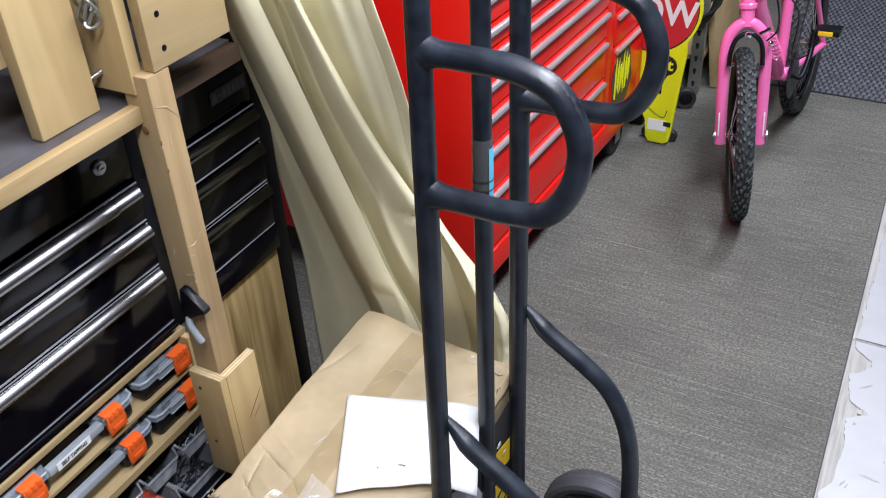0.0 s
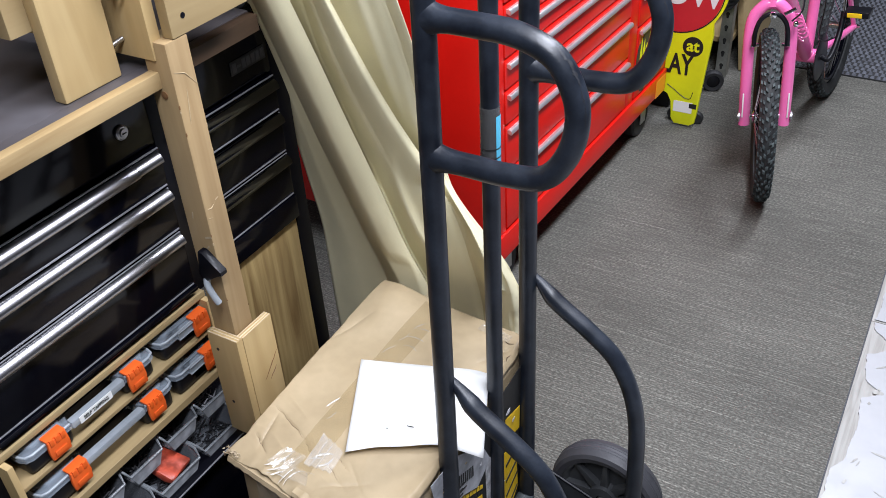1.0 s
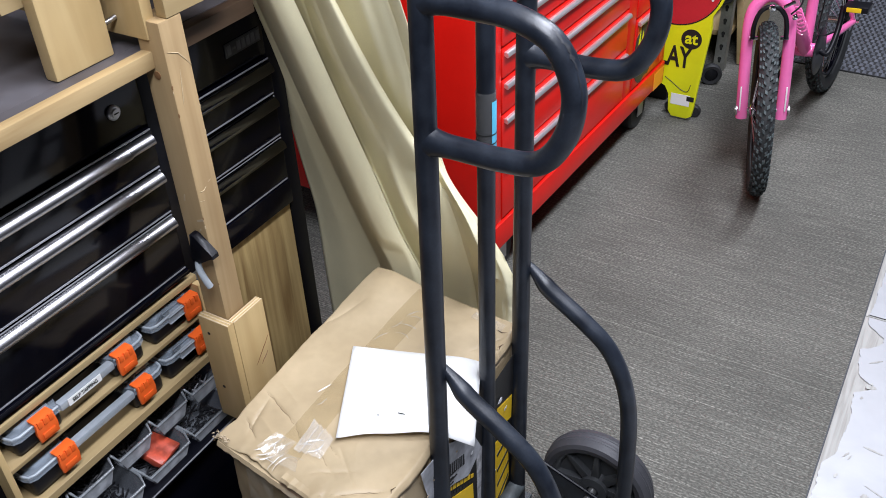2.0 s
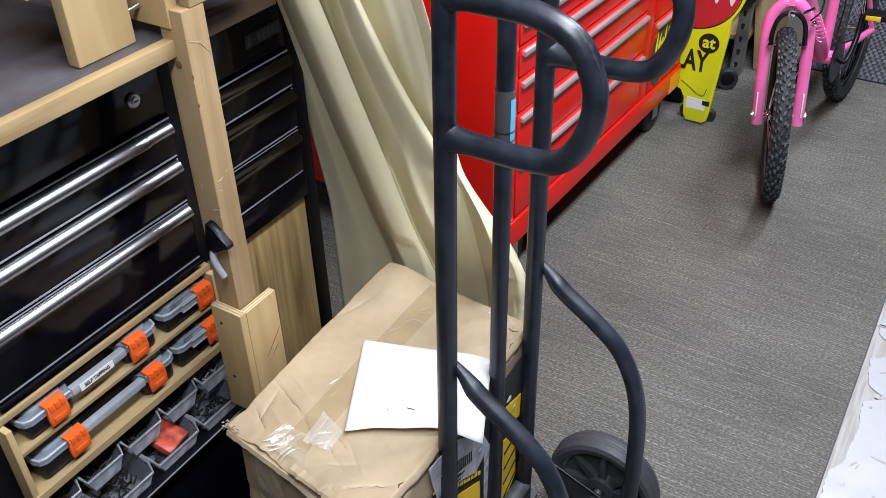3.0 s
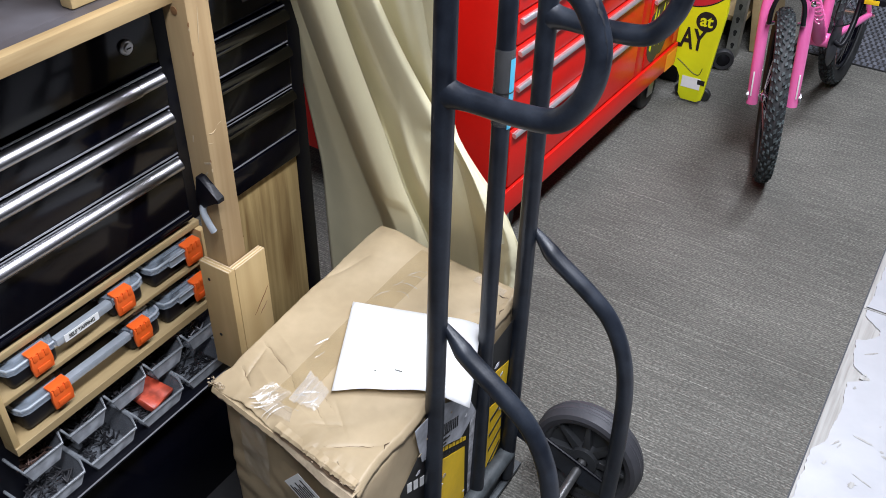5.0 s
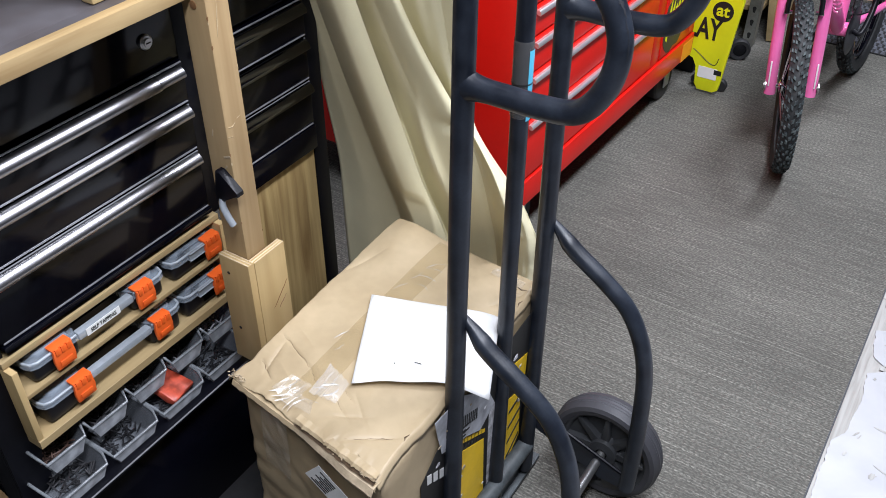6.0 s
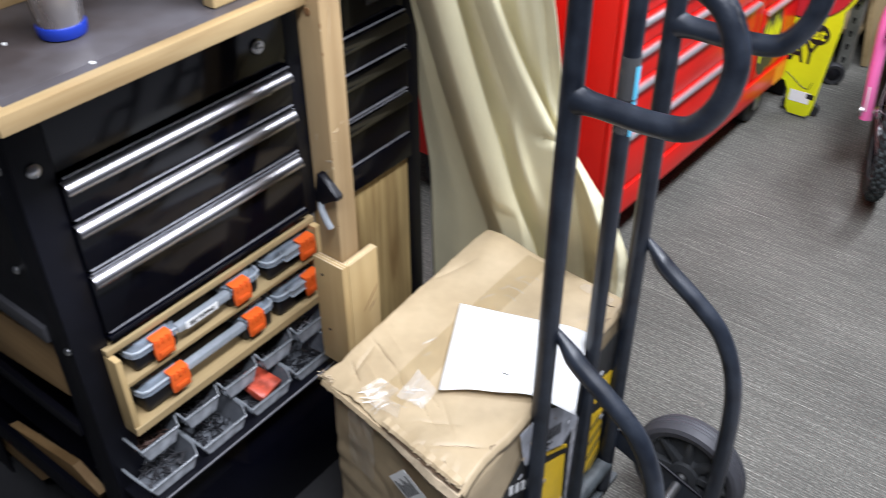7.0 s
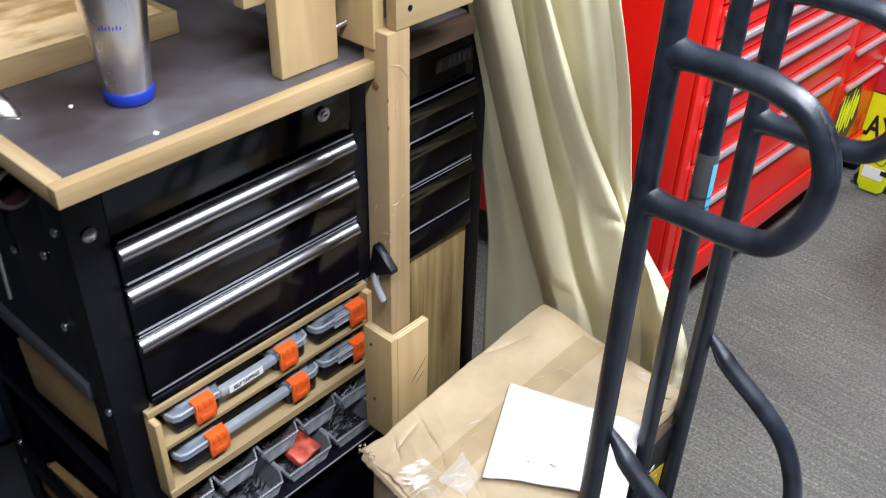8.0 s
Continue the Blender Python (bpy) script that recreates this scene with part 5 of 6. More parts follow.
def sheet_of_paper():
    """Sheet lying on the box, corners set to fit the camera's view, its end bent down over the edge."""
    bm = bmesh.new()
    p1, p2, p3, p4 = (Vector(q) for q in ((-0.598, 1.202), (-0.501, 1.016), (-0.324, 1.137), (-0.386, 1.277)))
    rows = []
    for j in range(13):
        w = j / 12
        row = []
        for i in range(25):
            t = i / 24
            p = p2.lerp(p1, w).lerp(p3.lerp(p4, w), t)
            z = 0.4665 + 0.0015 * noise.noise((p.x * 14, p.y * 14, 2)) + 0.004 * max(0, 1 - w * 6) * math.sin(t * 7) ** 2
            d = max(0.0, p.x + 0.425)
            z -= 4.5 * d * d
            row.append(bm.verts.new((p.x, p.y, z)))
        rows.append(row)
    for a, b in zip(rows, rows[1:]):
        for k in range(24):
            bm.faces.new((a[k], a[k + 1], b[k + 1], b[k]))
    ob = thing("sheet_of_paper", (-0.47, 1.12, 0.4665), "blank white sheet of paper lying on the cardboard box", "paper")
    sh = part("sheet", bm, paper, ob)
    so = sh.modifiers.new("thickness", "SOLIDIFY")
    so.thickness = 0.0006
    part("pen_mark", B(-0.006, 0.006, -0.0008, 0.0008, 0, 0.0006, bevel=0, m=pose(-0.437, 1.105, 0.4695, 0, 0, 12)), sign_black, ob)
    part("pen_dot", B(-0.0012, 0.0012, -0.001, 0.001, 0, 0.0006, bevel=0, m=pose(-0.468, 1.085, 0.4695, 0, 0, 12)), sign_black, ob)


sheet_of_paper()


# ---- hand truck ----
mk("hub_plastic", (0.040, 0.042, 0.045), 0.34, var=0.15, bump=0.04)


def hand_truck():
    X, YA, YB, YM, R = -0.346, 1.060, 1.341, 1.225, 0.0150
    h = thing("hand_truck", (X, 1.225, 0.0), "charcoal steel hand truck with loop grips and solid tyres", "hand truck")
    lean = Matrix(((1, 0, -0.030, 0), (0, 1, 0.067, 0), (0, 0, 1, 0), (0, 0, 0, 1)))

    def add(name, bm, mt, label="", parent=None):
        bm.transform(lean)
        return part(name, bm, mt, parent or h, label)

    for y in (YA, YB):
        add("rail", T([(X, y, 0.025), (X, y, 0.5), (X, y, 1.0), (X, y, 1.36)], R, n=20), truck_paint)
        loop = [(X, y, 1.146), (-0.275, y, 1.146), (-0.224, y, 1.143), (-0.18, y, 1.125), (-0.156, y, 1.087), (-0.152, y, 1.049), (-0.164, y, 1.008), (-0.192, y, 0.976), (-0.239, y, 0.968), (-0.291, y, 0.968), (X, y, 0.968)]
        grip = add("grip_loop", T(spline(loop, 6), 0.0147, n=20), truck_paint)
        # weld fillets where the loop meets the rail
        for z in (1.146, 0.968):
            bm = bmesh.new()
            rings = []
            for dx, tall in ((0.0, 0.0265), (0.005, 0.0240), (0.010, 0.0208), (0.015, 0.0183), (0.021, 0.0165), (0.028, 0.0153), (0.035, 0.01475)):
                rings.append([bm.verts.new((X + dx, y + 0.0149 * math.cos(a), z + tall * math.sin(a))) for a in np.linspace(0, 2 * math.pi, 24, endpoint=False)])
            for a, b in zip(rings, rings[1:]):
                for k in range(24):
                    bm.faces.new((a[k], a[(k + 1) % 24], b[(k + 1) % 24], b[k]))
            add("weld_fillet", bm, truck_paint, "", grip)
        # pale patches put the bend's outer sheen into colour, along with rubbed paint
        ring = spline(loop, 6)
        for first, last, aim, wide in ((17, 23, -22, 13), (23, 29, -30, 7)) if y == YA else ((2, 7, -60, 12), (20, 26, -40, 7)):
            bm = bmesh.new()
            strip = []
            count = (last - first) * 8
            for k in range(count + 1):
                f = first + k / 8
                i = min(len(ring) - 2, int(f))
                p, q = Vector(ring[i]), Vector(ring[i + 1])
                at = p.lerp(q, f - i)
                g0, g1 = Vector(ring[max(0, i - 1)]), Vector(ring[min(len(ring) - 1, i + 2)])
                go = ((q - g0).lerp(g1 - p, f - i)).normalized()
                outward = Vector((-go.z, 0, go.x))
                ends = math.sin(math.pi * k / count) ** 0.5
                cut = [ends * wide * max(0.05, 0.5 + 0.9 * noise.noise((f * 1.7, 3 + 5 * e, y * 9)) + 0.5 * noise.noise((f * 6.5, 8 + 5 * e, y * 9))) for e in (0, 1)]
                row = []
                for e in range(4):
                    a = radians(aim - cut[0] + (cut[0] + cut[1]) * e / 3)
                    row.append(bm.verts.new(at + 0.01490 * (math.cos(a) * outward + math.sin(a) * Vector((0, 1, 0)))))
                strip.append(row)
            for a, b in zip(strip, strip[1:]):
                for k in range(3):
                    bm.faces.new((a[k], a[k + 1], b[k + 1], b[k]))
            add("worn_patch", bm, sheen_rub_grey, "pale grey patch for sheen and rub marks in the paint", grip)
        s = 1 if y == YB else -1
        st = [(X - 0.001, y + 0.009, 0.612), (-0.322, y + 0.007, 0.590), (-0.291, y + 0.003, 0.566), (-0.233, y, 0.532), (-0.186, y, 0.494), (-0.155, y, 0.438), (-0.139, y, 0.368), (-0.134, y, 0.275), (-0.134, y, 0.17), (-0.136, y, 0.1)]
        add("brace_tube", T(spline(st, 6), [0.0030 + 0.0115 * min(1.0, k / 10) for k in range(6 * (len(st) - 1) + 1)], n=18), truck_paint)
        # axle bracket plate from rail to brace
        bm = bmesh.new()
        ya = y + s * 0.016
        prism(bm, [(X - 0.005, 0.130), (X - 0.005, 0.168), (X + 0.012, 0.168), (-0.140, 0.104), (-0.140, 0.072), (-0.20, 0.076)], 0.004, Matrix(((1, 0, 0, 0), (0, 0, 1, ya - 0.002), (0, 1, 0, 0), (0, 0, 0, 1))))
        add("axle_bracket", bm, truck_paint)
        add("bracket_flange", T([(X + 0.012, ya, 0.169), (-0.142, ya, 0.105)], 0.0035, n=8), black_steel)
    add("centre_rail", T([(X - 0.004, YM, 0.03), (X - 0.004, YM, 0.7), (X - 0.004, YM, 1.36)], 0.0135, n=20), truck_paint)
    add("top_bar", T(spline([(X, YA, 1.36), (X, YA + 0.02, 1.385), (X, YM, 1.39), (X, YB - 0.02, 1.385), (X, YB, 1.36)], 5), R, n=16), truck_paint)
    dusty = mk("dusty_charcoal", (0.05, 0.058, 0.062), 0.6, var=0.4, scale=20, bump=0.2)
    add("cross_tube", T([(X, YA, 0.09), (X, YB, 0.09)], 0.016, n=16), dusty)
    # label wrapped on the centre rail under clear tape
    m = Matrix.Translation((X - 0.004, YM, 0.850))
    add("label_sleeve", lathe(bmesh.new(), [(0.0139, 0.0), (0.0146, 0.0), (0.0146, 0.112), (0.0139, 0.112)], m, n=24, closed=True), mk("clear_sleeve", (0.12, 0.12, 0.12), 0.2, var=0.2, alpha=0.4), "clear tape sleeve")
    bm = bmesh.new()
    for k in range(7):
        a0, a1 = radians(-28 + k * 9), radians(-28 + (k + 1) * 9)
        qs = [m @ Vector((0.0150 * math.cos(a), 0.0150 * math.sin(a), z)) for a, z in ((a0, -0.004), (a1, -0.004), (a1, 0.100), (a0, 0.100))]
        bm.faces.new([bm.verts.new(q) for q in qs])
    add("blue_label", bm, sky_tape, "sky-blue printed label")
    for k in (0.036, 0.050):
        add("label_bar", lathe(bmesh.new(), [(0.0151, k), (0.0153, k), (0.0153, k + 0.002), (0.0151, k + 0.002)], m, n=24, closed=True), sign_black)
    # toe plate and axle
    add("toe_plate", B(-0.60, X + 0.01, 1.06, 1.39, 0.010, 0.019, bevel=0.002), dusty)
    add("toe_back", B(X - 0.012, X - 0.003, 1.10, 1.35, 0.0195, 0.10, bevel=0.002), truck_paint)
    ax, az = -0.205, 0.1105
    add("axle", T([(ax, 1.0, az), (ax, 1.45, az)], 0.009, n=14), mk("dull_axle", (0.2, 0.2, 0.2), 0.4, 0.8))
    for yc in (1.404, 1.016):
        s = 1 if yc > 1.2 else -1
        m = Matrix.Translation((ax, yc, az)) @ pose(0, 0, 0, 90, 0, 0)
        prof = [(q - 0.008, w) for q, w in ((0.096, -0.024), (0.106, -0.026), (0.113, -0.022), (0.1165, -0.012), (0.118, -0.0095), (0.1165, -0.007), (0.118, -0.004), (0.117, -0.001), (0.117, 0.001), (0.118, 0.004), (0.1165, 0.007), (0.118, 0.0095), (0.1165, 0.012), (0.113, 0.022), (0.106, 0.026), (0.096, 0.024))]
        wh = part("wheel", bm_t(lathe(bmesh.new(), prof, m, n=56, closed=True), lean), truck_tyre, h, "solid grey rubber tyre on black hub")
        bm = lathe(bmesh.new(), [(0.0835, -0.020), (0.0878, -0.023), (0.0878, 0.023), (0.0835, 0.020), (0.076, 0.006), (0.03, 0.004), (0.028, 0.026), (0.012, 0.028), (0.012, -0.028), (0.028, -0.026), (0.03, -0.004), (0.076, -0.006)], m, n=40, closed=True)
        part("hub", bm_t(bm, lean), MATS["hub_plastic"], wh, "ribbed black plastic hub")
        for k in range(8):
            rib = prism(bmesh.new(), [(0.026, -0.0085), (0.0815, -0.0040), (0.0815, 0.0040), (0.026, 0.0085)], 0.036, m @ pose(0, 0, 0, 0, 0, 45 * k) @ Matrix.Translation((0, 0, -0.018)), bevel=0.0012)
            part("rib", bm_t(rib, lean), MATS["hub_plastic"], wh)
        part("axle_nut", bm_t(lathe(bmesh.new(), [(0.011, -0.036), (0.013, -0.034), (0.013, -0.028), (0.011, -0.0275)], m, n=6), lean), zinc, wh)


def bm_t(bm, m):
    bm.transform(m)
    return bm


hand_truck()


# ---- canvas drape ----
def drape():
    """Heavy canvas in long straight slanting folds, shaped to fit the camera's view, its free corner swung out over the
    box.
    """

    def along(z, *pairs):
        zs, xs = [p[0] for p in pairs], [p[1] for p in pairs]
        return sum(float(np.interp(z + q, zs, xs)) for q in (-0.03, -0.015, 0.0, 0.015, 0.03)) / 5

    def ease(v):
        v = max(0.0, min(1.0, v))
        return v * v * (3 - 2 * v)

    def lines(z):
        """Edges and creases of the cloth at one height."""
        left = along(z, (0.02, -0.860), (0.30, -0.870), (0.51, -0.872), (0.64, -0.896), (0.84, -0.926), (0.93, -0.952), (1.02, -0.993), (1.4, -1.13), (2.59, -1.19))
        flank = along(z, (0.02, -0.64), (0.43, -0.727), (0.51, -0.766), (0.69, -0.842), (0.87, -0.912), (1.0, -0.963), (1.4, -1.085), (2.59, -1.15))
        first = along(z, (0.02, -0.49), (0.43, -0.619), (0.51, -0.665), (0.64, -0.716), (0.785, -0.778), (0.88, -0.816), (1.03, -0.880), (1.4, -1.01), (2.59, -1.08))
        second = along(z, (0.02, -0.47), (0.45, -0.505), (0.60, -0.545), (0.69, -0.588), (0.76, -0.640), (0.82, -0.681), (0.88, -0.715), (0.96, -0.757), (1.036, -0.796), (1.4, -0.93), (2.59, -1.0))
        right = along(z, (0.02, -0.40), (0.37, -0.412), (0.47, -0.413), (0.51, -0.428), (0.56, -0.458), (0.60, -0.490), (0.645, -0.537), (0.70, -0.568), (0.77, -0.582), (0.85, -0.596), (0.90, -0.605), (0.98, -0.628), (1.055, -0.655), (1.4, -0.74), (2.59, -0.80))
        return left, flank, first, second, right

    SEG, RUNS, NZ = 12, 13, 200
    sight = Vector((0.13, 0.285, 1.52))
    bm = bmesh.new()
    rows = []
    for j in range(NZ):
        zj = (j / (NZ - 1)) ** 1.6
        row = []
        for i in range(RUNS * SEG + 1):
            run = min(RUNS - 1, i // SEG)
            s = (i - run * SEG) / SEG
            u = i / (RUNS * SEG)
            hem = 0.006 + 0.34 * ease((u - 0.42) / 0.2)
            z = hem + (2.591 - hem) * zj
            left, flank, first, second, right = lines(z)
            high = ease((z - 0.62) / 0.10)
            flap = 1 - ease((z - 0.56) / 0.14)
            groove = 0.005 + 0.024 * ease((z - 0.86) / 0.17)
            a, b = first - flank, second - first - groove
            e = right - second
            gap = min(0.006, 0.15 * e)
            start = first + groove
            xs = (left, 0.45 * left + 0.55 * flank, flank, flank + 0.42 * a, first - 0.02 * a, first - 0.016 * high, start, start + 0.36 * b, start + 0.80 * b, second, second + gap - 0.014 * high, second + gap + 0.38 * (e - gap), second + gap + 0.72 * (e - gap), right)
            out = (-0.046, -0.036, -0.034, 0.036, 0.020, -0.016 - 0.026 * high, -0.024 + 0.006 * (1 - high), 0.000, 0.008 * high + 0.008, 0.002 * high, -0.030 * high + 0.006 * flap, -0.016 * high + 0.054 * flap, -0.021 * high + 0.036 * flap, -0.024 * high + 0.004 * flap)
            if run in (2, 6, 7):
                w = math.sin(0.5 * math.pi * s)
            elif run in (3, 8):
                w = s * s
            elif run in (4, 9):
                w = s
            else:
                w = s * s * (3 - 2 * s)
            x = xs[run] + (xs[run + 1] - xs[run]) * s
            d = out[run] + (out[run + 1] - out[run]) * w
            # soft ridge between the two creases, dying out downwards, and the tuck above it
            t = max(0.0, min(1.0, (0.70 - z) / 0.20))
            rx = -0.681 + 0.02 * t + 0.055 * t * t
            d += 0.014 * math.exp(-(((x - rx) / (0.013 + 0.006 * t)) ** 2)) * math.sin(math.pi * min(1.0, max(0.0, (0.73 - z) / 0.27)))
            d -= 0.010 * math.exp(-(((x + 0.612) / 0.028) ** 2)) * math.exp(-(((z - 0.665 - 0.15 * (x + 0.61)) / 0.009) ** 2))
            # vertical waves of the loose sheet behind, and its stitched hem
            loose = high * ease((u - 10 / 13) * 13)
            d += loose * (0.0017 * math.sin((x + 0.27 * z) * 165 + 1.5 * noise.noise((z * 3, 1, 1))) + 0.0035 * noise.noise((x * 26 + z * 7, z * 6, 2)))
            hem_line = right - 0.024
            d -= loose * 0.0022 * math.exp(-(((x - hem_line) / 0.0022) ** 2))
            # crumples of the swung-out corner
            corner = flap * ease((u - 0.66) / 0.12)
            crease = abs(noise.noise(((x + 0.8 * z) * 22, (z - 0.5 * x) * 9, 9.5)))
            d += corner * (0.012 * (crease - 0.2) + 0.003 * noise.noise((x * 50, z * 40, 3)))
            d += 0.0022 * noise.noise((x * 7 + z * 4, z * 2.5, 1.5))
            back = along(z, (0.02, 1.475), (0.45, 1.464), (0.60, 1.453), (0.70, 1.438), (0.80, 1.417), (0.90, 1.388), (1.05, 1.350), (1.4, 1.335), (2.59, 1.33))
            y = back - d + (0.05 + 0.16 * ease((z - 0.52) / 0.25)) * (x + 0.78)
            if z < 0.475 and x < -0.36:
                y = max(y, 1.442)
            # slide each point along the camera's sight line to keep its place in view
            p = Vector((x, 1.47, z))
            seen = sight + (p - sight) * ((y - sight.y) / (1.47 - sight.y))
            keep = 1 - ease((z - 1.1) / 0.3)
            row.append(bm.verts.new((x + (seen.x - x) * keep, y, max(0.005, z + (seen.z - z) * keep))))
        rows.append(row)
    for a, b in zip(rows, rows[1:]):
        for k in range(len(a) - 1):
            bm.faces.new((a[k], a[k + 1], b[k + 1], b[k]))
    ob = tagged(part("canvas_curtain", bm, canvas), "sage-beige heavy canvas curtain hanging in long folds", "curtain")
    so = ob.modifiers.new("thickness", "SOLIDIFY")
    so.thickness, so.offset = 0.003, 1.0


drape()


# ---- red tool chest ----
def red_chest():
    c = thing("red_tool_chest", (-0.724, 1.945, 0.0), "glossy red rolling tool chest with silver drawer pulls", "tool chest", turn=-2.4)

    def add(name, bm, mt, label="", parent=None):
        return part(name, bm, mt, parent or c, label, local=True)

    L, D = 1.125, 0.64
    add("cabinet", B(-D, -0.002, 0, L, 0.140, 1.02, bevel=0.006), red_paint)
    add("corner_strip", B(-0.0018, 0.010, 0.0, 0.036, 0.216, 1.02, bevel=0.003), red_paint)
    add("corner_strip", B(-0.0018, 0.010, L - 0.026, L, 0.216, 1.02, bevel=0.003), red_paint)
    add("divider", B(-0.0018, 0.010, 0.785, 0.845, 0.216, 1.02, bevel=0.003), red_paint)
    bm = B(-0.0018, 0.016, 0.0, L, 0.140, 0.214, bevel=0.004)
    add("base_frame", bm, red_paint)

    def pull(parent, y0, y1, z):
        bm = bmesh.new()
        prof = [(0.0, 0.0062), (0.007, 0.0065), (0.011, 0.003), (0.012, -0.002), (0.010, -0.0062), (0.006, -0.0056), (0.0, -0.002)]
        a = [bm.verts.new((0.0125 + x, y0, z + q)) for x, q in prof]
        b = [bm.verts.new((0.0125 + x, y1, z + q)) for x, q in prof]
        n = len(prof)
        for i in range(n):
            bm.faces.new((a[i], a[(i + 1) % n], b[(i + 1) % n], b[i]))
        bm.faces.new(a[::-1])
        bm.faces.new(b)
        add("pull", bm, MATS["satin_pull"], "satin silver pull", parent)

    mk("satin_pull", (0.74, 0.73, 0.74), 0.34, 0.8, var=0.10, stretch=(30, 1, 30))
    tops = [0.385, 0.510, 0.600, 0.678, 0.747, 0.806, 0.880, 0.955]
    for k, z in enumerate(tops):
        z0 = 0.222 if k == 0 else tops[k - 1] + 0.007
        d = add("drawer", B(-0.0015, 0.012, 0.039, 0.782, z0, z, bevel=0.004), red_paint)
        pull(d, 0.045, 0.776, z - 0.014)
    right = [0.452, 0.56, 0.66, 0.76, 0.88]
    for k, z in enumerate(right):
        z0 = 0.222 if k == 0 else right[k - 1] + 0.007
        d = add("drawer", B(-0.0015, 0.012, 0.848, L - 0.029, z0, z, bevel=0.004), red_paint)
        pull(d, 0.856, L - 0.036, z - 0.014)
    # sticker: dark ragged shape with yellow strokes, and orange strips
    m = Matrix(((0, 0, 1, 0.0122), (1, 0, 0, 0.93), (0, 1, 0, 0.33), (0, 0, 0, 1)))
    rng = random.Random(8)
    pts = [((0.088 + 0.010 * rng.uniform(-1, 1)) * math.cos(a), (0.105 + 0.014 * rng.uniform(-1, 1)) * math.sin(a)) for a in np.linspace(0, 6.0, 22)]
    st = add("sticker", prism(bmesh.new(), pts, 0.0008, m), mk("sticker_dark", (0.05, 0.045, 0.03), 0.5), "dark ragged sticker with yellow strokes")
    for k in range(6):
        y0 = -0.060 + k * 0.021
        q = [(y0, -0.05 + 0.03 * (k % 2)), (y0 + 0.013, -0.06 + 0.012 * (k % 3)), (y0 + 0.017 + 0.003 * (k % 3), 0.02), (y0 + 0.015, 0.092 - 0.02 * (k % 3)), (y0 + 0.003, 0.04)]
        add("stroke", prism(bmesh.new(), q, 0.0013, m), yellow, "yellow stroke", st)
    for y0, z0, h in ((0.862, 0.40, 0.05), (1.075, 0.23, 0.05)):
        add("sticker", B(0.012, 0.0128, y0, y0 + 0.022, z0, z0 + h, bevel=0), MATS["orange_plastic"], "orange sticker")
    add("sticker", B(0.016, 0.0168, L - 0.09, L - 0.01, 0.14, 0.20, bevel=0), mk("amber_sticker", (0.85, 0.3, 0.02), 0.4), "amber sticker")
    for y in (0.09, L - 0.10):
        for x in (-0.045, D * -1 + 0.07):
            bm = lathe(bmesh.new(), [(0.03, -0.02), (0.060, -0.021), (0.067, -0.015), (0.067, 0.015), (0.060, 0.021), (0.03, 0.02)], Matrix.Translation((x, y, 0.0675)) @ pose(0, 0, 0, 0, 90, 0), n=32)
            w = add("caster", bm, rubber, "black rubber caster")
            bm = bmesh.new()
            box(bm, x - 0.029, x - 0.025, y - 0.02, y + 0.02, 0.05, 0.132, bevel=0.001)
            box(bm, x + 0.025, x + 0.029, y - 0.02, y + 0.02, 0.05, 0.132, bevel=0.001)
            box(bm, x - 0.035, x + 0.035, y - 0.035, y + 0.035, 0.1325, 0.1395, bevel=0.001)
            add("fork", bm, zinc, "", w)


red_chest()


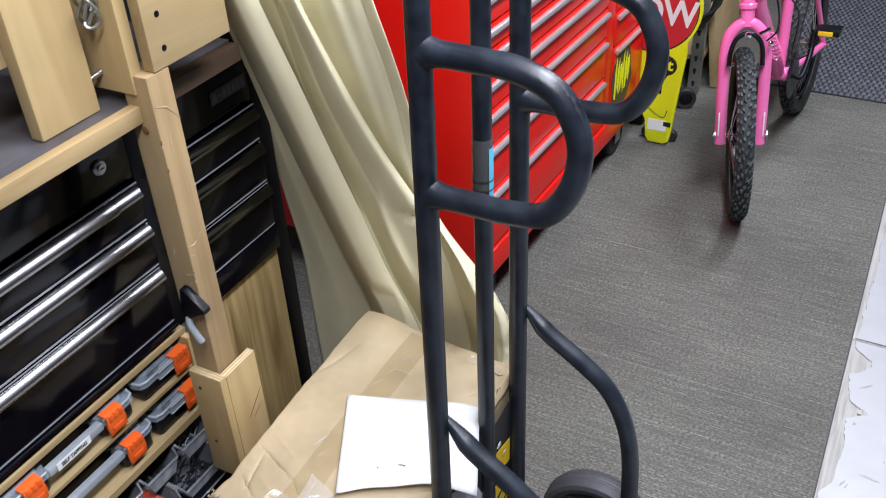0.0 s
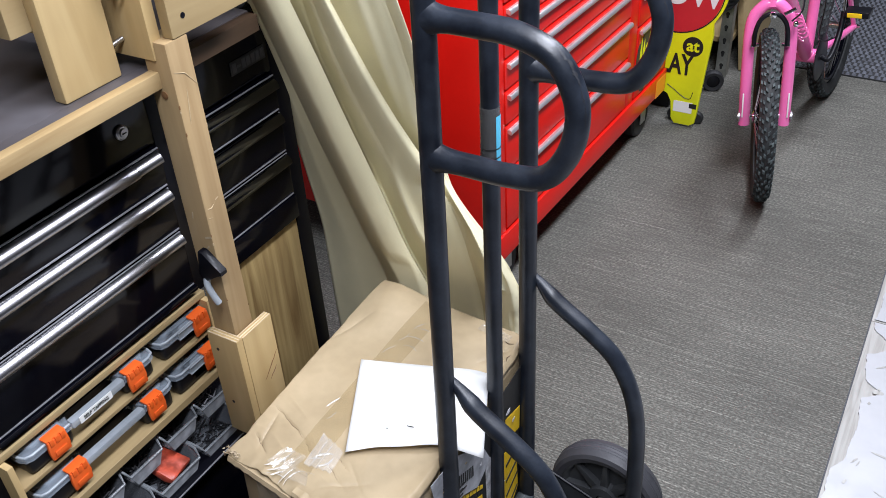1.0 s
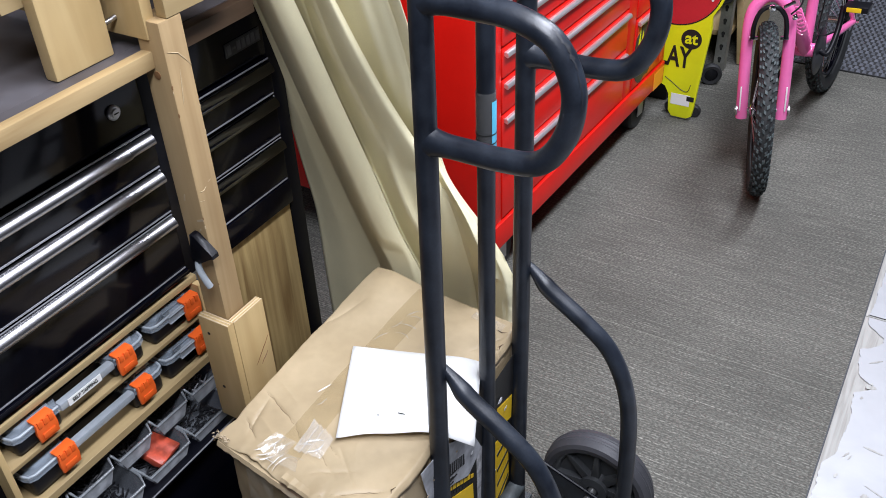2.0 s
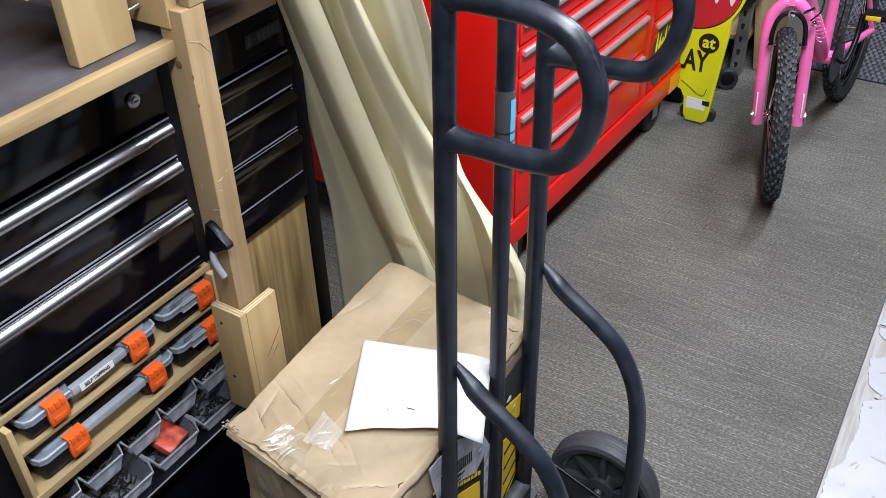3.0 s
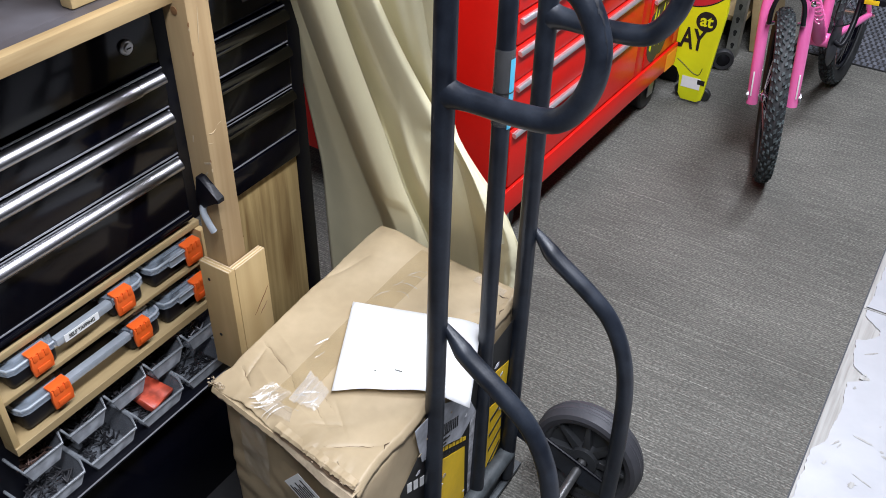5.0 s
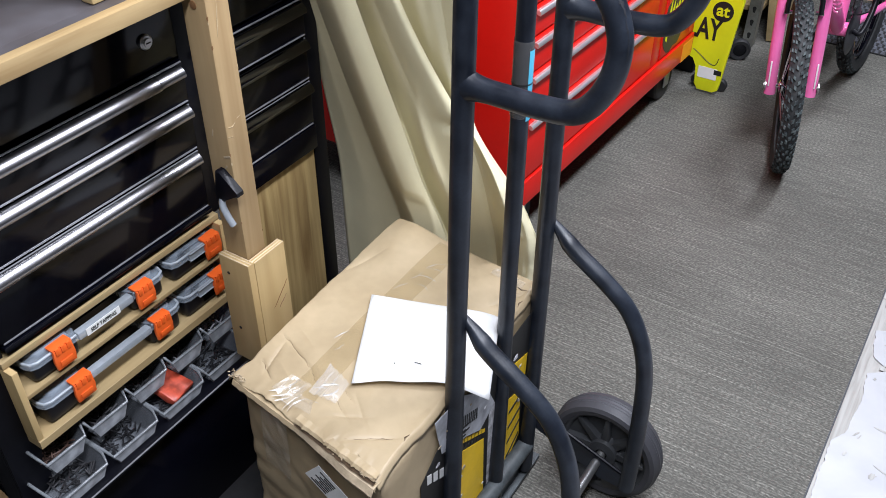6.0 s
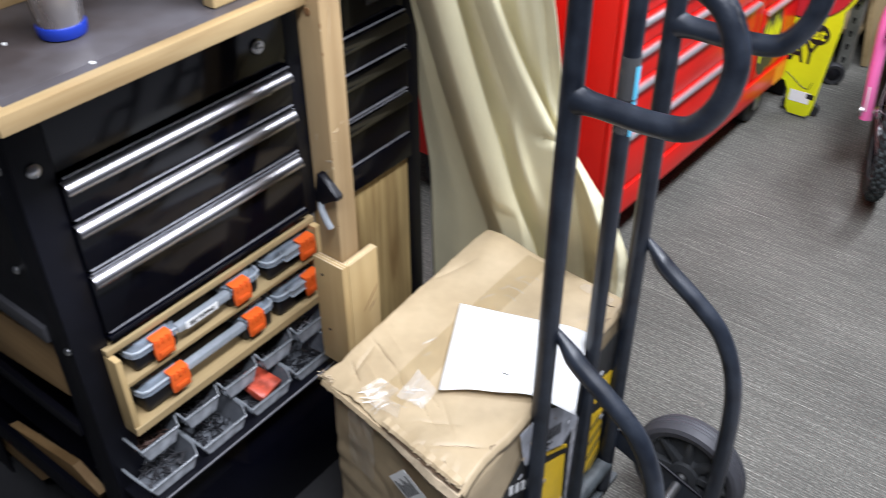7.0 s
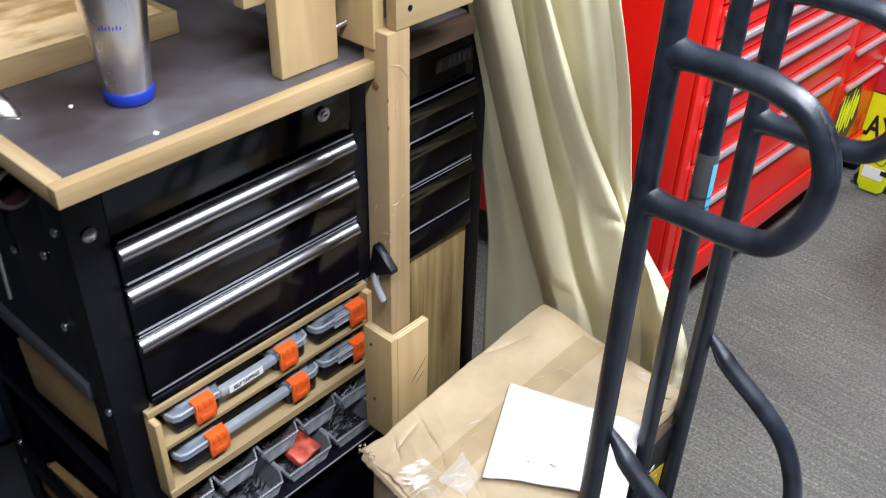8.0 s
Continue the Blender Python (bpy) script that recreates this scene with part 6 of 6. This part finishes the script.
# ---- yellow warning sign ----
def warning_sign():
    y = 3.10
    s = thing("warning_sign", (-0.588, y, 0.0), "yellow plastic warning sign with red disc on the carpet", "sign")
    cx, cz, R = -0.652, 0.485, 0.158
    arc = [(cx + R * math.cos(a), cz + R * math.sin(a)) for a in np.linspace(radians(-40), radians(220), 40)]
    out = [(-0.626, 0.008), (-0.572, 0.008), (-0.556, 0.018), (-0.551, 0.05), (-0.546, 0.12), (-0.536, 0.24), (-0.527, 0.34)] + arc + [(-0.765, 0.24), (-0.76, 0.15), (-0.70, 0.135), (-0.655, 0.118), (-0.640, 0.09), (-0.640, 0.03)]
    m = Matrix(((1, 0, 0, 0), (0, 0, -1, y), (0, 1, 0, 0), (0, 0, 0, 1)))
    part("panel", prism(bmesh.new(), out, 0.014, m, bevel=0.003), yellow, s)
    disc = [(cx + 0.146 * math.cos(a), cz + 0.146 * math.sin(a)) for a in np.linspace(0, 2 * math.pi, 49)[:-1]]
    part("disc", prism(bmesh.new(), disc, 0.0008, m @ Matrix.Translation((0, 0, 0.0142))), sign_red, s, "red disc")
    ring = lathe(bmesh.new(), [(0.1465, 0.0142), (0.150, 0.0142), (0.150, 0.0152), (0.1465, 0.0152)], m @ Matrix.Translation((cx, cz, 0)), n=48, closed=True)
    part("ring", ring, sign_black, s, "thin black ring")
    part("lettering", letters("SLOW", 0.118, m @ Matrix.Translation((cx + 0.0, cz - 0.015, 0.0155)) @ Matrix.Diagonal((0.88, 1.0, 1, 1))), white_print, s, "white SLOW lettering")
    dot = [(-0.587 + 0.034 * math.cos(a), 0.295 + 0.034 * math.sin(a)) for a in np.linspace(0, 2 * math.pi, 33)[:-1]]
    d = part("dot", prism(bmesh.new(), dot, 0.0008, m @ Matrix.Translation((0, 0, 0.0142))), sign_black, s, "black dot")
    part("lettering", letters("at", 0.055, m @ Matrix.Translation((-0.587, 0.297, 0.0155))), yellow, d, "yellow lettering")
    part("lettering", letters("PLAY", 0.10, m @ Matrix.Translation((-0.652, 0.225, 0.0152)) @ Matrix.Diagonal((0.62, 1.0, 1, 1))), sign_black, s, "black lettering")
    part("tag", B(-0.632, -0.567, y - 0.0152, y - 0.0142, 0.055, 0.095, bevel=0), paper, s, "white price label")
    part("tag_bar", B(-0.578, -0.553, y - 0.0154, y - 0.0143, 0.075, 0.092, bevel=0), sign_black, s)
    tube_pts = spline([(-0.66, y - 0.015, 0.150), (-0.635, y - 0.015, 0.135), (-0.60, y - 0.015, 0.112), (-0.578, y - 0.015, 0.110), (-0.570, y - 0.015, 0.135)], 5)
    part("crease", T(tube_pts, 0.0012, n=6), sign_black, s)
    for x in (-0.640, -0.558):
        part("foot", lathe(bmesh.new(), [(0.006, -0.010), (0.019, -0.010), (0.022, -0.006), (0.022, 0.006), (0.019, 0.010), (0.006, 0.010)], Matrix.Translation((x, y + 0.03, 0.0225)) @ pose(0, 0, 0, 90, 0, 0), n=24), rubber, s, "black rubber wheel foot")
    part("foot_bar", T([(-0.640, y + 0.03, 0.0225), (-0.558, y + 0.03, 0.0225)], 0.006, n=8), black_steel, s)


warning_sign()


# ---- pink bicycle ----
def bicycle():
    b = new("bicycle")
    b.empty_display_size = 0.05
    base = Matrix.Translation((-0.258, 2.79, 0.0)) @ pose(0, 0, 0, 0, -4.5, -3.6)
    b.matrix_basis = base
    ROOT[b] = base
    tagged(b, "pink child's mountain bicycle leaning on its stand", "bicycle")
    WB, R = 0.77, 0.250
    steer = pose(0, 0, 0, 0, 0, 19)

    def add(name, bm, mt, label="", parent=None, m=None):
        if m is not None:
            bm.transform(m)
        return part(name, bm, mt, parent or b, label, local=True)

    def wheel(name, m):
        prof = [(R - 0.050, -0.017), (R - 0.034, -0.025), (R - 0.016, -0.024), (R - 0.007, -0.015), (R - 0.004, 0.0), (R - 0.007, 0.015), (R - 0.016, 0.024), (R - 0.034, 0.025), (R - 0.050, 0.017)]
        place = m @ pose(0, 0, R, 0, 90, 0)
        tyre_bm = lathe(bmesh.new(), prof, place, n=64, closed=True)
        verts, faces = [], []

        def knob(ang, x, w, l, h, r0, tilt):
            c = len(verts)
            for dz in (0, h):
                k = 1.0 if dz == 0 else 0.8
                for sx, sy in ((-1, -1), (1, -1), (1, 1), (-1, 1)):
                    q = Vector((r0 + dz, sy * l * k + sx * tilt, x + sx * w * k))
                    q = Matrix.Rotation(ang, 4, "Z") @ q
                    verts.append(place @ q)
            for f in ((4, 5, 6, 7), (0, 1, 5, 4), (1, 2, 6, 5), (2, 3, 7, 6), (3, 0, 4, 7)):
                faces.append(tuple(c + q for q in f))

        for k in range(60):
            a = 2 * math.pi * k / 60
            off = 0.0022 if k % 2 else -0.0022
            knob(a, -0.0062 + off, 0.0040, 0.0056, 0.008, R - 0.0060, 0.0025)
            knob(a + 0.052, 0.0062 + off, 0.0040, 0.0056, 0.008, R - 0.0060, -0.0025)
            knob(a + 0.026, -0.0145, 0.0032, 0.0058, 0.008, R - 0.0095, 0.002)
            knob(a + 0.078, 0.0145, 0.0032, 0.0058, 0.008, R - 0.0095, -0.002)
            knob(a, -0.0215, 0.0030, 0.0062, 0.007, R - 0.0175, 0.001)
            knob(a + 0.052, 0.0215, 0.0030, 0.0062, 0.007, R - 0.0175, -0.001)
        me = bpy.data.meshes.new("k")
        me.from_pydata(verts, [], faces)
        w = add(name, tyre_bm, tyre_rubber, "knobbly black bicycle tyre")
        kb = bmesh.new()
        kb.from_mesh(me)
        bpy.data.meshes.remove(me)
        tagged(part("tread", kb, knob_rubber, w, local=True, smooth=False), kind="stuff")
        part("rim", lathe(bmesh.new(), [(R - 0.066, -0.008), (R - 0.066, 0.008), (R - 0.052, 0.0115), (R - 0.046, 0.012), (R - 0.046, -0.012), (R - 0.052, -0.0115)], place, n=56, closed=True), black_paint, w, local=True)
        part("hub", lathe(bmesh.new(), [(0.006, -0.052), (0.008, -0.034), (0.021, -0.030), (0.021, -0.026), (0.011, -0.020), (0.011, 0.020), (0.021, 0.026), (0.021, 0.030), (0.008, 0.034), (0.006, 0.052)], place, n=20), chrome, w, local=True)
        for k in range(20):
            a = 2 * math.pi * k / 20
            a2 = a + (0.5 if k % 2 else -0.5)
            sx = 0.027 if k % 4 < 2 else -0.027
            p, q = place @ Vector((0.02 * math.cos(a2), 0.02 * math.sin(a2), sx)), place @ Vector(((R - 0.064) * math.cos(a), (R - 0.064) * math.sin(a), 0))
            part("spoke", T([p, q], 0.0011, n=5), zinc, w, local=True)
        return w

    wheel("front_wheel", steer)
    wheel("rear_wheel", pose(0, WB, 0))
    # fork
    fk = add("fork", T(spline([(-0.055, 0.0, 0.225), (-0.056, 0.006, 0.33), (-0.056, 0.014, 0.45), (-0.054, 0.020, 0.505), (-0.045, 0.026, 0.545), (-0.022, 0.030, 0.572), (0, 0.031, 0.578), (0.022, 0.030, 0.572), (0.045, 0.026, 0.545), (0.054, 0.020, 0.505), (0.056, 0.014, 0.45), (0.056, 0.006, 0.33), (0.055, 0.0, 0.225)], 5), [0.0165] * 61, n=16), pink, m=steer)
    add("steerer", T([(0, 0.031, 0.57), (0, 0.045, 0.64), (0, 0.055, 0.70)], 0.019, n=16), pink, "", fk, m=steer)
    add("crown_race", lathe(bmesh.new(), [(0.021, 0), (0.025, 0.004), (0.025, 0.014), (0.021, 0.018)], steer @ Matrix.Translation((0, 0.040, 0.615)) @ pose(0, 0, 0, -10, 0, 0), n=20), pink, "", fk)
    for sx in (-1, 1):
        add("axle_nut", T([(sx * 0.040, 0, R), (sx * 0.075, 0, R)], [0.0075, 0.0075], n=12), galv, "", fk, m=steer)
        add("dropout_washer", lathe(bmesh.new(), [(0.004, 0), (0.0165, 0), (0.0165, 0.004), (0.004, 0.004)], steer @ Matrix.Translation((sx * 0.072, 0, R)) @ pose(0, 0, 0, 0, 90, 0), n=14), zinc, "", fk)
        add("brake_post", T([(sx * 0.030, -0.012, 0.475), (sx * 0.052, -0.014, 0.475)], 0.0055, n=8), chrome, "", fk, m=steer)
        add("reflector_clip", B(sx * 0.062 - 0.002, sx * 0.062 + 0.002, -0.019, -0.016, 0.255, 0.330, bevel=0.0008), white_print, "", fk, m=steer)
    arch = add("brake_arch", T(spline([(-0.044, -0.018, 0.475), (-0.042, -0.020, 0.515), (-0.030, -0.020, 0.550), (-0.008, -0.020, 0.566), (0.018, -0.020, 0.562), (0.036, -0.020, 0.540), (0.043, -0.020, 0.51), (0.044, -0.018, 0.475)], 5), 0.0065, n=10), plastic_black, "black brake arms", m=steer)
    add("brake_bolt", lathe(bmesh.new(), [(0.009, 0), (0.009, 0.006), (0.004, 0.008)], steer @ Matrix.Translation((0, -0.028, 0.566)) @ pose(0, 0, 0, 90, 0, 0), n=12), chrome, "", arch)
    add("cable_end", lathe(bmesh.new(), [(0.007, 0), (0.007, 0.012), (0.004, 0.014)], steer @ Matrix.Translation((0.060, -0.022, 0.540)) @ pose(0, 0, 0, 90, 0, 0), n=12), chrome, "", arch)
    add("brake_cable", T(spline([(0.05, -0.022, 0.545), (0.075, -0.02, 0.575), (0.075, 0.0, 0.63), (0.05, 0.02, 0.72)], 5), 0.0025, n=6), plastic_black, "", arch, m=steer)
    add("brake_link", T([(0.03, -0.022, 0.565), (0.058, -0.022, 0.58)], 0.005, n=8), chrome, "", arch, m=steer)
    # frame
    bb = (0.0, 0.42, 0.275)
    fr = add("frame", T([(0, 0.06, 0.64), (0, 0.072, 0.70), (0, 0.085, 0.76)], 0.023, n=18), pink)
    add("down_tube", T([(0, 0.072, 0.655), (0, 0.10, 0.60), bb], 0.0225, n=18), pink, "", fr)
    add("seat_tube", T([bb, (0, 0.50, 0.70)], 0.017, n=16), pink, "", fr)
    add("top_tube", T([(0, 0.08, 0.73), (0, 0.47, 0.56)], 0.017, n=16), pink, "", fr)
    add("bottom_bracket", T([(-0.036, bb[1], bb[2]), (0.036, bb[1], bb[2])], 0.0225, n=20), pink, "", fr)
    for sx in (-1, 1):
        add("chainstay", T(spline([(sx * 0.018, bb[1], bb[2]), (sx * 0.05, 0.58, 0.272), (sx * 0.062, WB, 0.25)], 5), 0.0115, n=12), pink, "", fr)
        add("seatstay", T(spline([(sx * 0.012, 0.487, 0.62), (sx * 0.05, 0.60, 0.49), (sx * 0.062, WB, 0.25)], 5), 0.0085, n=12), pink, "", fr)
        add("axle_nut", T([(sx * 0.05, WB, 0.25), (sx * 0.082, WB, 0.25)], 0.008, n=8), chrome, "", fr)
    add("suspension_coil", T([(0.030 + 0.016 * math.cos(a), 0.14 + a * 0.0032, 0.50 - a * 0.003 + 0.016 * math.sin(a)) for a in np.linspace(0, 30, 90)], 0.003, n=6), pink, "", fr)
    # cranks, pedal, chain guard
    cr = add("crank", T(spline([(0.045, bb[1], bb[2]), (0.072, bb[1] - 0.005, bb[2]), (0.080, 0.47, 0.33), (0.082, 0.50, 0.40)], 5), 0.009, n=10), plastic_black, "black crank arm")
    pd = add("pedal", B(0.085, 0.160, 0.475, 0.535, 0.388, 0.408, bevel=0.005), plastic_black, "black pedal with amber reflector", cr)
    add("pedal_reflector", B(0.096, 0.140, 0.4715, 0.4745, 0.391, 0.405, bevel=0.001), reflector, "", pd)
    add("crank", T([(-0.045, bb[1], bb[2]), (-0.08, 0.37, 0.21), (-0.082, 0.35, 0.16)], 0.009, n=10), plastic_black, "black crank arm")
    add("chain_ring", lathe(bmesh.new(), [(0.02, 0), (0.072, 0), (0.076, 0.002), (0.072, 0.004), (0.02, 0.004)], Matrix.Translation((0.042, bb[1], bb[2])) @ pose(0, 0, 0, 0, 90, 0), n=32), plastic_black, "", fr)
    add("sprocket", lathe(bmesh.new(), [(0.01, 0), (0.033, 0), (0.033, 0.02), (0.01, 0.02)], Matrix.Translation((0.038, WB, 0.25)) @ pose(0, 0, 0, 0, 90, 0), n=24), chrome, "", fr)
    add("kick_stand", T([(-0.05, 0.62, 0.25), (-0.12, 0.60, 0.10), (-0.155, 0.59, 0.003)], 0.007, n=10), black_steel, "", fr)
    add("cable", T(spline([(0.06, 0.10, 0.66), (0.09, 0.2, 0.55), (0.05, 0.35, 0.36), (0.07, 0.55, 0.30)], 6), 0.0025, n=6), plastic_black, "", fr)
    add("seat_post", T([(0, 0.50, 0.70), (0, 0.525, 0.82)], 0.0125, n=12), chrome, "", fr)
    bm = B(-0.06, 0.06, 0.46, 0.68, 0.82, 0.87, bevel=0.02, seg=4)
    add("saddle", bm, plastic_black)
    add("handlebar", T(spline([(-0.26, 0.10, 0.90), (-0.12, 0.09, 0.86), (0, 0.075, 0.84), (0.12, 0.09, 0.86), (0.26, 0.10, 0.90)], 6), 0.011, n=12), plastic_black, m=steer)
    add("stem", T([(0, 0.085, 0.75), (0, 0.072, 0.84)], 0.016, n=12), plastic_black)


bicycle()


# ---- storage rack and clutter behind ----
def rack():
    r = thing("storage_rack", (-0.8, 3.8, 0), "slotted grey steel storage rack with wooden shelf", "rack")
    for x, y in ((-0.57, 3.52), (-1.15, 3.52), (-0.57, 4.5), (-1.15, 4.5)):
        bm = bmesh.new()
        box(bm, x - 0.04, x, y, y + 0.003, 0, 1.9, bevel=0.0006, seg=1)
        box(bm, x - 0.003, x, y + 0.0035, y + 0.04, 0, 1.9, bevel=0.0006, seg=1)
        up = part("upright", bm, galv, r)
        if y < 4:
            for k in range(34):
                z = 0.045 + k * 0.05
                hole = [(0.007 * math.cos(a), 0.007 * math.sin(a) + 0.004) for a in np.linspace(-0.6, 3.74, 11)] + [(-0.0035, -0.012), (0.0035, -0.012)]
                part("slot", prism(bmesh.new(), hole, 0.0006, Matrix(((1, 0, 0, x - 0.02), (0, 0, -1, y), (0, 1, 0, z), (0, 0, 0, 1)))), sign_black, up, smooth=False)
    part("shelf", B(-1.15, -0.575, 3.56, 4.5, 0.12, 0.14, bevel=0.002), ply_y, r, "pale plywood shelf")
    part("shelf", B(-1.15, -0.575, 3.56, 4.5, 0.62, 0.64, bevel=0.002), ply_y, r, "pale plywood shelf")
    t = thing("wooden_board", (-0.5, 3.75, 0), "pale wooden board leaning behind the rack post", "board")
    part("board", B(-0.012, 0.012, 0.0, 0.5, 0.0, 0.30, bevel=0.002, m=pose(-0.53, 3.60, 0.004, 0, -8, 3)), ply_y, t)
    rng = random.Random(21)
    bag = thing("black_bag", (-0.85, 3.75, 0.14), "black lumpy fabric bag on the rack shelf", "bag")
    bm = bmesh.new()
    bmesh.ops.create_icosphere(bm, subdivisions=5, radius=1.0)
    for v in bm.verts:
        n = v.co.copy()
        q = Vector((n.x * 0.22, n.y * 0.17, max(-0.9, n.z) * 0.2))
        v.co = Vector((-0.84, 3.76, 0.322)) + q * (1 + 0.25 * noise.noise(n * 2.2) + 0.08 * noise.noise(n * 7))
        v.co.z = max(v.co.z, 0.1405)
    part("bag", bm, mk("black_nylon", (0.012, 0.012, 0.014), 0.5, var=0.3, bump=0.3), bag)
    coil = thing("cable_coil", (-0.62, 3.45, 0.1), "coiled black cable hanging on the rack upright", "cable")
    for k in range(4):
        c = [(-0.60 + 0.012 * k + 0.06 * math.sin(a), 3.500 - 0.010 * k - 0.012 * rng.random(), 0.42 + 0.15 * math.cos(a) + 0.01 * rng.random() + 0.02 * k) for a in np.linspace(0, 2 * math.pi, 17)[:-1]]
        part("loop", T(c, 0.007, n=8, closed=True), rubber, coil)
    for k, (x, y, z) in enumerate(((-0.585, 3.40, 0.0), (-0.66, 3.30, 0.0))):
        d = thing("dolly_wheel", (x, y, z), "black rubber wheel standing behind the sign", "wheel", "loose wheels")
        m = Matrix.Translation((x, y, 0.039)) @ pose(0, 0, 0, 90, 0, 25) @ Matrix.Scale(0.7, 4)
        part("tyre", lathe(bmesh.new(), [(0.034, -0.018), (0.050, -0.020), (0.056, -0.012), (0.056, 0.012), (0.050, 0.020), (0.034, 0.018)], m, n=32, closed=True), rubber, d)
        part("hub", lathe(bmesh.new(), [(0.006, -0.022), (0.03, -0.014), (0.0338, -0.012), (0.0338, 0.012), (0.03, 0.014), (0.006, 0.022)], m, n=24), plastic_black, d)
    cart = thing("plastic_crate", (-0.78, 3.32, 0), "black plastic crate standing behind the sign", "crate")
    part("crate", B(-1.0, -0.68, 3.20, 3.48, 0.0, 0.55, bevel=0.012), plastic_black, cart)
    part("rim", B(-1.01, -0.67, 3.19, 3.49, 0.551, 0.575, bevel=0.006), plastic_black, cart)


rack()


# ---- dim corner past the end of the bench ----
def corner_things():
    g = thing("cloth_bundle", (-1.62, 0.62, 0), "dark blue folded cloth bundle behind the bench end", "cloth")
    for k in range(3):
        bm = bmesh.new()
        bmesh.ops.create_icosphere(bm, subdivisions=4, radius=1.0)
        for v in bm.verts:
            n = v.co.copy()
            v.co = Vector((-1.66, 0.70 - 0.02 * k, 0.12 + 0.20 * k)) + Vector((n.x * 0.14, n.y * 0.22, n.z * 0.125)) * (1 + 0.2 * noise.noise(n * 3 + Vector((k, 0, 0))))
            v.co.z = max(v.co.z, 0.001)
        part("fold", bm, dark_cloth, g)


corner_things()
